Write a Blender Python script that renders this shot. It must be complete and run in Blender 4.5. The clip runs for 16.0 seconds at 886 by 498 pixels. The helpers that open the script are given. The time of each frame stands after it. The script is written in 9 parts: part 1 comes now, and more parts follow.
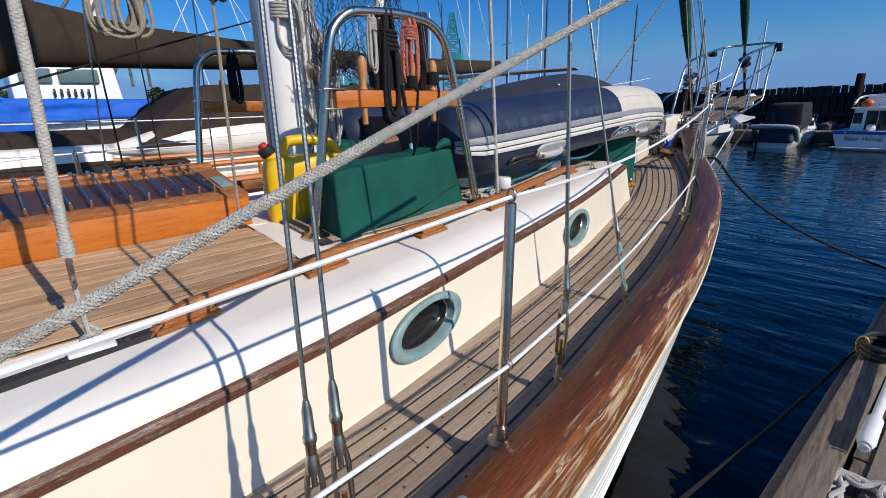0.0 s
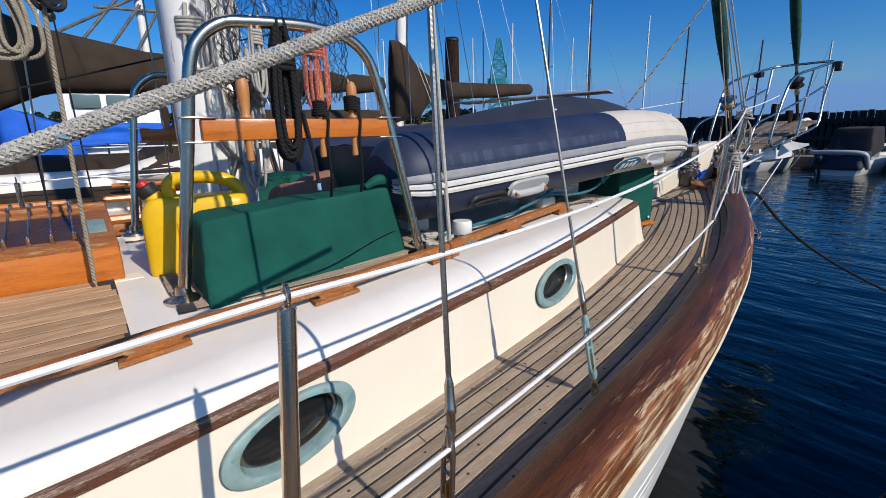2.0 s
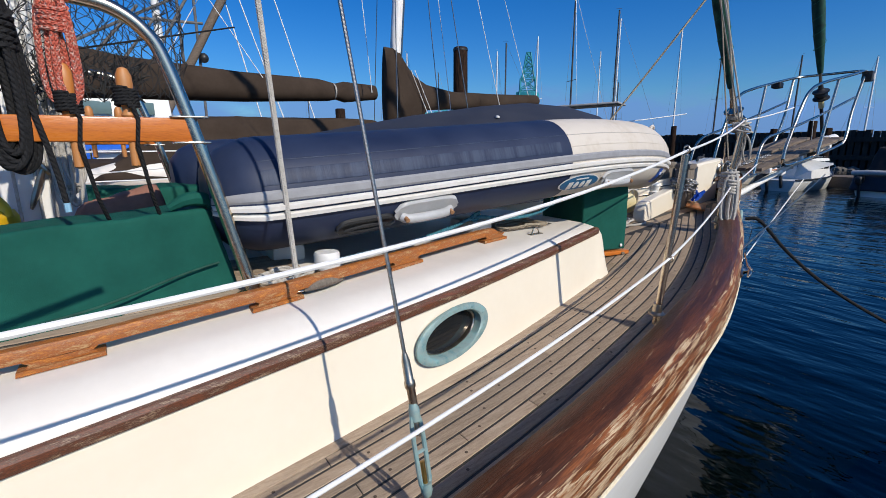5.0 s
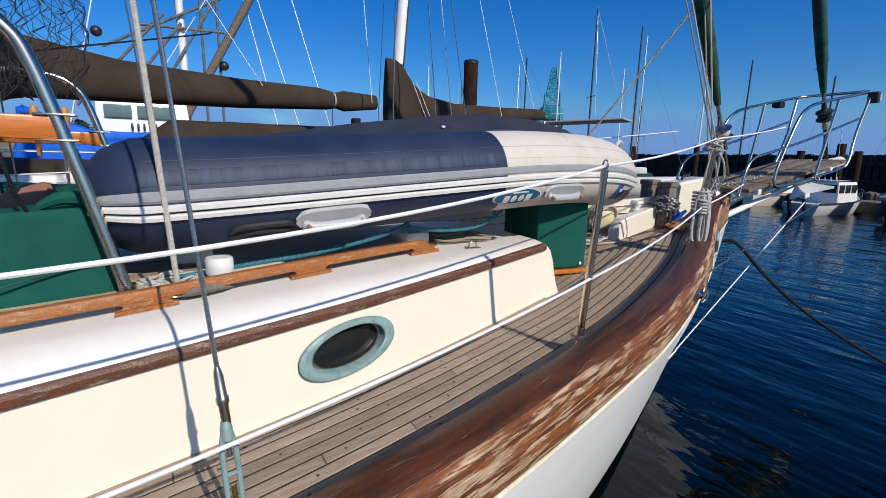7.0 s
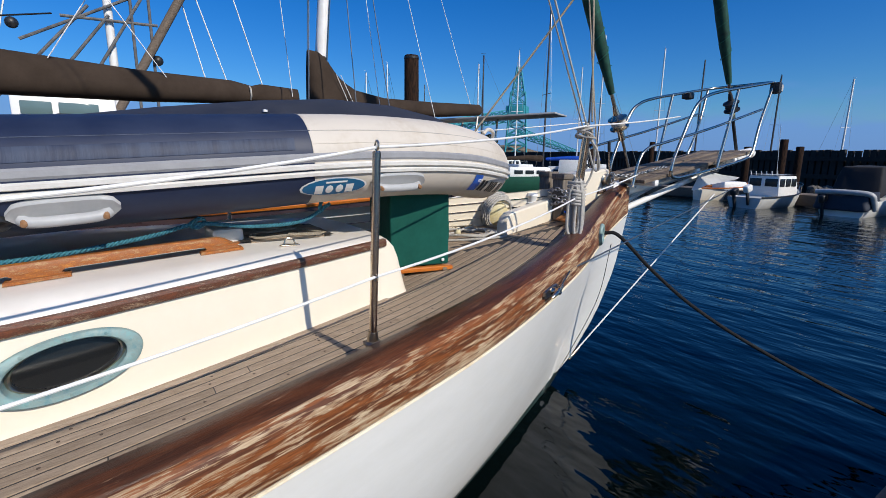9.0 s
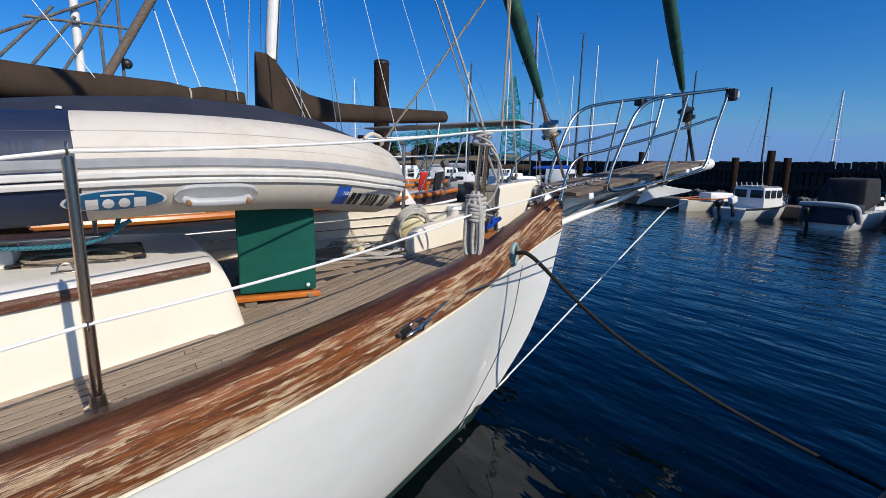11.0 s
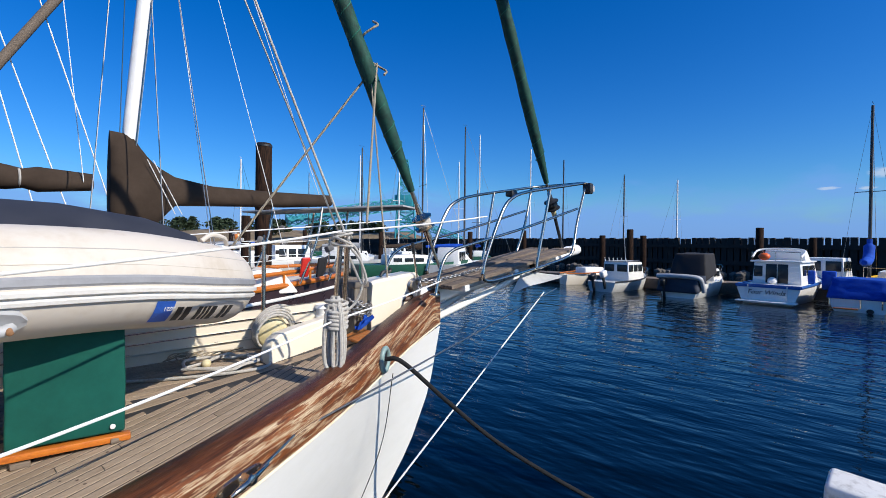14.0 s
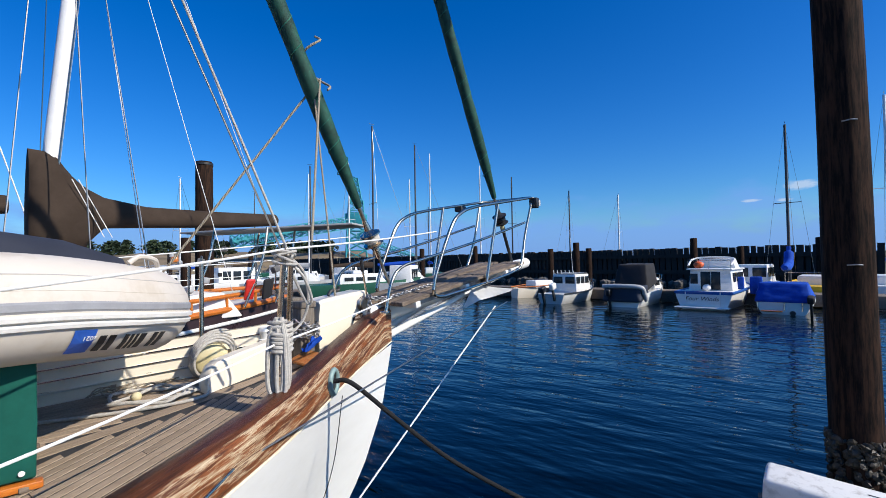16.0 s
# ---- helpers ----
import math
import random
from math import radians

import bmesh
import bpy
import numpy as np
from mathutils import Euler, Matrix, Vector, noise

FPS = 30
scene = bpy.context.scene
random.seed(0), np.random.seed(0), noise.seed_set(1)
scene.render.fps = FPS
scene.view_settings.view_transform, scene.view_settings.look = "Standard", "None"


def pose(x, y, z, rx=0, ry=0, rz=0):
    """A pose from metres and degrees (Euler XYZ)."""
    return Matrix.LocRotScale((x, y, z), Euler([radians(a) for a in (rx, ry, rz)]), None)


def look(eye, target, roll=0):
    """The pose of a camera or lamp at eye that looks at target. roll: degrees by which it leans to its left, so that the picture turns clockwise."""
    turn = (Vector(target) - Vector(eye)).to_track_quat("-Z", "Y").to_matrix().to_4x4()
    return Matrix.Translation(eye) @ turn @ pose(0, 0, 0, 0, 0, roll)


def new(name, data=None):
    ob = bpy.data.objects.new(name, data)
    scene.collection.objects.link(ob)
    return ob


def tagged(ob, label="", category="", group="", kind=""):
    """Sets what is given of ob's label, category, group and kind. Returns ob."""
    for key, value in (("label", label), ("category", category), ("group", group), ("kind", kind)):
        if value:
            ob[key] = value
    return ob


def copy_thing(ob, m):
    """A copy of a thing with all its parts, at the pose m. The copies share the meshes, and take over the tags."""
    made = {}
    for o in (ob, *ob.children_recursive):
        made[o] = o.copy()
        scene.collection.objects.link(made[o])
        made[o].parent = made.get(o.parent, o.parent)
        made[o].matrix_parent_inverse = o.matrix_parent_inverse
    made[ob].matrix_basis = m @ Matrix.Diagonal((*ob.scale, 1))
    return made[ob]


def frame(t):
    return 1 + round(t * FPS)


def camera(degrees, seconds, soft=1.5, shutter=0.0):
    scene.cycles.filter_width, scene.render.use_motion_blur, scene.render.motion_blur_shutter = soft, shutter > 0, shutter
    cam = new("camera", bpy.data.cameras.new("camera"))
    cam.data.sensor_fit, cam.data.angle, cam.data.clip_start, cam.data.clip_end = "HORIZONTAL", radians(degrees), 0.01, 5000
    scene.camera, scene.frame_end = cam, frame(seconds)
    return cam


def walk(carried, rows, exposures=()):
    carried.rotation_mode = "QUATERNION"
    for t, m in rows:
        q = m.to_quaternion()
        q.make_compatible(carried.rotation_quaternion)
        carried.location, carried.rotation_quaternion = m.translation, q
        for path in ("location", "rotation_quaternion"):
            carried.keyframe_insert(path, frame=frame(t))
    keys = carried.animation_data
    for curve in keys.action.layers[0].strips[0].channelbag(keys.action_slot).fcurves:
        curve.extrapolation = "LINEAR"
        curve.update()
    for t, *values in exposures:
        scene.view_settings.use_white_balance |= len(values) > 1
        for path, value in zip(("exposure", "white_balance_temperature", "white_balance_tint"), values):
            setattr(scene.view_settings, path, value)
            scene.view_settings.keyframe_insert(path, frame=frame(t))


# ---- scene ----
cam = camera(87.6, 16.0, soft=0.75)
METRES, EYE, TILT, LEAN, TURN = 4.3, 2.1, -17.0, 1.5, 46.0
ROWS = [
    (0.0, 0.0, 0.0, 0.0, -0.0, -0.0, 0.0),
    (0.5, 0.0255, 0.0423, 0.0162, 0.8, 0.42, -0.25),
    (1.0, 0.0696, 0.0654, 0.0277, 2.28, 1.1, -0.3),
    (1.5, 0.1002, 0.0833, 0.0351, 4.02, 1.98, -1.25),
    (2.0, 0.1089, 0.1098, 0.0412, 5.3, 2.58, -1.71),
    (2.5, 0.1103, 0.1487, 0.0526, 5.78, 3.25, -1.81),
    (3.0, 0.1268, 0.1749, 0.0575, 6.03, 3.49, -2.18),
    (3.5, 0.17, 0.1919, 0.0618, 6.86, 3.59, -2.36),
    (6.0, 0.2829, 0.2579, 0.0851, 10.16, 4.38, -5.43),
    (6.5, 0.3229, 0.255, 0.0843, 11.16, 4.76, -6.23),
    (7.0, 0.3439, 0.2734, 0.0888, 10.72, 5.13, -6.06),
    (7.5, 0.3625, 0.3055, 0.0976, 9.22, 5.67, -5.32),
    (8.0, 0.4005, 0.3235, 0.0981, 7.4, 5.78, -4.65),
    (8.5, 0.457, 0.333, 0.1004, 6.81, 5.78, -4.45),
    (9.0, 0.504, 0.3558, 0.1064, 7.37, 5.36, -4.58),
    (11.5, 0.6694, 0.4839, 0.158, 6.33, 7.07, -5.24),
    (12.0, 0.6638, 0.5053, 0.1763, 3.65, 9.04, -4.87),
    (12.5, 0.6742, 0.5134, 0.187, 1.31, 11.36, -4.07),
    (13.0, 0.6972, 0.5127, 0.1959, -1.0, 13.33, -3.11),
    (13.5, 0.6974, 0.5143, 0.1961, -3.09, 15.04, -1.89),
    (14.0, 0.6906, 0.5123, 0.1961, -5.12, 16.42, -0.7),
    (14.5, 0.6904, 0.5157, 0.1965, -6.78, 17.36, 0.33),
    (15.0, 0.6919, 0.5177, 0.1967, -8.29, 18.06, 1.23),
    (15.5, 0.6948, 0.5181, 0.1979, -9.37, 18.44, 1.99),
    (16.0, 0.6964, 0.5194, 0.1953, -10.29, 18.48, 2.56),
]
walk(cam, [(t, pose(0, 0, EYE, TILT, LEAN, TURN) @ pose(METRES * x, METRES * y, METRES * z, 90 + pitch, roll, yaw)) for t, x, y, z, yaw, pitch, roll in ROWS],
     exposures=[(0.0, -0.20), (9.0, -0.14), (11.5, -0.12), (13.0, 0.08), (16.0, 0.24)])

# ---- world and sun ----
SUN_EL, SUN_AZ = 36.0, 82.0          # degrees; azimuth clockwise from +y
wd = bpy.data.worlds.new("sky")
scene.world = wd
wd.use_nodes = True
nt = wd.node_tree
sky = nt.nodes.new("ShaderNodeTexSky")
sky.sky_type, sky.sun_disc = "NISHITA", False
sky.sun_elevation, sky.sun_rotation = radians(SUN_EL), radians(SUN_AZ)
sky.air_density, sky.dust_density, sky.ozone_density = 1.0, 1.0, 2.5
hsv = nt.nodes.new("ShaderNodeHueSaturation")
hsv.inputs["Saturation"].default_value = 1.5
nt.links.new(sky.outputs[0], hsv.inputs["Color"])
tint = nt.nodes.new("ShaderNodeMix")
tint.data_type, tint.blend_type = "RGBA", "MULTIPLY"
tint.inputs[0].default_value = 1.0
tint.inputs[7].default_value = (0.53, 0.88, 1.27, 1)
nt.links.new(hsv.outputs[0], tint.inputs[6])
nt.links.new(tint.outputs[2], nt.nodes["Background"].inputs[0])
nt.nodes["Background"].inputs[1].default_value = 0.103
sun = new("sun", bpy.data.lights.new("sun", "SUN"))
sun.data.energy, sun.data.angle, sun.data.color = 4.7, radians(0.55), (1.0, 0.93, 0.82)
_s = Vector((math.sin(radians(SUN_AZ)) * math.cos(radians(SUN_EL)), math.cos(radians(SUN_AZ)) * math.cos(radians(SUN_EL)), math.sin(radians(SUN_EL))))
sun.matrix_world = look(_s * 50, (0, 0, 0))


# ---- materials ----
def mat(name, c1, c2=None, scale=8.0, rough=0.5, metal=0.0, bump=0.0, bscale=None, stretch=(1, 1, 1), fine=0.5, rvar=0.12, c3=None, rand=0.0, coat=0.0, lo=0.35, hi=0.65, spec=0.5):
    """Two-scale noise colour, roughness variation and relief, in metres."""
    m = bpy.data.materials.new(name)
    m.use_nodes = True
    n, l = m.node_tree.nodes, m.node_tree.links
    p = n["Principled BSDF"]
    c2 = c2 or tuple(v * 0.8 for v in c1)
    tc = n.new("ShaderNodeTexCoord")
    mp = n.new("ShaderNodeMapping")
    mp.inputs["Scale"].default_value = stretch
    l.new(tc.outputs["Object"], mp.inputs[0])
    na = n.new("ShaderNodeTexNoise")
    na.inputs["Scale"].default_value, na.inputs["Detail"].default_value, na.inputs["Roughness"].default_value = scale, 6, 0.62
    nb = n.new("ShaderNodeTexNoise")
    nb.inputs["Scale"].default_value, nb.inputs["Detail"].default_value = scale * 9, 4
    l.new(mp.outputs[0], na.inputs[0])
    l.new(mp.outputs[0], nb.inputs[0])
    mx = n.new("ShaderNodeMix")
    mx.inputs[0].default_value = 0.35 * fine
    l.new(na.outputs[0], mx.inputs[2])
    l.new(nb.outputs[0], mx.inputs[3])
    rp = n.new("ShaderNodeValToRGB")
    e = rp.color_ramp.elements
    e[0].position, e[0].color = lo, (*c1, 1)
    e[1].position, e[1].color = hi, (*c2, 1)
    if c3:
        x = e.new((lo + hi) / 2)
        x.color = (*c3, 1)
    l.new(mx.outputs[0], rp.inputs[0])
    col = rp.outputs[0]
    if rand:
        oi = n.new("ShaderNodeObjectInfo")
        mr = n.new("ShaderNodeMapRange")
        mr.inputs[3].default_value, mr.inputs[4].default_value = 1 - rand, 1 + rand
        l.new(oi.outputs["Random"], mr.inputs[0])
        hv = n.new("ShaderNodeHueSaturation")
        l.new(mr.outputs[0], hv.inputs["Value"])
        l.new(col, hv.inputs["Color"])
        col = hv.outputs[0]
    l.new(col, p.inputs["Base Color"])
    mr2 = n.new("ShaderNodeMapRange")
    mr2.inputs[3].default_value, mr2.inputs[4].default_value = max(0.02, rough - rvar), min(1, rough + rvar)
    l.new(na.outputs[0], mr2.inputs[0])
    l.new(mr2.outputs[0], p.inputs["Roughness"])
    p.inputs["Metallic"].default_value = metal
    p.inputs["Specular IOR Level"].default_value = spec
    if coat:
        p.inputs["Coat Weight"].default_value = coat
        p.inputs["Coat Roughness"].default_value = 0.15
    if bump:
        b = n.new("ShaderNodeBump")
        b.inputs["Strength"].default_value, b.inputs["Distance"].default_value = bump, 0.004
        src = mx.outputs[0]
        if bscale:
            nc = n.new("ShaderNodeTexNoise")
            nc.inputs["Scale"].default_value, nc.inputs["Detail"].default_value = bscale, 3
            l.new(mp.outputs[0], nc.inputs[0])
            src = nc.outputs[0]
        l.new(src, b.inputs["Height"])
        l.new(b.outputs[0], p.inputs["Normal"])
    return m


def glassy(name, col, rough=0.03, alpha=1.0):
    m = bpy.data.materials.new(name)
    m.use_nodes = True
    p = m.node_tree.nodes["Principled BSDF"]
    p.inputs["Base Color"].default_value, p.inputs["Roughness"].default_value = (*col, 1), rough
    p.inputs["IOR"].default_value = 1.5
    p.inputs["Alpha"].default_value = alpha
    return m


GEL_CREAM = mat("cream_gelcoat", (0.80, 0.72, 0.585), (0.76, 0.675, 0.54), 3, 0.32, bump=0.05, coat=0.25)
BOOT = mat("dark_green_antifouling", (0.02, 0.05, 0.045), (0.012, 0.03, 0.028), 6, 0.6)
SEAM_HIGHLIGHT = mat("white_seam_highlight", (0.93, 0.92, 0.89), (0.88, 0.86, 0.82), 10, 0.5)
BEAD = mat("cream_edge_bead", (0.80, 0.72, 0.55), (0.60, 0.45, 0.26), 6, 0.5, lo=0.45, hi=0.7)
# on the cabin top this white stands for sky and sun on the edge
GEL_WHITE = mat("white_gelcoat", (0.77, 0.72, 0.65), (0.70, 0.65, 0.585), 4, 0.42, bump=0.08, coat=0.08)
HULL_WHITE = mat("white_hull_paint", (0.81, 0.795, 0.755), (0.76, 0.745, 0.70), 2.5, 0.35, coat=0.3, stretch=(1, 1, 3))
TEAK_GREY = mat("weathered_teak_planks", (0.43, 0.335, 0.245), (0.24, 0.175, 0.12), 9, 0.8, bump=0.7, stretch=(9, 0.7, 9), rand=0.20, spec=0.2, fine=1.3)
TEAK_WARM = mat("oiled_teak_planks", (0.50, 0.33, 0.19), (0.30, 0.165, 0.082), 8, 0.68, bump=0.4, stretch=(7, 0.8, 7), rand=0.2, spec=0.3)
CAULK = mat("black_caulking", (0.022, 0.021, 0.02), (0.04, 0.037, 0.034), 20, 0.7)
VARNISH = mat("orange_varnished_wood", (0.56, 0.175, 0.022), (0.34, 0.085, 0.014), 7, 0.3, bump=0.25, stretch=(9, 0.9, 9), coat=0.15, fine=1.1, spec=0.35, c3=(0.50, 0.145, 0.02))
VARNISH_WORN = mat("worn_varnished_wood", (0.50, 0.19, 0.036), (0.42, 0.25, 0.11), 10, 0.45, bump=0.5, stretch=(8, 1.6, 8), c3=(0.25, 0.072, 0.018), lo=0.36, hi=0.64, fine=1.0, spec=0.3)
TRIMWOOD = mat("stained_trim_wood", (0.20, 0.062, 0.026), (0.36, 0.25, 0.16), 7, 0.5, bump=0.6, stretch=(9, 1.3, 9), c3=(0.075, 0.027, 0.015), lo=0.36, hi=0.66, fine=1.2)
STEEL = mat("polished_stainless", (0.70, 0.58, 0.44), (0.58, 0.48, 0.37), 14, 0.22, 1.0, rvar=0.08)
STEEL_DULL = mat("dull_stainless", (0.56, 0.475, 0.37), (0.36, 0.30, 0.235), 22, 0.3, 1.0, bump=0.1)
GALV = mat("galvanised_chain", (0.42, 0.42, 0.42), (0.27, 0.26, 0.25), 30, 0.45, 0.9, bump=0.2)
BRONZE = mat("verdigris_bronze", (0.20, 0.36, 0.36), (0.13, 0.26, 0.28), 22, 0.55, 0.15, bump=0.3, c3=(0.24, 0.32, 0.30))
GREEN = mat("green_canvas", (0.004, 0.085, 0.062), (0.003, 0.062, 0.046), 6, 0.8, bump=0.3, bscale=700, spec=0.25)
GREEN_SAIL = mat("green_furling_canvas", (0.005, 0.080, 0.052), (0.002, 0.026, 0.019), 12, 0.75, bump=0.7)
NAVY = mat("navy_hypalon", (0.012, 0.020, 0.050), (0.020, 0.031, 0.068), 5, 0.5, bump=0.08, spec=0.35)
HYP_GREY = mat("pale_grey_hypalon", (0.60, 0.54, 0.465), (0.52, 0.45, 0.365), 4, 0.55, bump=0.06, spec=0.35, c3=(0.585, 0.525, 0.45))
HYP_SEAM = mat("grey_seam_line", (0.44, 0.41, 0.37), (0.38, 0.35, 0.32), 12, 0.55)
HYP_MID = mat("grey_rubber_strake", (0.30, 0.30, 0.31), (0.24, 0.24, 0.25), 12, 0.55)
RUB_WHITE = mat("white_rubber_strake", (0.72, 0.70, 0.66), (0.60, 0.57, 0.52), 10, 0.5)
YELLOW = mat("yellow_plastic", (0.83, 0.50, 0.008), (0.74, 0.43, 0.006), 9, 0.38, bump=0.08)
BLACKP = mat("black_plastic", (0.014, 0.014, 0.015), (0.024, 0.024, 0.024), 30, 0.45)
REDP = mat("red_plastic", (0.6, 0.03, 0.02), (0.45, 0.02, 0.015), 20, 0.4)
WHITEP = mat("white_plastic", (0.78, 0.77, 0.74), (0.68, 0.66, 0.62), 14, 0.42)
TERRA = mat("faded_terracotta_canvas", (0.30, 0.14, 0.095), (0.21, 0.095, 0.065), 10, 0.8, bump=0.3)
BROWN = mat("brown_acrylic_canvas", (0.052, 0.036, 0.026), (0.036, 0.025, 0.018), 3, 0.9, bump=0.5, bscale=9, spec=0.15)
ROPE_W = mat("weathered_white_rope", (0.52, 0.49, 0.44), (0.37, 0.34, 0.30), 60, 0.85, bump=0.6, bscale=240)
ROPE_TAN = mat("tan_rope", (0.40, 0.34, 0.25), (0.28, 0.23, 0.165), 60, 0.85, bump=0.5, bscale=240)
ROPE_K = mat("black_rope", (0.011, 0.011, 0.012), (0.02, 0.02, 0.021), 50, 0.85, bump=0.5, bscale=260, spec=0.2)
ROPE_R = mat("red_flecked_rope", (0.52, 0.10, 0.06), (0.62, 0.40, 0.33), 110, 0.8, bump=0.6, bscale=260, lo=0.5, hi=0.62)
ROPE_B = mat("teal_rope", (0.02, 0.12, 0.17), (0.05, 0.22, 0.27), 90, 0.8, bump=0.6, bscale=240)
LIFELINE = mat("white_vinyl_lifeline", (0.80, 0.79, 0.77), (0.70, 0.69, 0.66), 20, 0.4)
WIRE = mat("stainless_rigging_wire", (0.46, 0.42, 0.36), (0.28, 0.25, 0.22), 120, 0.36, 1.0)
MAST_W = mat("white_mast_paint", (0.78, 0.77, 0.75), (0.70, 0.68, 0.65), 5, 0.4, bump=0.05)
WOODGREY = mat("weathered_dock_timber", (0.215, 0.165, 0.122), (0.075, 0.055, 0.04), 8, 0.88, bump=1.0, stretch=(8, 0.7, 8), rand=0.15)
PILE = mat("tarred_piling_wood", (0.040, 0.020, 0.012), (0.008, 0.006, 0.005), 7, 0.9, bump=1.0, stretch=(6, 6, 0.6), spec=0.12, lo=0.42, hi=0.58)
DARKPILE = mat("black_breakwater_timber", (0.016, 0.013, 0.011), (0.03, 0.024, 0.02), 2, 0.9, bump=0.6, stretch=(3, 3, 0.5))
PORT_GLASS = glassy("dark_portlight_glass", (0.012, 0.013, 0.014), 0.06)
PANE_BROWN = mat("brown_tinted_pane", (0.050, 0.024, 0.015), (0.075, 0.040, 0.026), 6, 0.30, spec=0.3)
PINWOOD = mat("worn_pin_wood", (0.50, 0.185, 0.042), (0.42, 0.20, 0.075), 9, 0.5, bump=0.2, stretch=(4, 4, 1))
NAVY_PALE = mat("faded_navy_hypalon", (0.015, 0.025, 0.058), (0.040, 0.056, 0.098), 3, 0.55, bump=0.6, stretch=(1, 7, 0.6), spec=0.3, lo=0.42, hi=0.60)
NAVY_DARK = mat("charcoal_hull_rubber", (0.02, 0.022, 0.03), (0.032, 0.034, 0.044), 6, 0.6)
WHITEP_G = mat("pale_grey_moulded_plastic", (0.44, 0.44, 0.44), (0.37, 0.37, 0.37), 9, 0.45)
RUST = mat("rusty_rivet", (0.22, 0.09, 0.03), (0.35, 0.2, 0.1), 40, 0.7)
BADGE = mat("deep_blue_badge", (0.01, 0.12, 0.26), (0.008, 0.10, 0.22), 10, 0.4)
STICKER = mat("blue_registration_sticker", (0.02, 0.09, 0.42), (0.03, 0.12, 0.48), 30, 0.45)
BRASS = mat("brass_screw", (0.5, 0.32, 0.10), (0.38, 0.24, 0.08), 20, 0.35, 1.0)
ROPE_FLECK = mat("blue_flecked_strand", (0.5, 0.48, 0.44), (0.12, 0.28, 0.42), 25, 0.85, lo=0.52, hi=0.6)
WOODGREY_DARK = mat("grey_samson_timber", (0.20, 0.165, 0.13), (0.11, 0.09, 0.07), 9, 0.85, bump=0.7, stretch=(9, 9, 1))
FENDER = mat("yellowed_vinyl", (0.55, 0.45, 0.20), (0.62, 0.55, 0.36), 9, 0.55)
RUSTSTAIN = mat("orange_rust_stain", (0.55, 0.20, 0.04), (0.62, 0.36, 0.14), 20, 0.8)
GALV_PALE = mat("pale_galvanised_steel", (0.62, 0.62, 0.60), (0.52, 0.52, 0.50), 12, 0.5, 0.3)
GREEN_EDGE = mat("pale_green_stitching", (0.012, 0.13, 0.085), (0.02, 0.17, 0.11), 20, 0.8)
FARGREY_L = mat("pale_grey_boat_paint", (0.55, 0.55, 0.53), (0.45, 0.45, 0.43), 3, 0.5)
BLACKM = mat("dark_mast_paint", (0.03, 0.03, 0.032), (0.05, 0.05, 0.05), 6, 0.5)
DARKHULL = mat("dark_plum_hull_paint", (0.030, 0.018, 0.020), (0.045, 0.027, 0.028), 3, 0.3)
DARKSTEEL = mat("dark_rigging_steel", (0.06, 0.06, 0.065), (0.16, 0.15, 0.14), 4, 0.6)
WINDOW_PALE = glassy("pale_green_window", (0.12, 0.18, 0.18), 0.08)
FARGREEN = mat("dark_green_hull_paint", (0.015, 0.09, 0.055), (0.012, 0.07, 0.045), 3, 0.4)
SCUFFED = mat("scuffed_white_vinyl", (0.74, 0.73, 0.70), (0.45, 0.43, 0.40), 18, 0.6, bump=0.2, lo=0.5, hi=0.72)
WINDOW = mat("dark_boat_window", (0.014, 0.018, 0.02), (0.022, 0.026, 0.03), 2, 0.16, spec=0.3, rvar=0.05)
BLUE = mat("blue_tarp", (0.012, 0.075, 0.42), (0.008, 0.05, 0.30), 3, 0.75, bump=0.4, bscale=6, spec=0.15)
BLUE_T = mat("bright_blue_tarpaulin", (0.006, 0.12, 0.60), (0.005, 0.085, 0.46), 3, 0.6, bump=0.4, bscale=6, spec=0.2)
BLUE_P = mat("blue_boat_paint", (0.02, 0.10, 0.36), (0.015, 0.08, 0.28), 5, 0.35)
DARKCANVAS = mat("dark_boat_canvas", (0.010, 0.010, 0.012), (0.017, 0.016, 0.018), 3, 0.9, bump=0.4, bscale=5)
BLUEGREY_C = mat("navy_boat_cover", (0.012, 0.018, 0.034), (0.020, 0.027, 0.046), 3, 0.7, bump=0.3, bscale=6)
ORANGE = mat("orange_buoy", (0.85, 0.13, 0.02), (0.7, 0.1, 0.02), 8, 0.45)
TEAL = mat("teal_crane_paint", (0.03, 0.30, 0.34), (0.02, 0.22, 0.27), 2, 0.6)
FARGREY = mat("grey_boat_paint", (0.40, 0.40, 0.40), (0.30, 0.30, 0.30), 3, 0.5)
LEAF = mat("dark_evergreen_leaves", (0.016, 0.032, 0.013), (0.034, 0.055, 0.022), 1.2, 0.9, rand=0.2)
HILL = mat("dry_grass_bank", (0.26, 0.19, 0.11), (0.13, 0.10, 0.055), 0.3, 0.95)
ROCK = mat("shore_rocks", (0.14, 0.125, 0.11), (0.07, 0.065, 0.06), 0.5, 0.95, bump=1.0)
NET = mat("black_netting", (0.018, 0.018, 0.018), (0.03, 0.03, 0.03), 50, 0.9)


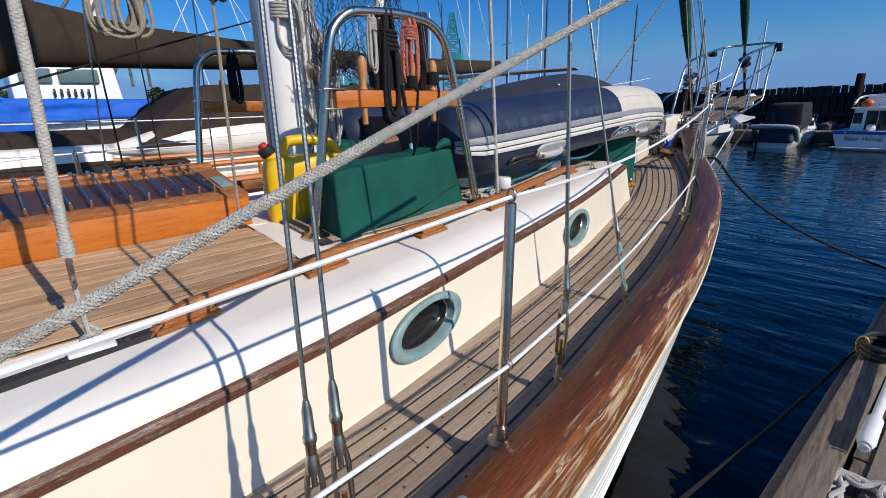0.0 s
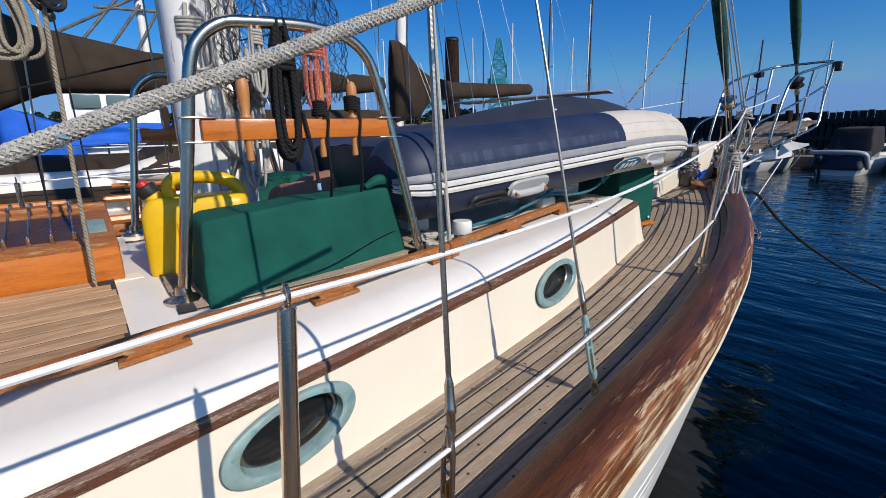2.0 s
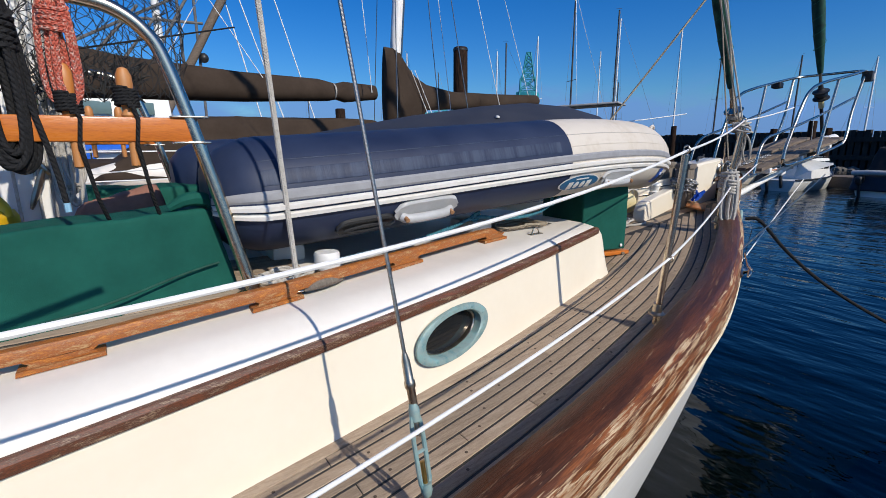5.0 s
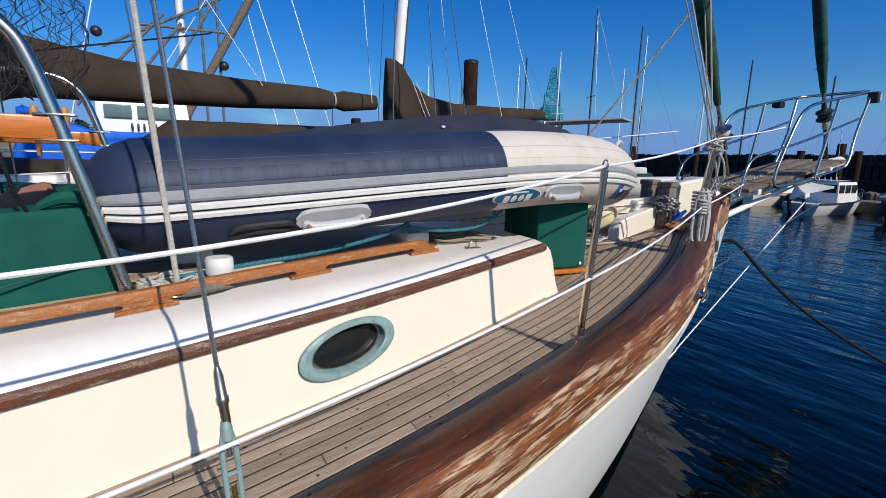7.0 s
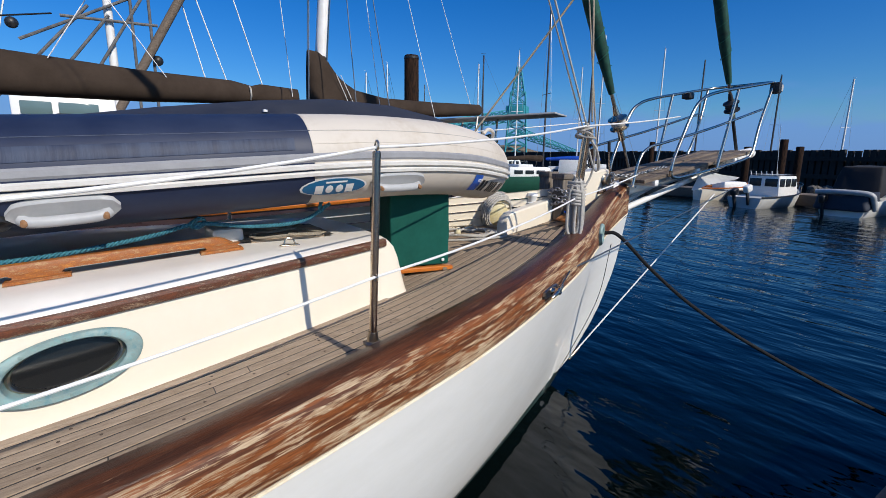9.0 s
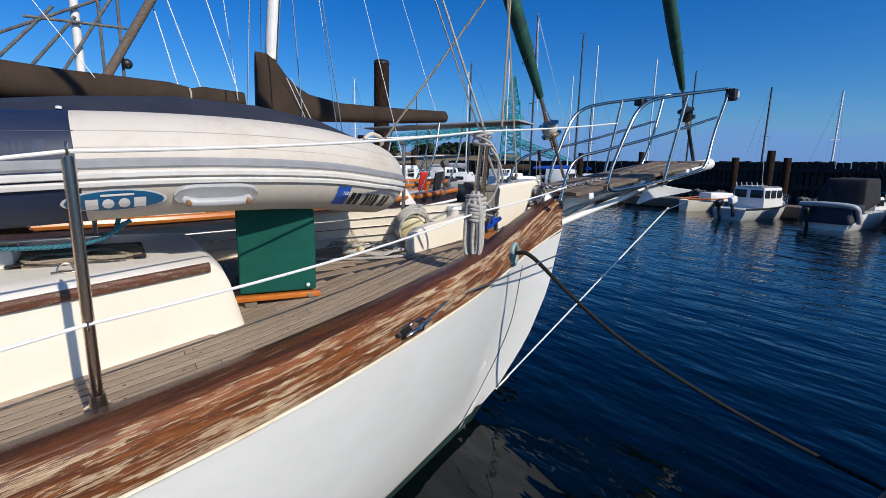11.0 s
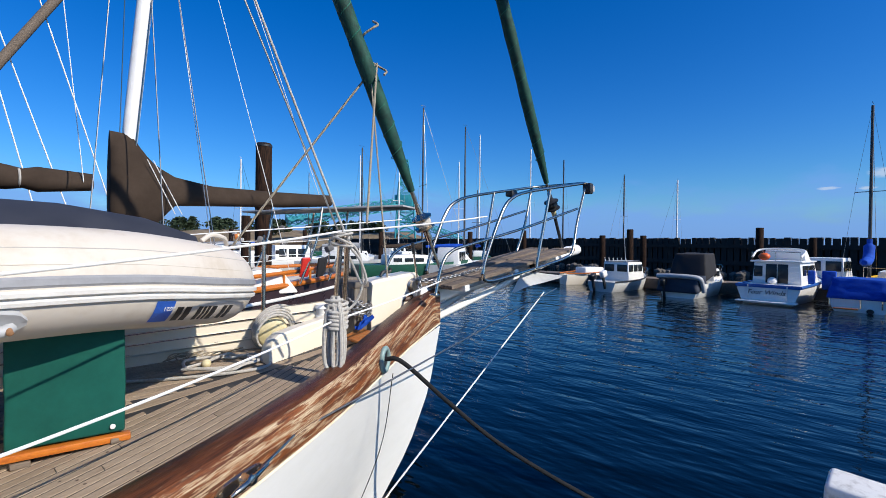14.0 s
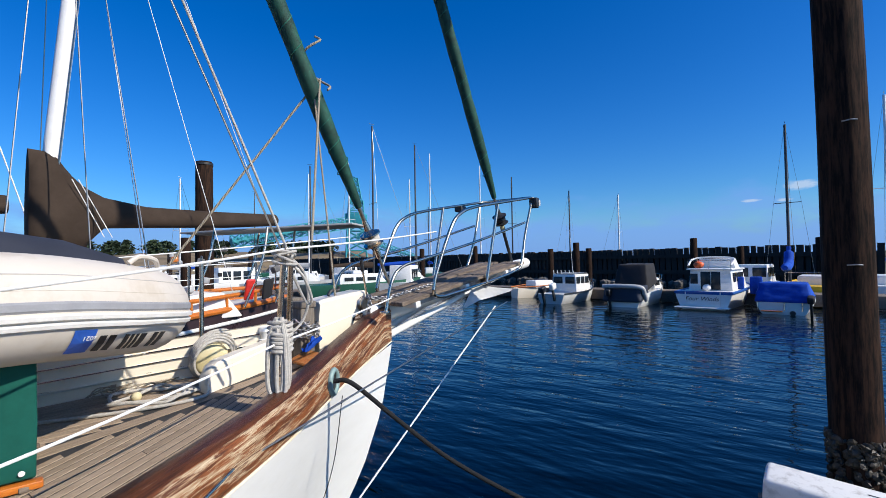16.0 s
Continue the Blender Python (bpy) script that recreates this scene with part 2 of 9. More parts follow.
def worn_varnish(name, dark, warm, bare, bare2, lo, hi, rough, aft=None):
    """Flaking varnish over bare teak, its grain along the timber (uv in metres)."""
    m = bpy.data.materials.new(name)
    m.use_nodes = True
    n, l = m.node_tree.nodes, m.node_tree.links
    p = n["Principled BSDF"]
    uv = n.new("ShaderNodeUVMap")

    def noise_at(su, sv, detail, rgh=0.65, warp=0.0):
        mp, nz = n.new("ShaderNodeMapping"), n.new("ShaderNodeTexNoise")
        mp.inputs["Scale"].default_value = (su, sv, 1)
        nz.inputs["Scale"].default_value, nz.inputs["Detail"].default_value, nz.inputs["Roughness"].default_value, nz.inputs["Distortion"].default_value = 1.0, detail, rgh, warp
        l.new(uv.outputs[0], mp.inputs[0])
        l.new(mp.outputs[0], nz.inputs[0])
        return nz.outputs[0]

    def mixed(f, a, b):
        mx = n.new("ShaderNodeMix")
        mx.data_type = "RGBA"
        for k, v in ((0, f), (6, a), (7, b)):
            if isinstance(v, tuple):
                mx.inputs[k].default_value = (*v, 1)
            else:
                l.new(v, mx.inputs[k])
        return mx.outputs[2]

    def band(f, x0, x1, y0=0.0, y1=1.0):
        mr = n.new("ShaderNodeMapRange")
        mr.interpolation_type = "SMOOTHSTEP"
        for k, v in ((1, x0), (2, x1), (3, y0), (4, y1)):
            mr.inputs[k].default_value = v
        l.new(f, mr.inputs[0])
        return mr.outputs[0]

    def total(a, b, w):
        k = n.new("ShaderNodeMath")
        k.operation = "MULTIPLY_ADD"
        k.inputs[1].default_value = w
        l.new(a, k.inputs[0])
        l.new(b, k.inputs[2])
        return k.outputs[0]
    patch, grain, tone, wide = noise_at(4.5, 44, 5, 0.62, 0.7), noise_at(13, 250, 4, 0.7), noise_at(2.6, 26, 5), noise_at(1.1, 6, 2)
    vein = noise_at(8.0, 130, 4, 0.65, 1.4)
    skin = mixed(band(tone, 0.40, 0.60), dark, warm)
    if aft:
        sp = n.new("ShaderNodeSeparateXYZ")
        l.new(uv.outputs[0], sp.inputs[0])
        skin = mixed(band(total(wide, sp.outputs[0], 1.2), 3.4, 5.0, 0.85, 0.0), skin, aft)
    skin = mixed(band(grain, 0.42, 0.62, 0.0, 0.55), skin, tuple(v * 0.45 for v in dark))
    wood = mixed(band(vein, 0.40, 0.60), bare, bare2)
    mask = total(grain, total(vein, total(wide, patch, 0.35), 0.50), 0.50)
    f = band(mask, lo, hi)
    l.new(mixed(f, skin, wood), p.inputs["Base Color"])
    l.new(band(f, 0.0, 1.0, rough, 0.8), p.inputs["Roughness"])
    p.inputs["Specular IOR Level"].default_value = 0.25
    bp = n.new("ShaderNodeBump")
    bp.inputs["Strength"].default_value, bp.inputs["Distance"].default_value = 0.7, 0.003
    l.new(mask, bp.inputs["Height"])
    l.new(bp.outputs[0], p.inputs["Normal"])
    return m


def laid(m, strands, pitch, depth, braid=False):
    """Relief of strands twisted, or plaited, along a tube's length."""
    n, l = m.node_tree.nodes, m.node_tree.links
    p = n["Principled BSDF"]
    tc, sp = n.new("ShaderNodeUVMap"), n.new("ShaderNodeSeparateXYZ")
    l.new(tc.outputs[0], sp.inputs[0])
    hs = []
    for sgn in ((1, -1) if braid else (1,)):
        a, b, c, d = (n.new("ShaderNodeMath") for _ in range(4))
        a.operation, b.operation, c.operation, d.operation = "MULTIPLY", "MULTIPLY_ADD", "SINE", "ABSOLUTE"
        a.inputs[1].default_value = math.pi * strands * sgn
        b.inputs[1].default_value = math.pi / pitch
        l.new(sp.outputs[0], a.inputs[0])
        l.new(sp.outputs[1], b.inputs[0])
        l.new(a.outputs[0], b.inputs[2])
        l.new(b.outputs[0], c.inputs[0])
        l.new(c.outputs[0], d.inputs[0])
        hs.append(d.outputs[0])
    h = hs[0]
    if braid:
        k = n.new("ShaderNodeMath")
        k.operation = "MULTIPLY"
        l.new(hs[0], k.inputs[0])
        l.new(hs[1], k.inputs[1])
        h = k.outputs[0]
    bp = n.new("ShaderNodeBump")
    bp.inputs["Strength"].default_value, bp.inputs["Distance"].default_value = 1.0, depth
    l.new(h, bp.inputs["Height"])
    if p.inputs["Normal"].links:
        l.new(p.inputs["Normal"].links[0].from_socket, bp.inputs["Normal"])
    l.new(bp.outputs[0], p.inputs["Normal"])


laid(ROPE_W, 4, 0.009, 0.0009, True)
laid(ROPE_TAN, 3, 0.013, 0.003)
laid(ROPE_K, 3, 0.016, 0.002)
laid(ROPE_R, 4, 0.012, 0.003, True)
laid(ROPE_B, 3, 0.016, 0.004)
laid(WIRE, 3, 0.010, 0.00016)
RAIL = worn_varnish("brown_cap_rail_varnish", (0.055, 0.021, 0.010), (0.115, 0.037, 0.014), (0.34, 0.22, 0.14), (0.20, 0.10, 0.055), 1.31, 1.40, 0.35, (0.21, 0.058, 0.018))
WORN = worn_varnish("flaking_bulwark_varnish", (0.105, 0.036, 0.016), (0.25, 0.080, 0.024), (0.55, 0.43, 0.28), (0.33, 0.21, 0.12), 1.17, 1.25, 0.42)


def water_material():
    m = bpy.data.materials.new("harbour_water")
    m.use_nodes = True
    n, l = m.node_tree.nodes, m.node_tree.links
    p = n["Principled BSDF"]
    p.inputs["Base Color"].default_value = (0.0004, 0.0018, 0.0019, 1)
    p.inputs["Roughness"].default_value, p.inputs["IOR"].default_value = 0.04, 1.33
    p.inputs["Specular IOR Level"].default_value = 0.5
    tc = n.new("ShaderNodeTexCoord")
    hs = []
    for s, rot, st, w in ((0.55, 40, (1, 2.6, 1), 0.62), (1.7, 33, (1, 2.8, 1), 0.30), (5.5, 44, (1, 2.2, 1), 0.055)):
        mp = n.new("ShaderNodeMapping")
        mp.inputs["Rotation"].default_value = (0, 0, radians(rot))
        mp.inputs["Scale"].default_value = st
        l.new(tc.outputs["Object"], mp.inputs[0])
        x = n.new("ShaderNodeTexNoise")
        x.inputs["Scale"].default_value, x.inputs["Detail"].default_value = s, 1.6
        l.new(mp.outputs[0], x.inputs[0])
        k = n.new("ShaderNodeMath")
        k.operation = "MULTIPLY"
        k.inputs[1].default_value = w
        l.new(x.outputs[0], k.inputs[0])
        hs.append(k)
    a, b2 = n.new("ShaderNodeMath"), n.new("ShaderNodeMath")
    l.new(hs[0].outputs[0], a.inputs[0])
    l.new(hs[1].outputs[0], a.inputs[1])
    l.new(a.outputs[0], b2.inputs[0])
    l.new(hs[2].outputs[0], b2.inputs[1])
    b = n.new("ShaderNodeBump")
    b.inputs["Strength"].default_value, b.inputs["Distance"].default_value = 1.0, 0.07
    l.new(b2.outputs[0], b.inputs["Height"])
    l.new(b.outputs[0], p.inputs["Normal"])
    return m


WATER = water_material()


# ---- mesh tools ----
def part(name, bm, material, parent=None, label="", smooth=True, angle=40):
    me = bpy.data.meshes.new(name)
    bmesh.ops.recalc_face_normals(bm, faces=bm.faces)
    bm.to_mesh(me)
    bm.free()
    me.materials.append(material)
    if smooth:
        me.polygons.foreach_set("use_smooth", [True] * len(me.polygons))
        me.set_sharp_from_angle(angle=radians(angle))
    ob = new(name, me)
    if parent:
        ob.parent = parent
    if label:
        tagged(ob, label)
    return ob


def thing(name, label, category, group="", kind="", at=(0, 0, 0)):
    ob = new(name)
    ob.empty_display_size = 0.05
    ob.location = at
    return tagged(ob, label, category, group, kind)


def hold(ob, *parts):
    """Hang loose meshes, made in world metres, under a thing that stands elsewhere."""
    for p in parts:
        p.parent = ob
        p.matrix_parent_inverse = Matrix.Translation(ob.location).inverted()


def grid(bm, rows, closed=False, caps=False):
    vs = [[bm.verts.new(p) for p in r] for r in rows]
    for a, b in zip(vs, vs[1:]):
        k = len(a)
        for i in range(k if closed else k - 1):
            bm.faces.new((a[i], a[(i + 1) % k], b[(i + 1) % k], b[i]))
    if caps:
        bm.faces.new(vs[0])
        bm.faces.new(vs[-1][::-1])
    return bm


def timber(bm, rows, closed=False, caps=False):
    """A grid whose uv runs in metres: along the timber, then round its section."""
    grid(bm, rows, closed, caps)
    uv = bm.loops.layers.uv.verify()
    along_, across = {}, {}
    run = 0.0
    bm.verts.ensure_lookup_table()
    k = len(rows[0])
    for i, r in enumerate(rows):
        if i:
            run += (Vector(r[0]) - Vector(rows[i - 1][0])).length
        v = 0.0
        for j in range(k):
            if j:
                v += (Vector(r[j]) - Vector(r[j - 1])).length
            along_[i * k + j], across[i * k + j] = run, v
    bm.verts.index_update()
    for f in bm.faces:
        for lp in f.loops:
            lp[uv].uv = (along_[lp.vert.index], across[lp.vert.index])
    return bm


def curve(pts, n=40, closed=False):
    """A smooth run through a few points."""
    p = np.array(pts, float)
    k = len(p)
    out = []
    segs = k if closed else k - 1
    per = max(2, n // segs)
    for i in range(segs):
        a, b = p[i], p[(i + 1) % k]
        z = p[(i - 1) % k] if closed or i > 0 else 2 * a - b
        c = p[(i + 2) % k] if closed or i + 2 < k else 2 * b - a
        for j in range(per):
            t = j / per
            out.append(0.5 * ((2 * a) + (b - z) * t + (2 * z - 5 * a + 4 * b - c) * t * t + (3 * a - z - 3 * b + c) * t ** 3))
    if not closed:
        out.append(p[-1])
    return np.array(out)


def tube(bm, pts, r, seg=8, closed=False, caps=True):
    """Sweep a circle along points. r: a number or one for each point."""
    pts = [Vector(p) for p in pts]
    k = len(pts)
    rs = r if hasattr(r, "__len__") else [r] * k
    rows, up = [], None
    for i, p in enumerate(pts):
        a = pts[(i - 1) % k] if closed or i > 0 else p
        b = pts[(i + 1) % k] if closed or i < k - 1 else p
        d = (b - a).normalized()
        if up is None:
            up = d.orthogonal().normalized()
        up = (up - d * up.dot(d))
        up = up.normalized() if up.length > 1e-6 else d.orthogonal().normalized()
        s = d.cross(up)
        rows.append([p + (up * math.cos(q) + s * math.sin(q)) * rs[i] for q in (2 * math.pi * j / seg for j in range(seg))])
    if closed:
        rows.append(rows[0])
    uv = bm.loops.layers.uv.verify()
    vs = [[bm.verts.new(p) for p in row] for row in rows]
    run = 0.0
    for i in range(len(vs) - 1):
        nxt = run + (pts[(i + 1) % k] - pts[i]).length
        for j in range(seg):
            fc = bm.faces.new((vs[i][j], vs[i][(j + 1) % seg], vs[i + 1][(j + 1) % seg], vs[i + 1][j]))
            for lp, c in zip(fc.loops, ((j / seg, run), ((j + 1) / seg, run), ((j + 1) / seg, nxt), (j / seg, nxt))):
                lp[uv].uv = c
        run = nxt
    if caps and not closed:
        bm.faces.new(vs[0])
        bm.faces.new(vs[-1][::-1])
    if closed:
        bmesh.ops.remove_doubles(bm, verts=bm.verts, dist=1e-6)
    return bm


def box(bm, size, m=None, bevel=0.0, seg=2):
    g = bmesh.ops.create_cube(bm, size=1.0, matrix=(m or Matrix()) @ Matrix.Diagonal((*size, 1)))
    if bevel:
        ed = list({e for v in g["verts"] for e in v.link_edges})
        bmesh.ops.bevel(bm, geom=ed, offset=bevel, segments=seg, profile=0.5, affect="EDGES", clamp_overlap=True)
    return bm


def lathe(bm, prof, m=None, seg=20):
    """Turn (radius, height) pairs round the z axis of m."""
    m = m or Matrix()
    rows = [[m @ Vector((r * math.cos(2 * math.pi * j / seg), r * math.sin(2 * math.pi * j / seg), z)) for j in range(seg)] for r, z in prof]
    return grid(bm, rows, True, True)


def rod(bm, a, b, r, seg=8):
    return tube(bm, [a, b], r, seg)


def along(a, b):
    """The pose at a whose z axis points to b."""
    d = Vector(b) - Vector(a)
    return Matrix.Translation(a) @ d.to_track_quat("Z", "Y").to_matrix().to_4x4()


def B():
    return bmesh.new()


def smooth_line(pts, n=400, w=41):
    p = np.array(pts, float)
    y = np.linspace(p[0, 0] - 1, p[-1, 0] + 1, n)
    x = np.interp(y, p[:, 0], p[:, 1])
    lo = p[0, 1] + (y - p[0, 0]) * (p[1, 1] - p[0, 1]) / (p[1, 0] - p[0, 0])
    hi = p[-1, 1] + (y - p[-1, 0]) * (p[-1, 1] - p[-2, 1]) / (p[-1, 0] - p[-2, 0])
    x = np.where(y < p[0, 0], lo, np.where(y > p[-1, 0], hi, x))
    k = np.ones(w) / w
    xs = np.convolve(np.pad(x, w // 2, mode="edge"), k, "valid")
    return lambda v: float(np.interp(v, y, xs))


# ---- lines of the boat ----
CX = -2.28                                            # centreline
rail_in = smooth_line([(-3, -0.74), (-1, -0.62), (0.6, -0.635), (1.2, -0.69), (1.75, -0.775), (2.3, -0.85), (2.75, -0.925), (3.25, -1.035), (3.83, -1.17), (4.43, -1.375), (5.1, -1.655), (5.6, -1.91), (6.05, -2.13), (6.3, -2.22)], w=17)
cabin_x = smooth_line([(-3, -1.15), (-0.5, -1.07), (0.3, -1.10), (0.7, -1.13), (1.4, -1.235), (2.05, -1.335), (2.6, -1.43), (3.2, -1.57), (3.84, -1.735), (4.1, -1.81)], w=17)
wl_x = smooth_line([(-3, -0.95), (0, -0.72), (1, -0.75), (2.5, -1.06), (4.14, -1.59), (4.9, -1.88), (5.8, -2.24), (5.95, -2.29)], w=17)


def deck_z(y):
    return 1.11 + 0.02 * y + 0.0075 * y * y


def rail_out(y):
    s = (rail_in(y + 0.05) - rail_in(y - 0.05)) / 0.1
    return rail_in(y) + 0.165 * math.sqrt(1 + s * s)


def rise(y):
    """The bulwark sweeps up towards the stem."""
    return 0.125 * max(0.0, min(1.0, (y - 5.2) / 1.4)) ** 1.5


def trim_z(y):
    return 1.395 + 0.05 * y


def top_z(x, y):
    u = (x + 2.45) / 1.15
    return 1.515 + 0.02 * y + (0.13 - 0.025 * max(y, 0)) * (1 - u * u)


def mirror(p):
    return (2 * CX - p[0], p[1], p[2])


# ---- water, sky bank ----
bm = B()
rows = []
for i in range(2):
    rows.append([(-2500 + 5000 * i, -2500 + 5000 * j, 0) for j in range(2)])
grid(bm, rows)
tagged(part("water", bm, WATER, smooth=False), "dark blue rippled harbour water", "water", kind="structure")

# ---- the sailboat's hull, deck and cabin ----
boat = thing("sailboat", "white sailing boat with teak decks and worn brown cap rail", "sailboat", at=(CX, 2, 0))
def stem_y(z):
    return float(np.interp(z, [-0.35, 0.0, 0.2, 0.58, 1.0, 1.5], [5.40, 5.74, 6.02, 6.34, 6.55, 6.66]))


def hull_side(k, side):
    """One station from the bulwark's foot down to below the water; k runs from aft (0) to the stem (1)."""
    pts = []
    yt = -2.6 + (6.66 + 2.6) * k
    zt = deck_z(yt) - 0.075
    for j in range(14):
        z = zt + (-0.35 - zt) * j / 13
        y = yt if yt < 3.6 else 3.6 + (stem_y(z) - 3.6) * (yt - 3.6) / (6.66 - 3.6)
        xt = max(rail_out(yt) - 0.012, CX + 0.03)
        w = max(wl_x(min(y, 5.7)) if y < 5.7 else CX, CX + 0.02) if yt < 6.6 else CX + 0.02
        f = max(0.0, z / zt)
        x = w + (xt - w) * f ** 0.6 - (0.12 * (-z / 0.35) if z < 0 else 0)
        x = max(x, CX + 0.0)
        pts.append((x if side > 0 else 2 * CX - x, y, z))
    return pts


bm = B()
for side in (1, -1):
    grid(bm, [hull_side(i / 80, side) for i in range(81)])
bmesh.ops.remove_doubles(bm, verts=bm.verts, dist=0.0005)
hull = part("hull", bm, HULL_WHITE, label="white painted hull with fine strake lines", angle=60)
hold(boat, hull)
# dark band at the waterline and fine scribed plank lines, whitened as painted highlights
for side in (1, -1):
    bm = B()
    rows = []
    for i in range(81):
        q = hull_side(i / 80, side)
        ln = [np.array(p) for p in q]
        row = []
        for zz in (-0.30, -0.1, 0.10):
            j = min(range(13), key=lambda u: abs((ln[u][2] + ln[u + 1][2]) / 2 - zz))
            t = (zz - ln[j][2]) / (ln[j + 1][2] - ln[j][2])
            p = ln[j] + (ln[j + 1] - ln[j]) * t
            row.append((p[0] + 0.005 * side, p[1] + 0.002, zz))
        rows.append(row)
    grid(bm, rows)
    hold(boat, part("boot_stripe", bm, BOOT, label="dark green antifouling at the waterline"))
    for h in (0.30, 0.38, 0.46, 0.54, 0.62, 0.70, 0.78, 0.86):
        pts = []
        for i in range(30, 80):
            ln = [np.array(p) for p in hull_side(i / 80, side)]
            j = max(u for u in range(13) if ln[u][2] >= h)
            t = (h - ln[j][2]) / (ln[j + 1][2] - ln[j][2])
            p = ln[j] + (ln[j + 1] - ln[j]) * t
            pts.append((p[0] + 0.0005 * side, p[1], h + 0.028 * (p[1] - 2)))
        hold(boat, part("plank_seam", tube(B(), pts, 0.0022, 4), SEAM_HIGHLIGHT))

# bulwark band and cap rail on both sides
YR = [-2.6 + 0.12 * i for i in range(76)] + [6.50, 6.58, 6.64]
for side in (1, -1):
    def sx(x):
        return x if side > 0 else 2 * CX - x
    bm = B()
    rows = []
    for y in YR:
        xo, xi, z = rail_out(y), rail_in(y) + 0.03, deck_z(y)
        xo, xi, u = max(xo, CX + 0.07), max(xi, CX + 0.02), rise(y)
        prof = [(xi, -0.02), (xi, 0.08 + u), (xi + (xo - xi) * 0.5, 0.098 + u), (xo - 0.030, 0.098 + u), (xo - 0.012, 0.088 + u), (xo - 0.004, 0.07 + u), (xo - 0.002, 0.035 + u), (xo - 0.002, 0.0 + u * 0.7), (xo, -0.035 + u * 0.5), (xo, -0.068 + u * 0.3), (xo - 0.006, -0.08 + u * 0.3), (xo - 0.03, -0.08 + u * 0.3)]
        rows.append([(sx(a), y, z + h) for a, h in prof])
    timber(bm, rows)
    hold(boat, part("bulwark", bm, WORN, label="flaking varnished bulwark worn to bare teak", angle=50))
    bm = B()
    rows = []
    for y in YR:
        xo, xi, z = rail_out(y) - 0.020 * (rail_out(y) - rail_in(y)) / 0.165, rail_in(y), deck_z(y) + rise(y)
        xo, xi = max(xo, CX + 0.085), max(xi, CX + 0.0)
        w = xo - xi
        prof = [(xi, 0.078), (xi + 0.002, 0.098), (xi + 0.012, 0.108), (xi + w * 0.5, 0.115), (xo - 0.03, 0.108), (xo - 0.010, 0.098), (xo, 0.082), (xo - 0.002, 0.066), (xo - 0.02, 0.064)]
        rows.append([(sx(a), y, z + h) for a, h in prof])
    timber(bm, rows, True, True)
    hold(boat, part("cap_rail", bm, RAIL, label="dark brown varnished teak cap rail", angle=50))

    edge_line = [(sx(max(rail_out(y) - 0.002, CX + 0.07)), y, deck_z(y) - 0.086 + rise(y) * 0.3) for y in YR]
    hold(boat, part("edge_bead", tube(B(), edge_line, 0.006, 6), BEAD, label="pale bead below the bulwark"))

    bm = B()
    grid(bm, [[(sx(rail_in(y) + 0.022), y, deck_z(y) - 0.004), (sx(rail_in(y) + 0.020), y, deck_z(y) + 0.076 + rise(y)), (sx(rail_in(y) + 0.029), y, deck_z(y) + 0.077 + rise(y)), (sx(rail_in(y) + 0.029), y, deck_z(y) - 0.004)] for y in YR if -2.5 < y < 6.1], True, True)
    hold(boat, part("inner_lining", bm, GEL_WHITE, label="white painted inner face of the bulwark"))

# deck sheet under the planks
bm = B()
rows = []
for y in YR:
    xi = max(rail_in(y) + 0.04, CX)
    rows.append([(CX + (xi - CX) * k / 6, y, deck_z(y) - 0.003) for k in range(-6, 7)])
grid(bm, rows)
deck = part("deck", bm, CAULK, label="side deck with black caulked seams")
hold(boat, deck)

# cabin trunk: leaning side, rounded edge, cambered top
YF = 3.79


PORTS = ((1.05, 1.315, 0.207, 0.101), (2.505, 1.372, 0.203, 0.100))


def cabin_section(y, side):
    xb = cabin_x(y)
    zb, zt = deck_z(y) - 0.02, trim_z(y)
    z2 = zt + 0.006
    pts = [(xb + 0.012, zb), (xb + 0.002, zb + 0.03)]
    for k in range(1, 19):
        f = k / 18
        pts.append((xb - 0.043 * f, zb + 0.03 + (z2 - zb - 0.03) * f))
    return [(a if side > 0 else 2 * CX - a, y, h) for a, h in pts]


def top_section(y, side, drop=0.0):
    xb = cabin_x(y)
    x0, z0 = xb - 0.043, trim_z(y) + 0.006
    x1 = xb - 0.20
    z1 = top_z(x1, y)
    pts = []
    for k in range(0, 9):
        q = math.pi / 2 * k / 8
        pts.append((x0 + (x1 - x0) * (1 - math.cos(q)), z0 + (z1 - z0) * math.sin(q)))
    for k in range(1, 8):
        x = x1 + (CX - x1) * k / 7
        pts.append((x, top_z(x, y)))
    return [(a if side > 0 else 2 * CX - a, y, h) for a, h in pts]


def front_rows(last):
    """The front rolls over and leans down to the deck."""
    rows = []
    for dy, dn, sh in ((0.02, 0.0, 0.0), (0.05, 0.04, 0.01), (0.075, 0.12, 0.02), (0.10, 0.30, 0.035), (0.125, 0.6, 0.045), (0.15, 0.9, 0.05), (0.165, 1.0, 0.05)):
        rr = []
        for a, y, h in last:
            zb = deck_z(y) - 0.02
            rr.append((CX + (a - CX) * (1 - sh * 0.4), YF + 0.01 + dy, zb + (h - zb) * (1 - dn)))
        rows.append(rr)
    return rows


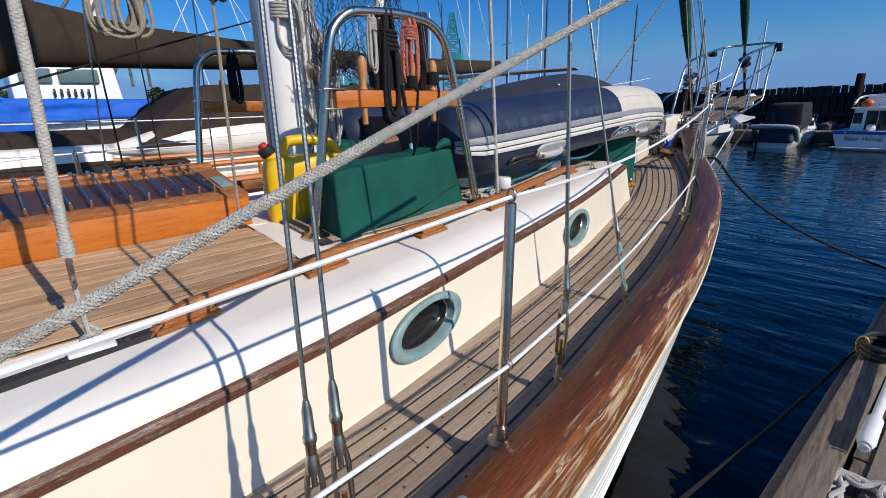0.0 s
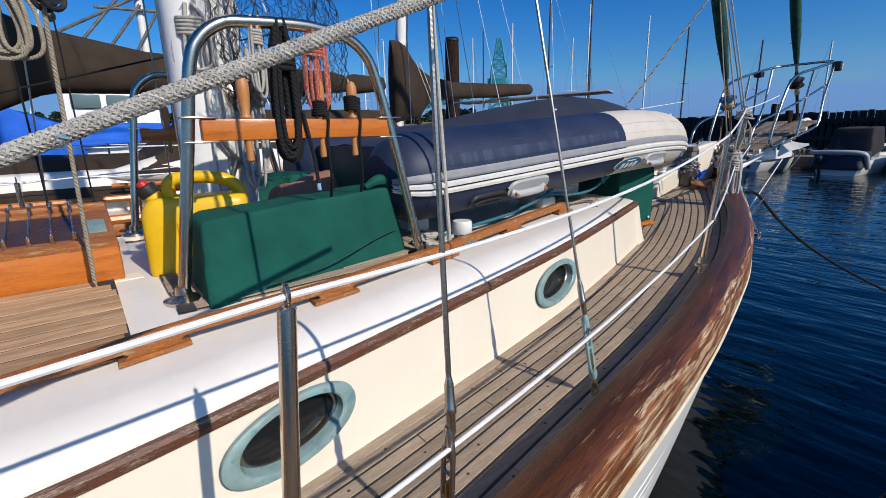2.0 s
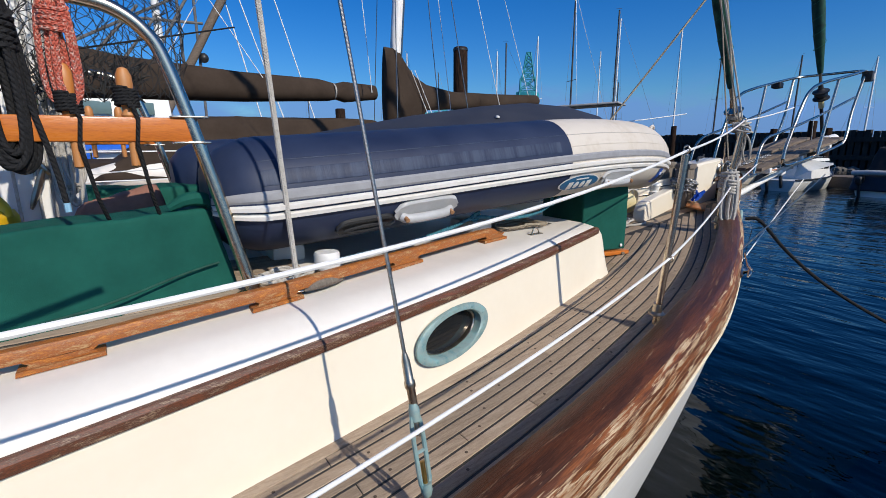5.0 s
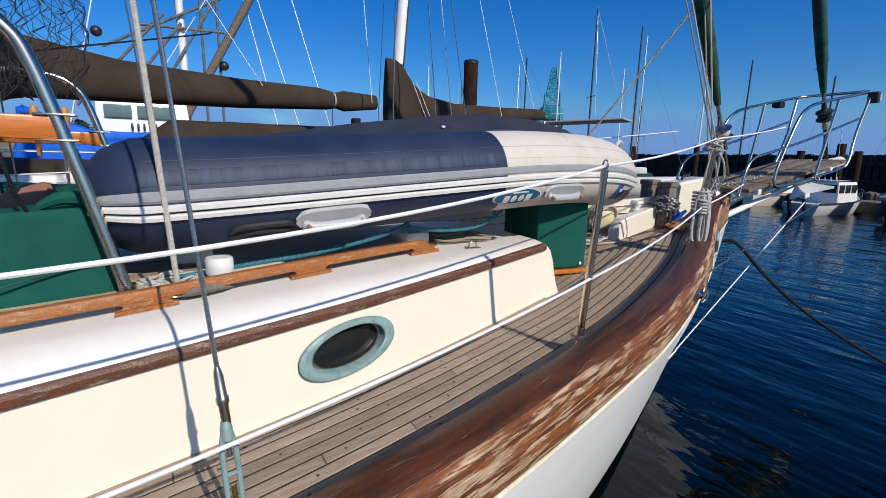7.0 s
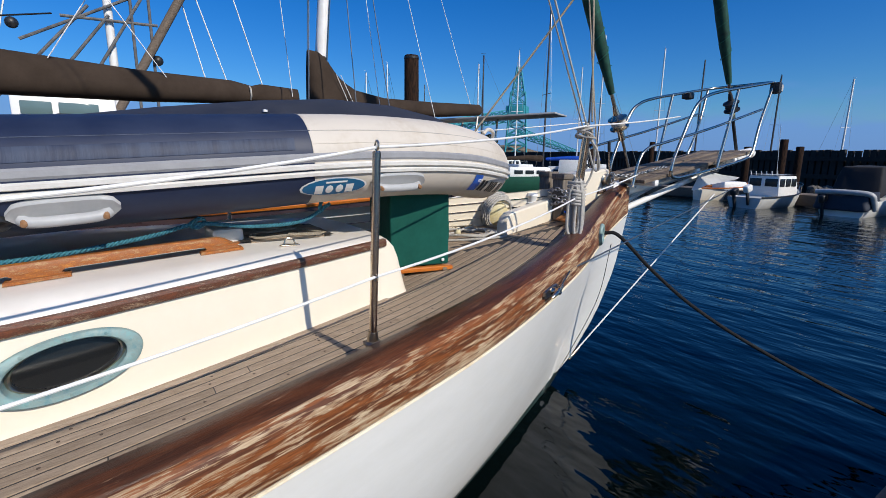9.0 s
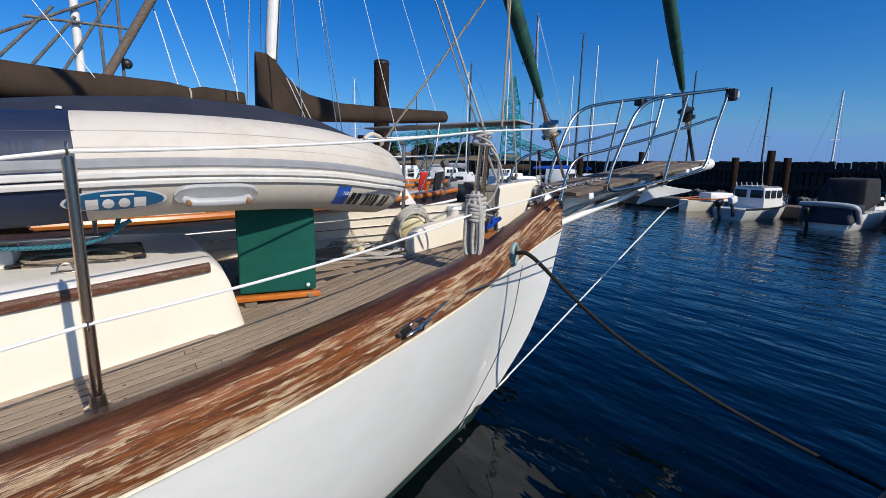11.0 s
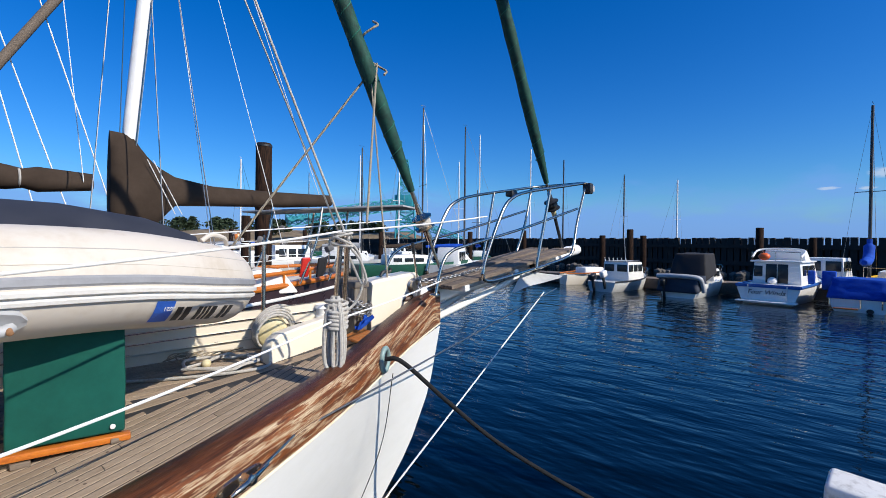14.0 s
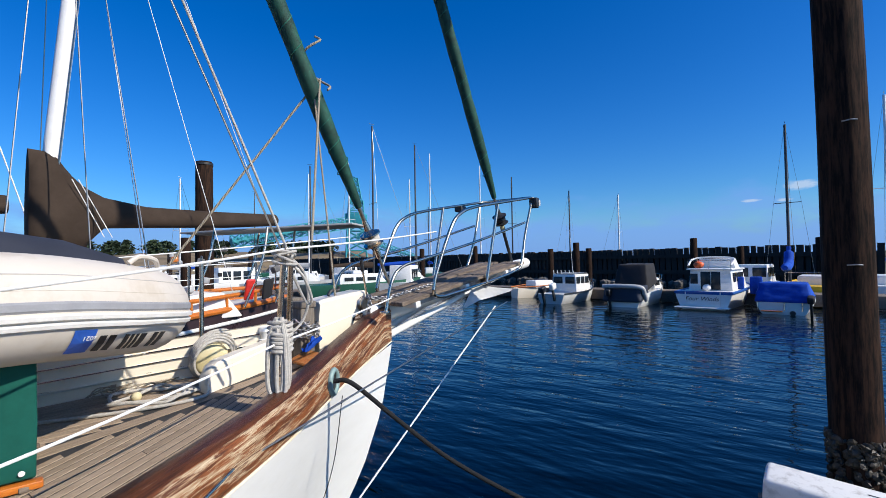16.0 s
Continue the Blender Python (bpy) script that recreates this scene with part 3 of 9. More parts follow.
ycs = sorted({round(-2.6 + 0.2 * i, 3) for i in range(32)} | {round(p[0] - 0.24 + 0.02 * i, 3) for p in PORTS for i in range(25)}) + [YF - 0.03, YF + 0.01]
for side in (1, -1):
    bm = B()
    rows = [cabin_section(y, side) for y in ycs]
    grid(bm, rows + front_rows(rows[-1]))
    if side > 0:
        gone = []
        for f in bm.faces:
            c = f.calc_center_median()
            for yc, zc, hw, ht in PORTS:
                u, v = c.y - yc, c.z - zc - 0.09 * (c.y - yc)
                if (u / (hw * 0.85)) ** 2 + (v / (ht * 0.85)) ** 2 < 1:
                    gone.append(f)
        bmesh.ops.delete(bm, geom=list(set(gone)), context="FACES")
    hold(boat, part("cabin_side", bm, GEL_CREAM, label="cream gelcoat cabin side with oval openings", angle=70))
# top in white, not the side's cream: light from above put into the colour
bm = B()
for side in (1, -1):
    rows = [top_section(y, side) for y in ycs]
    grid(bm, rows + front_rows(rows[-1]))
bmesh.ops.remove_doubles(bm, verts=bm.verts, dist=0.0005)
hold(boat, part("cabin_top", bm, GEL_WHITE, label="cabin top with rounded edge, whitened as lit by sky and sun", angle=70))


def trim_strip(side):
    bm = B()
    rows = []
    for y in [-2.6 + 0.2 * i for i in range(32)] + [YF + 0.015, YF + 0.03]:
        xb, z = cabin_x(y) - 0.042, trim_z(y)
        o = 0.022
        rr = [(xb - 0.01, z - 0.02), (xb + o * 0.8, z - 0.018), (xb + o, z - 0.008), (xb + o, z + 0.008), (xb + o * 0.6, z + 0.018), (xb - 0.012, z + 0.02)]
        rows.append([(a if side > 0 else 2 * CX - a, y, h) for a, h in rr])
    grid(bm, rows, True, True)
    return part("trim_strip", bm, TRIMWOOD, label="worn varnished half-round trim along cabin side")


for side in (1, -1):
    hold(boat, trim_strip(side))
# port bulwark's cream inner lining with its seams
for k in range(4):
    bm = B()
    rows = []
    for i in range(30):
        y = 1.5 + 0.165 * i
        x = 2 * CX - (rail_in(y) - 0.012)
        z = deck_z(y) + 0.002 + k * 0.07
        rows.append([(x, y, z), (x - 0.012, y, z + 0.003), (x - 0.012, y, z + 0.060), (x, y, z + 0.063)])
    grid(bm, rows)
    hold(boat, part("bulwark_lining_plank", bm, GEL_CREAM, label="cream painted lining plank of the bulwark"))

# ---- handrails ----


def handrail(side):
    h = thing("handrail", "varnished teak grab rail on pads along cabin top", "handrail", "cabin top handrails", at=(-1.6 if side > 0 else -3.0, 1.7, 1.6))
    def hx(y):
        return float(np.interp(y, [-0.1, 0.25, 0.85, 1.35, 1.88, 2.45, 3.08], [-1.36, -1.37, -1.445, -1.475, -1.56, -1.69, -1.835]))
    pads = (0.30, 0.78, 1.33, 1.88, 2.44, 3.04)
    mir = lambda a: a if side > 0 else -4.9 - a
    bm = B()
    rows = []
    for y in np.linspace(0.20, 3.12, 90):
        x = hx(y)
        z = top_z(x, y)
        end = max(0.0, min(1.0, min(y - 0.20, 3.12 - y) / 0.11))
        t = 0.012 + 0.056 * math.sin(math.pi / 2 * end)
        b, w = min(0.031, t - 0.008), 0.021
        r = [(x - w, b), (x + w, b), (x + w, t - 0.012), (x + w * 0.75, t - 0.004), (x, t), (x - w * 0.75, t - 0.004), (x - w, t - 0.012)]
        rows.append([(mir(a), y, z + c) for a, c in r])
    grid(bm, rows, True, True)
    hold(h, part("rail", bm, VARNISH_WORN, label="varnish worn through to pale wood"))
    for p in pads:
        bm = B()
        rows = []
        for f, e in ((0.0, 0.088), (0.012, 0.086), (0.014, 0.070), (0.022, 0.062), (0.033, 0.078)):
            row = []
            for u, w in ((-1, -1), (-1, 1), (1, 1), (1, -1)):
                y = p + u * e
                x = hx(y) + w * (0.028 if f < 0.013 else 0.0195)
                row.append((mir(x), y, top_z(hx(y), y) + f))
            rows.append(row)
        grid(bm, rows, True, True)
        hold(h, part("foot", bm, VARNISH_WORN))
    return h


handrail(1)
handrail(-1)

# genoa track and car
tr = thing("sheet_track", "black anodised sheet track with a car on cabin edge", "track", at=(-1.38, 0.0, 1.55))
bm = B()
tz = lambda x, y: top_z(x, y)
grid(bm, [[(x - 0.018, y, tz(x, y) - 0.004), (x - 0.018, y, tz(x, y) + 0.014), (x + 0.018, y, tz(x, y) + 0.014), (x + 0.018, y, tz(x, y) - 0.004)] for x, y in ((-1.30, -1.2), (-1.335, -0.3), (-1.372, 0.24))], True, True)
hold(tr, part("rail", bm, BLACKP))
for i in range(6):
    y = -0.5 + i * 0.13
    x = -1.305 - 0.037 * (y + 1.2)
    hold(tr, part("bolt", lathe(B(), [(0.007, 0.0), (0.007, 0.004), (0.003, 0.006)], Matrix.Translation((x, y, tz(x, y) + 0.012)), 8), STEEL_DULL))
bm = B()
box(bm, (0.05, 0.10, 0.012), Matrix.Translation((-1.362, 0.075, tz(-1.36, 0.08) + 0.02)), 0.004)
hold(tr, part("car", bm, WHITEP))
bm = B()
lathe(bm, [(0.016, 0), (0.018, 0.008), (0.01, 0.014)], Matrix.Translation((-1.372, 0.11, tz(-1.37, 0.1) + 0.024)), 12)
hold(tr, part("pin", bm, STEEL_DULL))

# ---- portlights ----


def portlight(yc, zc, half, ht):
    x0 = cabin_x(yc) - 0.018
    s = (cabin_x(yc + 0.1) - cabin_x(yc - 0.1)) / 0.2
    p = thing("portlight", "oval verdigris bronze portlight with dark glass", "portlight", "cabin portlights", at=(x0, yc, zc))
    lean = 0.038 / 0.30

    def at(u, v, o):
        return (x0 + s * u - lean * v + o, yc + u, zc + v)
    n = 40

    def ring(k, o):
        out = []
        for i in range(n):
            q = 2 * math.pi * i / n
            c, d = math.cos(q), math.sin(q)
            e = 0.96
            u = half * k * math.copysign(abs(c) ** e, c)
            v = (ht * k + (k - 1) * 0.0) * math.copysign(abs(d) ** e, d)
            out.append(at(u, v + 0.09 * u, o))
        return out
    bm = B()
    grid(bm, [ring(1.0, 0.003), ring(0.99, 0.014), ring(0.95, 0.018), ring(0.80, 0.018), ring(0.765, 0.013), ring(0.745, -0.045)], True)
    hold(p, part("frame", bm, BRONZE))
    bm = B()
    grid(bm, [ring(0.745, -0.022), ring(0.71, -0.018), ring(0.685, -0.022), ring(0.675, -0.05)], True)
    hold(p, part("inner_ring", bm, STEEL_DULL, label="pale worn inner rim"))
    bm = B()
    bm.faces.new([bm.verts.new(v) for v in ring(0.735, -0.040)])
    hold(p, part("pane", bm, PORT_GLASS, smooth=False))
    for i in range(10):
        q = 2 * math.pi * (i + 0.5) / 10
        u, v = half * 0.875 * math.cos(q), ht * 0.875 * math.sin(q)
        hold(p, part("screw", lathe(B(), [(0.006, 0), (0.0055, 0.002), (0.002, 0.0028)], Matrix.Translation(at(u, v + 0.09 * u, 0.0175)) @ pose(0, 0, 0, 0, 90), 8), BRONZE))


for port in PORTS:
    portlight(*port)

# ---- skylight hatch ----
sk = thing("skylight_hatch", "varnished wooden skylight with guard bars over brown panes", "hatch", at=(-2.46, 0.05, 1.6))
HX0, HX1, HY0, HY1, HR = -2.05, -2.87, -1.1, 0.77, -2.46
for nm, size, c in (("side_board", (0.045, HY1 - HY0, 0.15), (HX0, (HY0 + HY1) / 2, 1.685)), ("side_board", (0.045, HY1 - HY0, 0.15), (HX1, (HY0 + HY1) / 2, 1.685)), ("end_board", (0.80, 0.045, 0.16), (HR, HY1 - 0.02, 1.69)), ("end_board", (0.80, 0.045, 0.16), (HR, HY0, 1.69))):
    bm = B()
    box(bm, size, Matrix.Translation(c), 0.008)
    hold(sk, part(nm, bm, VARNISH))
bm = B()
box(bm, (0.90, HY1 - HY0 + 0.12, 0.03), Matrix.Translation((HR, (HY0 + HY1) / 2, 1.615)), 0.008)
hold(sk, part("coaming", bm, GEL_CREAM, label="cream coaming under the hatch"))
slope = math.degrees(math.atan2(0.085, 0.42))
for side in (1, -1):
    m0 = Matrix.Translation((HR + side * 0.215, 0, 1.80)) @ pose(0, 0, 0, 0, side * slope)
    leaves = ((HY0 + 0.02, -0.16), (-0.14, HY1))
    for ya, yb in leaves:
        w = 0.43
        for nm, size, c in (("lid_stile", (0.075, yb - ya, 0.03), (side * (w / 2 - 0.03), (ya + yb) / 2, 0)), ("lid_stile", (0.06, yb - ya, 0.03), (-side * (w / 2 - 0.03), (ya + yb) / 2, 0)), ("lid_rail", (w - 0.12, 0.09, 0.03), (0, ya + 0.045, 0)), ("lid_rail", (w - 0.12, 0.09, 0.03), (0, yb - 0.045, 0))):
            bm = B()
            box(bm, size, m0 @ Matrix.Translation(c), 0.006)
            hold(sk, part(nm, bm, VARNISH_WORN))
        bm = B()
        box(bm, (w - 0.14, yb - ya - 0.16, 0.008), m0 @ Matrix.Translation((0, (ya + yb) / 2, 0.002)))
        hold(sk, part("pane", bm, PANE_BROWN, label="tinted brown pane"))
        nb = int((yb - ya - 0.18) / 0.058)
        for i in range(nb):
            y = ya + 0.12 + (yb - ya - 0.24) * i / (nb - 1)
            bm = B()
            rod(bm, m0 @ Vector((-0.165, y, 0.034)), m0 @ Vector((0.165, y, 0.034)), 0.0032, 6)
            for e in (-0.165, 0.165):
                lathe(bm, [(0.009, -0.022), (0.007, 0.0), (0.0075, 0.012), (0.003, 0.017)], m0 @ Matrix.Translation((e, y, 0.034)), 8)
            hold(sk, part("guard_bar", bm, STEEL))
        for yy in (ya + 0.05, yb - 0.05):
            bm = B()
            box(bm, (0.14, 0.055, 0.006), m0 @ Matrix.Translation((side * 0.05, yy, 0.019)), 0.002)
            hold(sk, part("hinge", bm, BRONZE))
bm = B()
box(bm, (0.05, HY1 - HY0, 0.03), Matrix.Translation((HR, (HY0 + HY1) / 2, 1.855)), 0.01)
hold(sk, part("ridge", bm, VARNISH_WORN))

# ---- main mast ----
MX, MY = -2.44, 1.235
ms = thing("main_mast", "white painted main mast with cleats and halyards", "mast", at=(MX, MY, 1.62))
bm = B()
rows = []
for z in (1.60, 2.4, 4, 8, 13.2):
    rows.append([(MX + 0.115 * math.copysign(abs(math.cos(q)) ** 0.7, math.cos(q)), MY + 0.155 * math.copysign(abs(math.sin(q)) ** 0.7, math.sin(q)), z) for q in (2 * math.pi * i / 28 for i in range(28))])
grid(bm, rows, True, True)
hold(ms, part("spar", bm, MAST_W))
bm = B()
box(bm, (0.03, 0.03, 8), Matrix.Translation((MX, MY - 0.145, 5.8)), 0.006)
hold(ms, part("sail_track", bm, STEEL_DULL))
bm = B()
lathe(bm, [(0.2, 0), (0.2, 0.02), (0.17, 0.035)], Matrix.Translation((MX, MY, 1.635)), 24)
hold(ms, part("mast_collar", bm, GEL_WHITE))


def cleat(loc, turn, size=0.16):
    bm = B()
    m = Matrix.Translation(loc) @ turn
    tube(bm, [m @ Vector(p) for p in curve([(-size / 2, 0, 0.042), (-size / 4, 0, 0.038), (0, 0, 0.034), (size / 4, 0, 0.038), (size / 2, 0, 0.042)], 8)], [0.005, 0.009, 0.011, 0.012, 0.012, 0.012, 0.011, 0.009, 0.005][:9], 8)
    for e in (-0.03, 0.03):
        rod(bm, m @ Vector((e, 0, 0)), m @ Vector((e, 0, 0.036)), 0.009, 8)
    return bm


for z, a in ((2.06, 35), (1.95, -20)):
    hold(ms, part("cleat", cleat((MX + 0.10, MY + 0.02, z), pose(0, 0, 0, 0, 90, 0) @ pose(0, 0, 0, 0, 0, a)), STEEL_DULL))
bm = B()
lathe(bm, [(0.075, 0), (0.075, 0.02), (0.05, 0.035), (0.042, 0.07), (0.05, 0.10), (0.062, 0.115), (0.055, 0.125), (0.02, 0.128)], Matrix.Translation((MX + 0.08, MY + 0.10, 2.30)) @ pose(0, 0, 0, 0, 90, 25), 24)
hold(ms, part("winch", bm, STEEL, label="polished halyard winch"))
# radar reflector sized oval plate higher up, its underside seen
for k, (dx, dy) in enumerate(((0.13, 0.02), (0.12, 0.06), (0.14, -0.04), (0.10, 0.12), (0.135, 0.09), (-0.13, 0.0))):
    hold(ms, part("halyard", rod(B(), (MX + dx, MY + dy, 1.72 + 0.05 * k), (MX + dx * 0.8, MY + dy * 0.7, 11.5), 0.0055, 6), ROPE_W, label="weathered halyard led down the mast"))


def hank(name, label, top, length, width, r, material, turns=6, seed=1, parent=None, wrap=True, face=(0, 1)):
    """A rope coil hung up by its neck: loops below, wraps about the neck."""
    rnd = random.Random(seed)
    t = Vector(top)
    ax = Vector((face[0], face[1], 0)).normalized()
    dp = Vector((-ax.y, ax.x, 0))
    made = []
    for i in range(turns):
        w = width * (0.5 + 0.5 * rnd.random())
        L = length * (0.86 + 0.14 * rnd.random())
        o = dp * (rnd.random() - 0.5) * r * 5
        c = ax * (rnd.random() - 0.5) * width * 0.45
        pts = [t + o * 0.3 - ax * 0.012, t + o - ax * w * 0.30 + c - Vector((0, 0, L * 0.25)), t + o - ax * w * 0.42 + c - Vector((0, 0, L * 0.65)), t + o - ax * w * 0.34 + c - Vector((0, 0, L * 0.92)), t + o + c - Vector((0, 0, L)), t + o + ax * w * 0.34 + c - Vector((0, 0, L * 0.92)), t + o + ax * w * 0.42 + c - Vector((0, 0, L * 0.65)), t + o + ax * w * 0.3 + c - Vector((0, 0, L * 0.25)), t + o * 0.3 + ax * 0.012]
        made.append(part("loop", tube(B(), curve([tuple(p) for p in pts], 40), r, 8), material))
    if not parent:
        parent = thing(name, label, "rope", at=tuple(t))
    hold(parent, *made)
    if wrap:
        bm = B()
        n = 5
        pts = []
        for i in range(n * 12 + 1):
            q = 2 * math.pi * i / 12
            pts.append(t + ax * math.cos(q) * width * 0.36 + dp * math.sin(q) * (r * 3.4) - Vector((0, 0, length * 0.16 + r * 2.0 * i / 12)))
        tube(bm, pts, r, 8)
        hold(parent, part("wrapping", bm, material))
    return parent


hank("rope_hank", "weathered white halyard coil hanging on the mast", (MX + 0.12, MY - 0.06, 2.66), 0.30, 0.16, 0.0075, ROPE_W, 7, 3, face=(0.6, 1))
hank("rope_hank", "grey halyard tails hanging beside the mast", (MX + 0.16, MY + 0.12, 2.50), 0.62, 0.12, 0.0065, ROPE_W, 6, 8, face=(0.3, 1), wrap=False)
hank("rope_hank", "tan rope coil hanging from the rigging", (-2.67, 0.565, 2.74), 0.30, 0.22, 0.0085, ROPE_TAN, 6, 5, face=(0.3, 1), wrap=False)

# dark fishing net bundled between mast and bars
net = thing("fishing_net", "black mesh net bag hanging beside the mast", "net", at=(-2.1, 1.42, 2.5))
rnd = random.Random(4)
bm = B()
nu, nv = 44, 26
g = []
for i in range(nu):
    row = []
    for j in range(nv):
        q = 2 * math.pi * i / nu
        f = j / (nv - 1)
        rr = (0.05 + 0.17 * math.sin(math.pi * min(1, f * 0.62 + 0.10))) * (1 + 0.22 * math.sin(3 * q + 4 * f))
        row.append(Vector((-2.12 + rr * 0.6 * math.cos(q) + 0.02 * rnd.random(), 1.45 + rr * 1.15 * math.sin(q) + 0.03 * rnd.random(), 2.62 + 0.38 * (1 - f) - 0.36 * f + 0.02 * rnd.random())))
    g.append(row)
for i in range(nu):
    for j in range(nv - 1):
        a, b, c = g[i][j], g[(i + 1) % nu][j + 1] if j % 2 == 0 else g[i - 1][j + 1], g[i][j + 1]
        rod(bm, a, b, 0.0013, 3)
        rod(bm, a, c, 0.0013, 3)
hold(net, part("mesh", bm, NET))
bm = B()
for k in range(150):
    q, f = rnd.random() * 6.28, rnd.random()
    a = Vector((-2.12 + 0.10 * math.cos(q) * rnd.random(), 1.42 + 0.17 * math.sin(q), 2.28 + 0.10 * rnd.random()))
    tube(bm, curve([tuple(a), tuple(a + Vector((0.06 * (rnd.random() - .5), 0.09 * (rnd.random() - .5), -0.05 * rnd.random()))), tuple(a + Vector((0.08 * (rnd.random() - .5), 0.14 * (rnd.random() - .5), 0.06 * rnd.random())))], 8), 0.0022, 4)
hold(net, part("gathered_mesh", bm, NET))

# ---- mast pulpits with pin rails ----


def granny_bar(x, y0, y1, zb0, zb1, lean, label):
    gb = thing("mast_pulpit", label, "rail", "mast pulpits", at=(x, (y0 + y1) / 2, zb0))
    bm = B()
    ym, span = (y0 + y1) / 2, (y1 - y0)
    pts = [(x - lean, y0 - 0.015, zb0), (x - lean * 0.3, y0 + 0.06, 2.10), (x, y0 + 0.095, 2.33), (x, y0 + 0.13, 2.41), (x, y0 + 0.20, 2.462), (x, y0 + 0.29, 2.475), (x, ym, 2.482), (x, y1 - 0.36, 2.478), (x, y1 - 0.26, 2.462), (x, y1 - 0.185, 2.41), (x, y1 - 0.14, 2.32), (x + 0.006, y1 - 0.07, 2.05), (x + 0.016 * (1 if lean > 0 else -1), y1 + 0.03, zb1)]
    tube(bm, curve(pts, 84), 0.0195, 16)
    hold(gb, part("tube", bm, STEEL))
    for yy, zb, fx_ in ((y0 - 0.015, zb0, x - lean), (y1 + 0.03, zb1, x + 0.016 * (1 if lean > 0 else -1))):
        bm = B()
        lathe(bm, [(0.062, -0.012), (0.062, 0.004), (0.045, 0.010), (0.026, 0.02), (0.023, 0.045)], Matrix.Translation((fx_, yy, zb)), 24)
        hold(gb, part("foot", bm, STEEL))
        bm = B()
        lathe(bm, [(0.075, -0.03), (0.075, -0.014), (0.07, -0.010)], Matrix.Translation((fx_, yy, zb)), 24)
        hold(gb, part("foot_pad", bm, GEL_CREAM))
    bm = B()
    box(bm, (0.035, span - 0.20, 0.068), Matrix.Translation((x, ym + 0.0, 2.143)), 0.006)
    hold(gb, part("pin_rail", bm, VARNISH, label="orange varnished pin rail"))
    for yy in (y0 + 0.095, y1 - 0.10):
        for dz in (-0.037, 0.037):
            bm = B()
            box(bm, (0.05, 0.10, 0.006), Matrix.Translation((x, yy, 2.143 + dz)), 0.002)
            hold(gb, part("bracket", bm, STEEL))
    return gb


def belaying_pin(x, y, z, parent_group):
    p = thing("belaying_pin", "turned wooden belaying pin in the pin rail", "pin", parent_group, at=(x, y, z))
    bm = B()
    lathe(bm, [(0.004, -0.105), (0.012, -0.10), (0.0115, -0.03), (0.013, 0.03), (0.019, 0.038), (0.0135, 0.05), (0.0185, 0.09), (0.0205, 0.12), (0.0195, 0.145), (0.012, 0.163), (0.003, 0.167)], Matrix.Translation((x, y, z)), 14)
    hold(p, part("handle", bm, PINWOOD))
    return p


granny_bar(-1.67, 0.92, 1.80, 1.60, 1.605, 0.05, "polished stainless mast pulpit with varnished pin rail")
granny_bar(-3.22, 0.92, 1.80, 1.60, 1.605, -0.05, "stainless mast pulpit with pin rail on the far side")
for x in (-1.67, -3.22):
    for y in (1.16, 1.42, 1.55):
        belaying_pin(x, y, 2.143, "belaying pins")
hank("rope_hank", "thick black rope hung over the mast pulpit", (-1.665, 1.30, 2.492), 0.46, 0.10, 0.0085, ROPE_K, 9, 11)
hank("rope_hank", "red flecked rope hank tied on the mast pulpit", (-1.665, 1.42, 2.492), 0.30, 0.085, 0.006, ROPE_R, 6, 12)
hank("rope_hank", "white cord tied round the mast pulpit tube", (-1.665, 1.22, 2.495), 0.26, 0.05, 0.0045, ROPE_W, 3, 13)
hank("rope_hank", "dark rope hung over the far mast pulpit", (-3.21, 1.24, 2.49), 0.34, 0.09, 0.007, ROPE_K, 6, 14)
for y, z0, z1 in ((1.55, 2.205, 2.235), (1.42, 2.185, 2.20)):
    w = thing("rope_turns", "black line wound round a belaying pin", "rope", "pin turns", at=(-1.67, y, z0))
    pts = []
    for i in range(73):
        q = 2 * math.pi * i / 12
        pts.append((-1.67 + 0.026 * math.cos(q), y + 0.026 * math.sin(q), z0 + 0.05 * i / 72))
    pts += [(-1.65, y + 0.02, 2.17), (-1.648, y + 0.01, 2.10), (-1.68, y + 0.03, 1.95), (-1.75, y + 0.05, 1.86)]
    hold(w, part("lashing", tube(B(), pts, 0.0058, 7), ROPE_K))
ln = thing("black_line", "black line tail with a pale blue whipping", "rope", at=(-1.66, 1.36, 2.1))
hold(ln, part("line", tube(B(), curve([(-1.645, 1.345, 2.20), (-1.643, 1.37, 2.05), (-1.645, 1.38, 1.95)], 14), 0.007, 8), ROPE_K))
hold(ln, part("whipping", tube(B(), [(-1.645, 1.38, 1.95), (-1.645, 1.381, 1.925)], 0.0078, 8), mat("pale_blue_tape", (0.25, 0.45, 0.6), (0.2, 0.38, 0.52), 30, 0.5)))


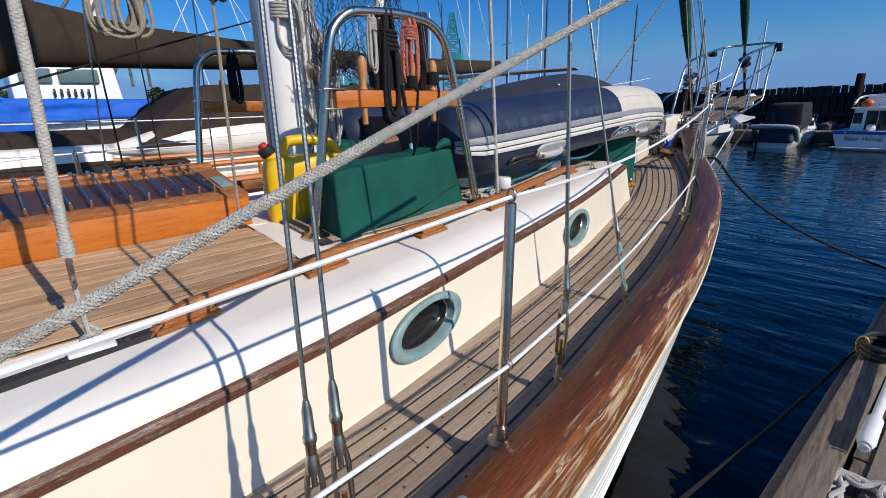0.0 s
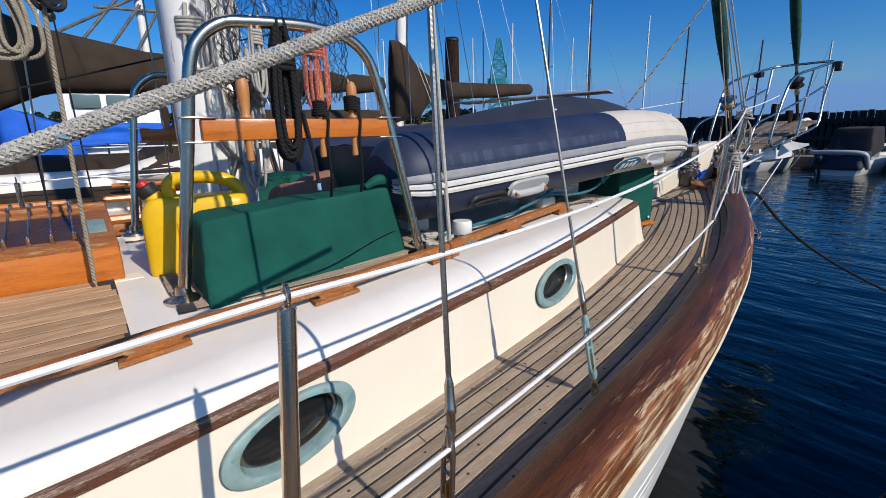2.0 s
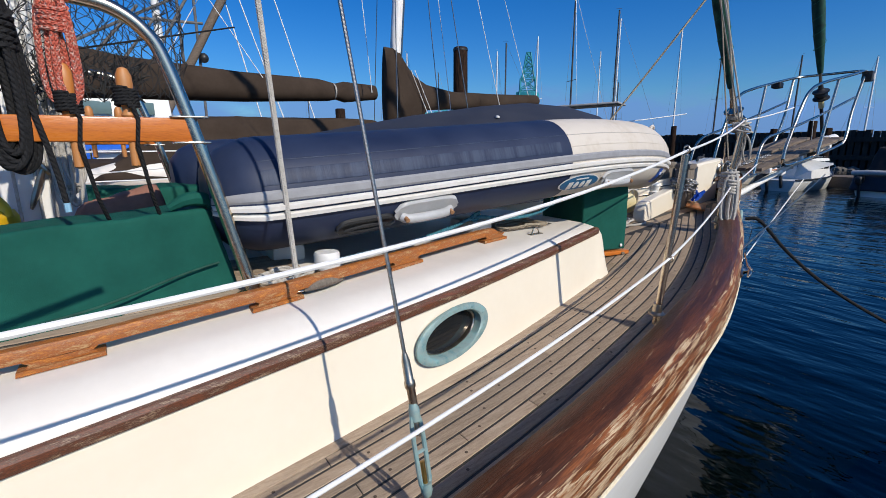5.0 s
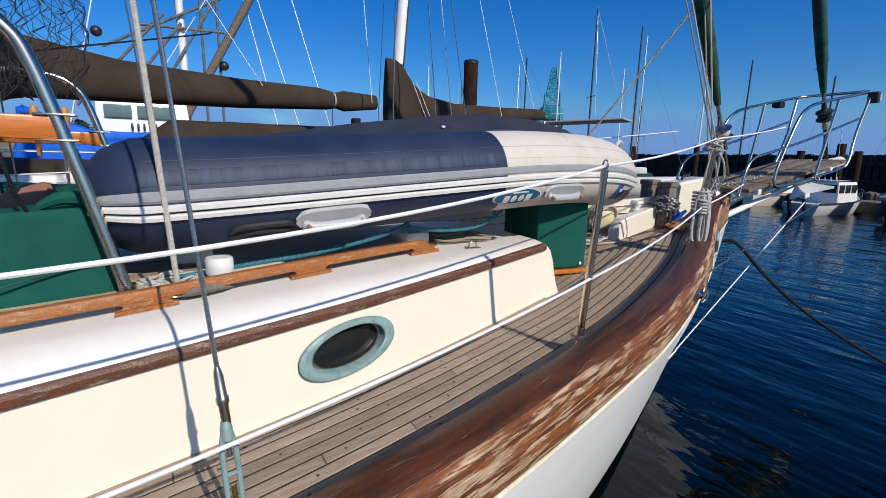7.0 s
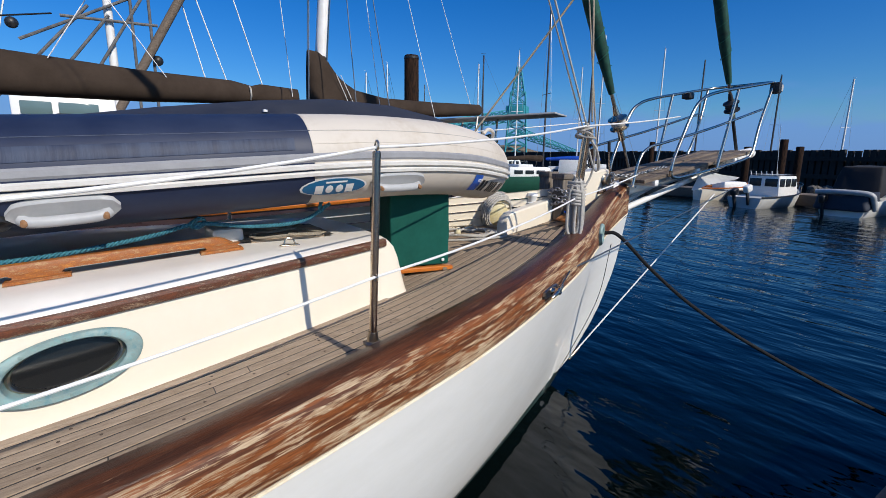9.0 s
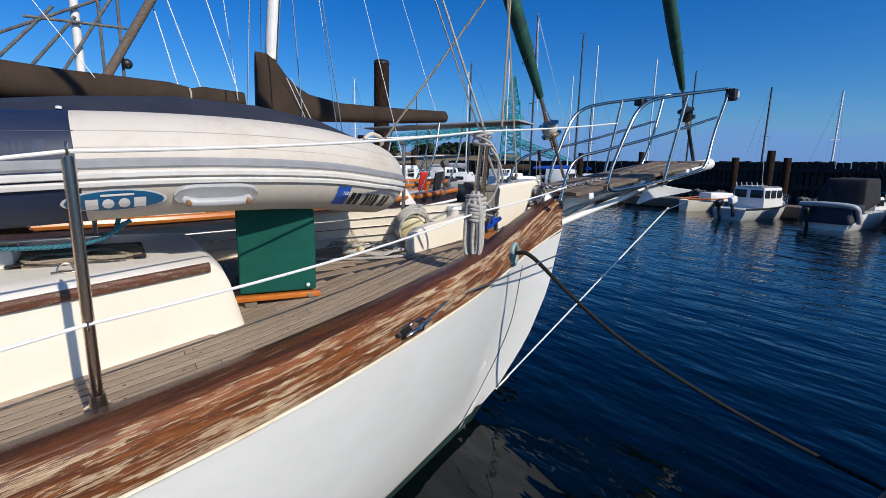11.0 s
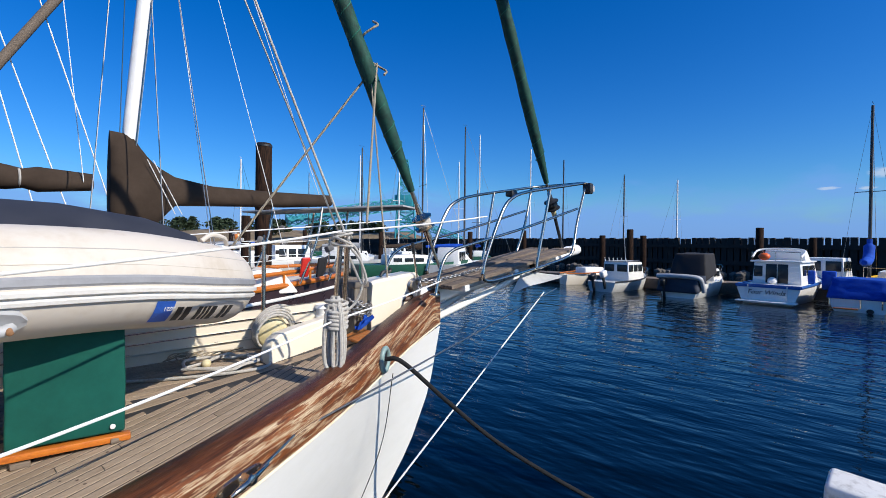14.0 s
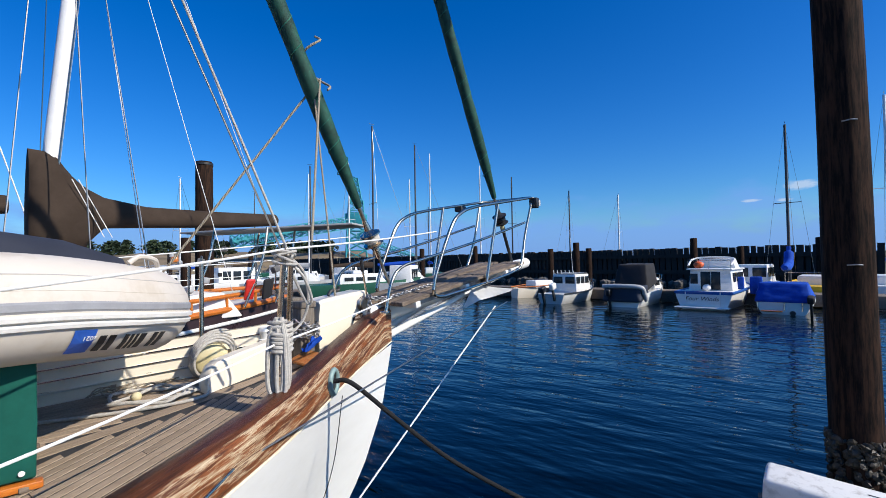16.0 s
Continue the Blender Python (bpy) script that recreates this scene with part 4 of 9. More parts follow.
# ---- covers and can on the cabin top ----
def soft_cover(name, label, corners_lo, corners_hi, material, bevel, seed, sag=0.012, sub=10):
    """A canvas cover: a box of eight corners, rounded, wrinkled and subdivided."""
    rnd = random.Random(seed)
    n = sub
    lo, hi = [Vector(c) for c in corners_lo], [Vector(c) for c in corners_hi]
    bm = bmesh.new()
    bmesh.ops.create_cube(bm, size=2.0)
    bmesh.ops.bevel(bm, geom=list(bm.edges), offset=bevel, segments=3, profile=0.5, affect="EDGES")
    bmesh.ops.subdivide_edges(bm, edges=[e for e in bm.edges if e.calc_length() > 0.5], cuts=n, use_grid_fill=True)
    for v in bm.verts:
        u, w, h = (v.co.x + 1) / 2, (v.co.y + 1) / 2, (v.co.z + 1) / 2
        a = lo[0].lerp(lo[1], u).lerp(lo[3].lerp(lo[2], u), w)
        b = hi[0].lerp(hi[1], u).lerp(hi[3].lerp(hi[2], u), w)
        p = a.lerp(b, h)
        k = noise.noise(p * 7.0 + Vector((seed, 0, 0))) * sag + noise.noise(p * 19.0) * sag * 0.35
        c = (lo[0] + hi[2]) / 2
        d = (p - c).normalized()
        v.co = p + d * k * min(1.0, h * 3)
    return part(name, bm, material, angle=60)


gc = thing("green_cover", "green canvas cover lashed over a long deck box", "cover", at=(-1.75, 1.38, 1.58))
hold(gc, soft_cover("canvas", "", [(-1.595, 0.955, 1.572), (-1.715, 1.80, 1.60), (-1.98, 1.80, 1.625), (-1.865, 0.955, 1.60)], [(-1.645, 0.975, 1.862), (-1.735, 1.735, 1.900), (-1.93, 1.735, 1.90), (-1.85, 0.985, 1.87)], GREEN, 0.10, 3, 0.014))
hold(gc, part("tuck", tube(B(), curve([(-1.74, 1.62, 1.905), (-1.74, 1.68, 1.93), (-1.76, 1.74, 1.915), (-1.74, 1.775, 1.86)], 16), [0.012 + 0.012 * math.sin(math.pi * i / 15) for i in range(16)][:16], 8), GREEN))
bm = B()
tube(bm, curve([(-1.60, 1.15, 1.625), (-1.618, 1.40, 1.655), (-1.675, 1.62, 1.70), (-1.70, 1.74, 1.72)], 20), 0.0035, 6)
hold(gc, part("hem_cord", bm, GREEN_SAIL))
g2 = soft_cover("green_cover", "", [(-2.62, 1.25, 1.62), (-2.62, 1.95, 1.62), (-2.95, 1.95, 1.62), (-2.95, 1.25, 1.62)], [(-2.66, 1.30, 1.92), (-2.66, 1.9, 1.90), (-2.92, 1.9, 1.90), (-2.92, 1.30, 1.92)], GREEN, 0.12, 9, 0.02)
tagged(g2, "green canvas cover on the far side of the cabin top", "cover")
tc_ = soft_cover("terracotta_bag", "", [(-1.95, 1.28, 1.62), (-1.95, 1.66, 1.62), (-2.25, 1.66, 1.63), (-2.25, 1.28, 1.63)], [(-2.02, 1.38, 1.90), (-2.02, 1.62, 1.96), (-2.18, 1.62, 1.96), (-2.18, 1.38, 1.90)], TERRA, 0.35, 6, 0.03)
tagged(tc_, "faded terracotta sail bag with grey patches", "bag")

# jerry can
jc = thing("jerry_can", "yellow plastic fuel can with red and black cap", "fuel can", at=(-1.93, 1.02, 1.60))


def can_body():
    """Rounded upright body with a sloped shoulder and a handle web over a slot."""
    bm = B()
    w, d = 0.185, 0.37
    rows = []
    for z, s, sh in ((0.0, 0.90, 0), (0.012, 0.97, 0), (0.04, 1.0, 0), (0.20, 1.0, 0), (0.25, 0.985, 0.0), (0.285, 0.94, 0.006), (0.305, 0.84, 0.012), (0.31, 0.70, 0.018)):
        row = []
        for i in range(40):
            q = 2 * math.pi * i / 40
            c, e = math.cos(q), math.sin(q)
            row.append((w / 2 * s * math.copysign(abs(c) ** 0.35, c), sh + d / 2 * (s if z < 0.2 else s ** 0.7) * math.copysign(abs(e) ** 0.35, e), z))
        rows.append(row)
    grid(bm, rows, True, True)
    return bm


mj = Matrix.Translation((-2.02, 1.04, 1.600)) @ pose(0, 0, 0, 0, 0, -16)
bm = can_body()
bmesh.ops.transform(bm, matrix=mj, verts=bm.verts)
hold(jc, part("body", bm, YELLOW, angle=55))
bm = B()
rows = []
for p in curve([(0, -0.085, 0.300), (0, -0.088, 0.345), (0, -0.06, 0.372), (0, 0.03, 0.376), (0, 0.11, 0.362), (0, 0.155, 0.325), (0, 0.168, 0.285)], 42):
    rows.append(p)
tube(bm, [mj @ Vector(p) for p in rows], 0.024, 12)
hold(jc, part("handle", bm, YELLOW))
for u in (-0.06, 0.06):
    bm = B()
    tube(bm, [mj @ Vector((0.0935, u, 0.05)), mj @ Vector((0.0935, u, 0.22))], 0.006, 8)
    hold(jc, part("moulded_rib", bm, YELLOW))
bm = B()
tube(bm, [mj @ Vector((0, -0.130, 0.290)), mj @ Vector((0, -0.148, 0.322))], 0.032, 14)
hold(jc, part("spout_collar", bm, YELLOW))
bm = B()
lathe(bm, [(0.034, 0), (0.036, 0.01), (0.036, 0.035), (0.03, 0.04)], along(mj @ Vector((0, -0.146, 0.318)), mj @ Vector((0, -0.172, 0.362))), 18)
hold(jc, part("cap", bm, BLACKP))
bm = B()
lathe(bm, [(0.02, 0), (0.02, 0.014), (0.012, 0.02)], along(mj @ Vector((0, -0.166, 0.352)), mj @ Vector((0, -0.183, 0.376))), 14)
hold(jc, part("cap_button", bm, REDP))
bm = B()
box(bm, (0.075, 0.002, 0.125), mj @ Matrix.Translation((0.0, -0.1862, 0.14)))
hold(jc, part("label", bm, WHITEP, label="white paper label with faint print bars"))
for i in range(5):
    bm = B()
    box(bm, (0.05 - 0.008 * (i % 3), 0.001, 0.006), mj @ Matrix.Translation((0.0, -0.1875, 0.185 - 0.02 * i)))
    hold(jc, part("print_bar", bm, BLACKP))

# ---- inverted dinghy ----
DCX = -2.37
ding = thing("inflatable_dinghy", "upturned navy and pale grey inflatable dinghy lashed on cabin top", "dinghy", at=(DCX, 3.2, 1.65))
path = curve([(DCX + 0.53, 1.74, 1.912), (DCX + 0.53, 2.2, 1.935), (DCX + 0.53, 3.0, 1.985), (DCX + 0.525, 3.7, 2.025), (DCX + 0.46, 4.25, 2.022), (DCX + 0.32, 4.62, 1.982), (DCX + 0.15, 4.83, 1.95), (DCX, 4.88, 1.94)], 64)
TR = 0.208
cut = [i for i, p in enumerate(path) if p[1] > 3.33][0]
rad = [TR * min(1.0, 0.55 + 0.45 * math.sqrt(max(0, min(1, (p[1] - 1.74) / 0.15)))) for p in path]


def side_frames(pp):
    """Outward direction of the tube in plan at each point."""
    out = []
    for i, p in enumerate(pp):
        a, b = np.array(pp[max(i - 1, 0)]), np.array(pp[min(i + 1, len(pp) - 1)])
        d = (b - a) / np.linalg.norm(b - a)
        o = np.array((d[1], -d[0], 0.0))
        out.append(o / np.linalg.norm(o))
    return out


for side in (1, -1):
    pp = [p if side > 0 else np.array((2 * DCX - p[0], p[1], p[2])) for p in path]
    of = [o * (1 if side > 0 else -1) for o in side_frames(pp)]
    hold(ding, part("tube", tube(B(), pp[:cut + 1], rad[:cut + 1], 32), NAVY, label="navy blue inflated tube"))
    hold(ding, part("bow_tube", tube(B(), pp[cut:], rad[cut:], 32), HYP_GREY, label="pale grey inflated bow tube"))

    def on(i, ang, lift=0.0):
        q = math.radians(ang)
        return pp[i] + (of[i] * math.cos(q) + np.array((0, 0, 1.0)) * math.sin(q)) * (rad[i] + lift)
    ylist = [p[1] for p in pp]

    def at_y(y, ang, lift=0.0):
        k = min(float(np.interp(y, ylist, range(len(ylist)))), len(ylist) - 1.001)
        i = int(k)
        return on(i, ang, lift) * (1 - k + i) + on(i + 1, ang, lift) * (k - i)
    # rubbing strakes
    for nm, a0, a1, lf, mt in (("rub_strake", -3, 9, 0.006, HYP_MID), ("rub_strake", -11.5, -4, 0.014, RUB_WHITE), ("rub_strake", -20, -12.5, 0.012, RUB_WHITE)):
        bm = B()
        rows = []
        for i in range(len(pp)):
            m = (a0 + a1) / 2
            rows.append([on(i, a0, -0.002), on(i, a0 + (a1 - a0) * 0.25, lf), on(i, a1 - (a1 - a0) * 0.25, lf), on(i, a1, -0.002)])
        grid(bm, rows)
        hold(ding, part(nm, bm, mt))
    # seam tape lines on top of the tube
    for ang, i0, i1, mt in ((38, 2, cut + 1, NAVY_PALE), (38, cut, len(pp), HYP_SEAM), (20, cut, len(pp), HYP_GREY)):
        bm = B()
        rows = [[on(i, ang - 0.6, 0.0002), on(i, ang, 0.0012), on(i, ang + 0.6, 0.0002)] for i in range(i0, i1)]
        grid(bm, rows)
        hold(ding, part("seam", bm, mt))
    # scalloped wear strip on the navy length
    bm = B()
    rows = [[on(i, 13, 0.0012), on(i, 14, 0.002), on(i, 27, 0.002), on(i, 28, 0.0012)] for i in range(3, cut)]
    grid(bm, rows)
    hold(ding, part("chafe_strip", bm, NAVY_PALE, label="faded navy chafe strip"))

    # grab handles
    def seg(y):
        return min(range(len(pp)), key=lambda i: abs(pp[i][1] - y))
    for y, mt in ((2.54, WHITEP_G), (3.84, WHITEP_G)):
        hd = B()
        ang = -34
        rows = []
        for k in range(17):
            u = -0.155 + 0.31 * k / 16
            e = max(0.02, 1 - abs(u / 0.155) ** 4.5) ** 0.42
            rows.append([at_y(y + u, ang + da * e, o) for da, o in ((-14.5, 0.0), (-13.5, 0.009), (-11, 0.014), (0, 0.009), (11, 0.014), (13.5, 0.009), (14.5, 0.0))])
        grid(hd, rows)
        hpl = part("handle_plate", hd, mt, label="pale grey moulded handle plate")
        hold(ding, hpl)
        gp = [at_y(y + u, ang - 5, o) for u, o in ((-0.12, 0.008), (-0.10, 0.024), (-0.05, 0.030), (0.05, 0.030), (0.10, 0.024), (0.12, 0.008))]
        part("grab_handle", tube(B(), curve(gp, 25), 0.020, 10), mt, hpl)
        for u in (-0.11, 0.11):
            c = at_y(y + u, ang - 3, 0.028)
            d = of[seg(y)] * 0.9 + np.array((0, 0, -0.45))
            part("rivet", lathe(B(), [(0.010, 0), (0.010, 0.021), (0.004, 0.024)], along(c, c + d), 10), RUST, hpl)
    # black oar holder
    bm = B()
    rows = []
    for k in range(17):
        u = -0.125 + 0.25 * k / 16
        e = max(0.02, 1 - abs(u / 0.125) ** 5) ** 0.42
        rows.append([at_y(2.27 + u, -43 + da * e, o) for da, o in ((-11, 0.0), (-10, 0.012), (-7.5, 0.016), (-4, 0.006), (4, 0.006), (7.5, 0.016), (10, 0.012), (11, 0.0))])
    grid(bm, rows)
    olk = part("oar_lock", bm, BLACKP, label="black moulded oar pad")
    hold(ding, olk)
    lp = [at_y(2.27 + u, -43 - 4 * math.sin(v), 0.02) for u, v in ((-0.09, 0), (0, 1), (0.09, 0), (0, -1))]
    part("lock_loop", tube(B(), curve(lp, 20, True), 0.006, 6, True), BLACKP, olk)
    # oval badge with plain shapes on pale ground
    def patch(nm, y0, y1, a0, a1, lift, mt, oval=True, n=20, under=None):
        bm = B()
        vs = []
        yc, ac = (y0 + y1) / 2, (a0 + a1) / 2
        for k in range(n):
            q = 2 * math.pi * k / n
            c, s = math.cos(q), math.sin(q)
            if not oval:
                c, s = max(-1, min(1, c * 1.5)), max(-1, min(1, s * 1.5))
            yy, aa = yc + (y1 - y0) / 2 * c, ac + (a1 - a0) / 2 * s
            vs.append(bm.verts.new(at_y(yy, aa, lift)))
        ce = bm.verts.new(at_y(yc, ac, lift + 0.001))
        for k in range(n):
            bm.faces.new((vs[k], vs[(k + 1) % n], ce))
        o = part(nm, bm, mt, under, smooth=False)
        if not under:
            hold(ding, o)
        return o
    bdg = patch("badge_border", 3.345, 3.665, -50, -22, 0.004, WHITEP)
    patch("badge", 3.355, 3.655, -48.5, -23.5, 0.006, BADGE, under=bdg)
    for k in range(4):
        patch("badge_mark", 3.415 + 0.048 * k, 3.452 + 0.048 * k, -45, -32, 0.008, WHITEP, k in (1, 2), 8, bdg)
    patch("badge_mark", 3.46, 3.56, -29.5, -27, 0.008, WHITEP, False, 8, bdg)
    if side > 0:
        TXT_AT = (on(seg(4.43), -44, 0.006), of[seg(4.40)], np.array(pp[seg(4.44)]) - np.array(pp[seg(4.36)]))
        stk = patch("sticker", 4.365, 4.435, -54, -22, 0.004, STICKER, False, 16)
    for k, (a, b) in enumerate(((0.452, 0.478), (0.487, 0.513), (0.545, 0.565), (0.572, 0.585), (0.592, 0.605), (0.612, 0.638), (0.668, 0.69), (0.698, 0.722))):
        patch("registration_bar", 4 + a, 4 + b, -53, -30, 0.004, BLACKP, False, 8)
# year on the sticker, upside down as the dinghy lies
cu = bpy.data.curves.new("sticker_year", "FONT")
cu.body, cu.size, cu.extrude = "2021", 0.028, 0.0008
tmp = bpy.data.objects.new("tmp", cu)
scene.collection.objects.link(tmp)
me = bpy.data.meshes.new_from_object(tmp.evaluated_get(bpy.context.evaluated_depsgraph_get()))
bpy.data.objects.remove(tmp)
me.materials.clear()
me.materials.append(WHITEP)
yr = new("sticker_year", me)
p_, o_, f_ = TXT_AT
f_ = Vector(f_).normalized()
q_ = math.radians(-27)
n_ = (Vector(o_) * math.cos(q_) + Vector((0, 0, 1)) * math.sin(q_)).normalized()
u_ = n_.cross(-f_).normalized()
p2 = Vector(p_) + u_ * -0.055 + n_ * 0.012
yr.matrix_basis = Matrix.Translation(Vector((p2.x, p2.y, p2.z))) @ Matrix((-f_, u_, n_)).transposed().to_4x4()
yr.parent = stk
# floor and keel seen from outside, upside down
bm = B()
rows = []
for y, zk, hw, ze in ((1.86, 2.07, 0.34, 2.03), (2.15, 2.125, 0.36, 2.06), (2.9, 2.255, 0.37, 2.13), (3.4, 2.325, 0.37, 2.17), (3.8, 2.362, 0.35, 2.19), (4.2, 2.352, 0.29, 2.19), (4.55, 2.30, 0.2, 2.16), (4.8, 2.21, 0.08, 2.12)):
    rows.append([(DCX + hw * u, y, zk - (zk - ze) * abs(u) ** 1.3) for u in (-1, -0.66, -0.33, -0.08, 0, 0.08, 0.33, 0.66, 1)])
grid(bm, rows)
grid(bm, [[(p[0], p[1], 1.85) for p in rows[0]], rows[0]])
hold(ding, part("keel_floor", bm, NAVY_DARK, label="dark navy upturned hull floor", angle=60))
bm = B()
box(bm, (0.72, 0.04, 0.26), Matrix.Translation((DCX, 1.87, 1.93)), 0.008)
hold(ding, part("transom", bm, BLACKP))
bm = B()
lathe(bm, [(0.012, 0), (0.012, 0.01), (0.006, 0.012)], Matrix.Translation((DCX + 0.22, 3.35, 2.245)), 10)
hold(ding, part("drain_button", bm, WHITEP))
# bow ring
bm = B()
tube(bm, curve([(DCX + 0.34, 4.70, 2.185), (DCX + 0.33, 4.75, 2.215), (DCX + 0.29, 4.83, 2.20), (DCX + 0.25, 4.86, 2.165)], 16), 0.012, 8)
hold(ding, part("bow_handle", bm, HYP_GREY))
# cradle chocks and lashing
for y in (2.05, 3.10):
    ck = thing("dinghy_chock", "white painted chock under the dinghy", "chock", "dinghy chocks", at=(-1.9, y, 1.62))
    bm = B()
    box(bm, (0.22, 0.14, 0.08), Matrix.Translation((-2.08, y, 1.65)), 0.02)
    hold(ck, part("block", bm, GEL_WHITE))
ls = thing("dinghy_lashing", "teal rope lashing the dinghy to the grab rail", "rope", at=(-1.85, 2.9, 1.7))
hold(ls, part("line", tube(B(), curve([(-1.72, 1.98, 1.64), (-1.76, 2.25, 1.655), (-1.80, 2.50, 1.665), (-1.84, 2.78, 1.70), (-1.86, 2.96, 1.735), (-1.88, 3.2, 1.705), (-1.88, 3.42, 1.715), (-1.83, 3.55, 1.80)], 70), 0.009, 8), ROPE_B))
hold(ls, part("knot", tube(B(), curve([(-1.86, 2.93, 1.735), (-1.85, 2.97, 1.76), (-1.88, 2.99, 1.74), (-1.86, 2.96, 1.72)], 20, True), 0.009, 8, True), ROPE_B))
hold(ls, part("tail", tube(B(), curve([(-1.84, 3.53, 1.79), (-1.845, 3.50, 1.76), (-1.86, 3.52, 1.83)], 14), 0.009, 8), ROPE_B))
# white vent, rope heap beside it
vt = thing("deck_vent", "white cylindrical deck vent on the cabin top", "vent", at=(-1.70, 2.11, 1.60))
bm = B()
lathe(bm, [(0.04, 0), (0.04, 0.03)], Matrix.Translation((-1.70, 2.11, 1.615)), 20)
hold(vt, part("base", bm, STEEL))
bm = B()
lathe(bm, [(0.046, 0.03), (0.048, 0.034), (0.048, 0.085), (0.043, 0.093), (0.01, 0.094)], Matrix.Translation((-1.70, 2.11, 1.612)), 24)
hold(vt, part("cap", bm, WHITEP))


def heap(name, label, c, sx, sy, r, material, n=3, seed=1, h=0.03):
    rnd = random.Random(seed)
    t = thing(name, label, "rope", at=c)
    for k in range(n):
        bm = B()
        pts = []
        a0 = rnd.random() * 6.28
        for i in range(26):
            q = a0 + i * 0.62 + rnd.random() * 0.35
            f = 0.45 + 0.55 * rnd.random()
            pts.append((c[0] + sx * f * math.cos(q), c[1] + sy * f * math.sin(q), c[2] + r + h * rnd.random() + 0.3 * r * k))
        tube(bm, curve(pts, 150), r, 7)
        hold(t, part("coil", bm, material))
    return t


tb = thing("turning_block", "dark wooden turning block lying on the cabin top", "block", at=(-1.60, 2.05, 1.60))
bm = B()
rows = []
for k in range(13):
    u = -1 + k / 6
    h = 0.034 * max(0.05, 1 - u * u) ** 0.5
    c = Vector((-1.605 - 0.03 * u, 2.06 + 0.085 * u, 1.605 + 0.5 * h))
    rows.append([c + Vector((h * 1.2 * math.cos(q), 0, 0.6 * h * math.sin(q))) for q in (2 * math.pi * j / 14 for j in range(14))])
grid(bm, rows, True, True)
hold(tb, part("cheek", bm, WOODGREY_DARK))
hold(tb, part("becket", tube(B(), [Vector((-1.575 + 0.012 * math.cos(q), 1.955 + 0.02 * math.sin(q), 1.612)) for q in (2 * math.pi * i / 14 for i in range(14))], 0.004, 7, True), STEEL))
heap("rope_heap", "tangle of grey lines at the foot of the mast pulpit", (-1.74, 1.96, 1.605), 0.07, 0.12, 0.0055, ROPE_W, 3, 21)
heap("rope_heap", "loose white line lying on the cabin top", (-1.98, 3.38, 1.635), 0.14, 0.20, 0.0045, ROPE_TAN, 1, 22, 0.012)
pe = thing("pad_eye", "small stainless pad eye on the cabin top", "fitting", at=(-1.80, 3.33, 1.61))
bm = B()
box(bm, (0.03, 0.09, 0.005), Matrix.Translation((-1.80, 3.33, top_z(-1.8, 3.33) + 0.003)), 0.002)
hold(pe, part("plate", bm, STEEL))
hold(pe, part("eye", tube(B(), curve([(-1.80, 3.30, 1.61), (-1.80, 3.315, 1.645), (-1.80, 3.345, 1.645), (-1.80, 3.36, 1.61)], 14), 0.004, 8), STEEL))

# ---- stanchions and lifelines ----
STN = [(-0.672, 0.835, 1.225, -0.702, 0.905, 1.87), (-1.12, 3.41, 1.355, -1.062, 3.41, 2.05)]


def stanchion(b, t, mid=0.5):
    s = thing("stanchion", "polished stainless stanchion standing inside the cap rail", "stanchion", "lifeline stanchions", at=b)
    bv, tv = Vector(b), Vector(t)
    bm = B()
    tube(bm, [bv - Vector((0, 0, 0.06)), bv.lerp(tv, 0.985), tv - Vector((0, 0, 0.004)), tv], [0.0145, 0.0145, 0.0145, 0.011], 16)
    hold(s, part("post", bm, STEEL))
    bm = B()
    lathe(bm, [(0.036, 0), (0.036, 0.008), (0.022, 0.014), (0.0185, 0.05)], along(bv - Vector((0, 0, 0.012)), tv), 18)
    hold(s, part("base", bm, STEEL_DULL))
    d = (tv - bv).normalized()
    e = tv + d * 0.012
    hold(s, part("top_eye", tube(B(), [e + Vector((0.012 * math.cos(q), 0, 0.016 * math.sin(q) + 0.006)) for q in (2 * math.pi * i / 14 for i in range(14))], 0.0035, 7, True), STEEL_DULL))
    m = bv.lerp(tv, mid) + Vector((0.018, 0, 0))
    hold(s, part("mid_eye", tube(B(), [m + Vector((0.012 * math.cos(q), 0, 0.012 * math.sin(q))) for q in (2 * math.pi * i / 14 for i in range(14))], 0.003, 7, True), STEEL_DULL))
    return s


stanchion(STN[0][:3], STN[0][3:], 0.35)
stanchion(STN[1][:3], STN[1][3:], 0.36)
P3 = ((-1.745, 5.26, 1.50), (-1.64, 5.25, 2.235))
stanchion(*P3, 0.5)
stanchion((-1.775, 5.36, 1.50), (-1.655, 5.30, 2.18), 0.5)


def sag(a, b, s, n=10):
    a, b = Vector(a), Vector(b)
    return [tuple(a.lerp(b, i / n) - Vector((0, 0, 4 * s * (i / n) * (1 - i / n)))) for i in range(n + 1)]


up = [(-0.62, -2.2, 1.735), (-0.70, 0.905, 1.885), (-1.062, 3.41, 2.062), (-1.64, 5.25, 2.245), (-1.93, 6.95, 2.42)]
lo_ = [(-0.60, -2.2, 1.40), (-0.665, 0.858, 1.445), (-1.085, 3.41, 1.608), (-1.665, 5.24, 1.775), (-1.97, 6.42, 1.90)]
for nm, ps, slack in (("upper", up, (0.012, 0.065, 0.02, 0.01)), ("lower", lo_, (0.012, 0.055, 0.03, 0.01))):
    lf = thing("lifeline", "white vinyl covered lifeline through the stanchion eyes", "lifeline", "lifelines", at=ps[1])
    for a, b, k in zip(ps, ps[1:], slack):
        hold(lf, part("wire", tube(B(), sag(a, b, k, 16), 0.0055, 8), LIFELINE))
pl = [(2 * -2.45 - p[0], p[1], p[2]) for p in up]
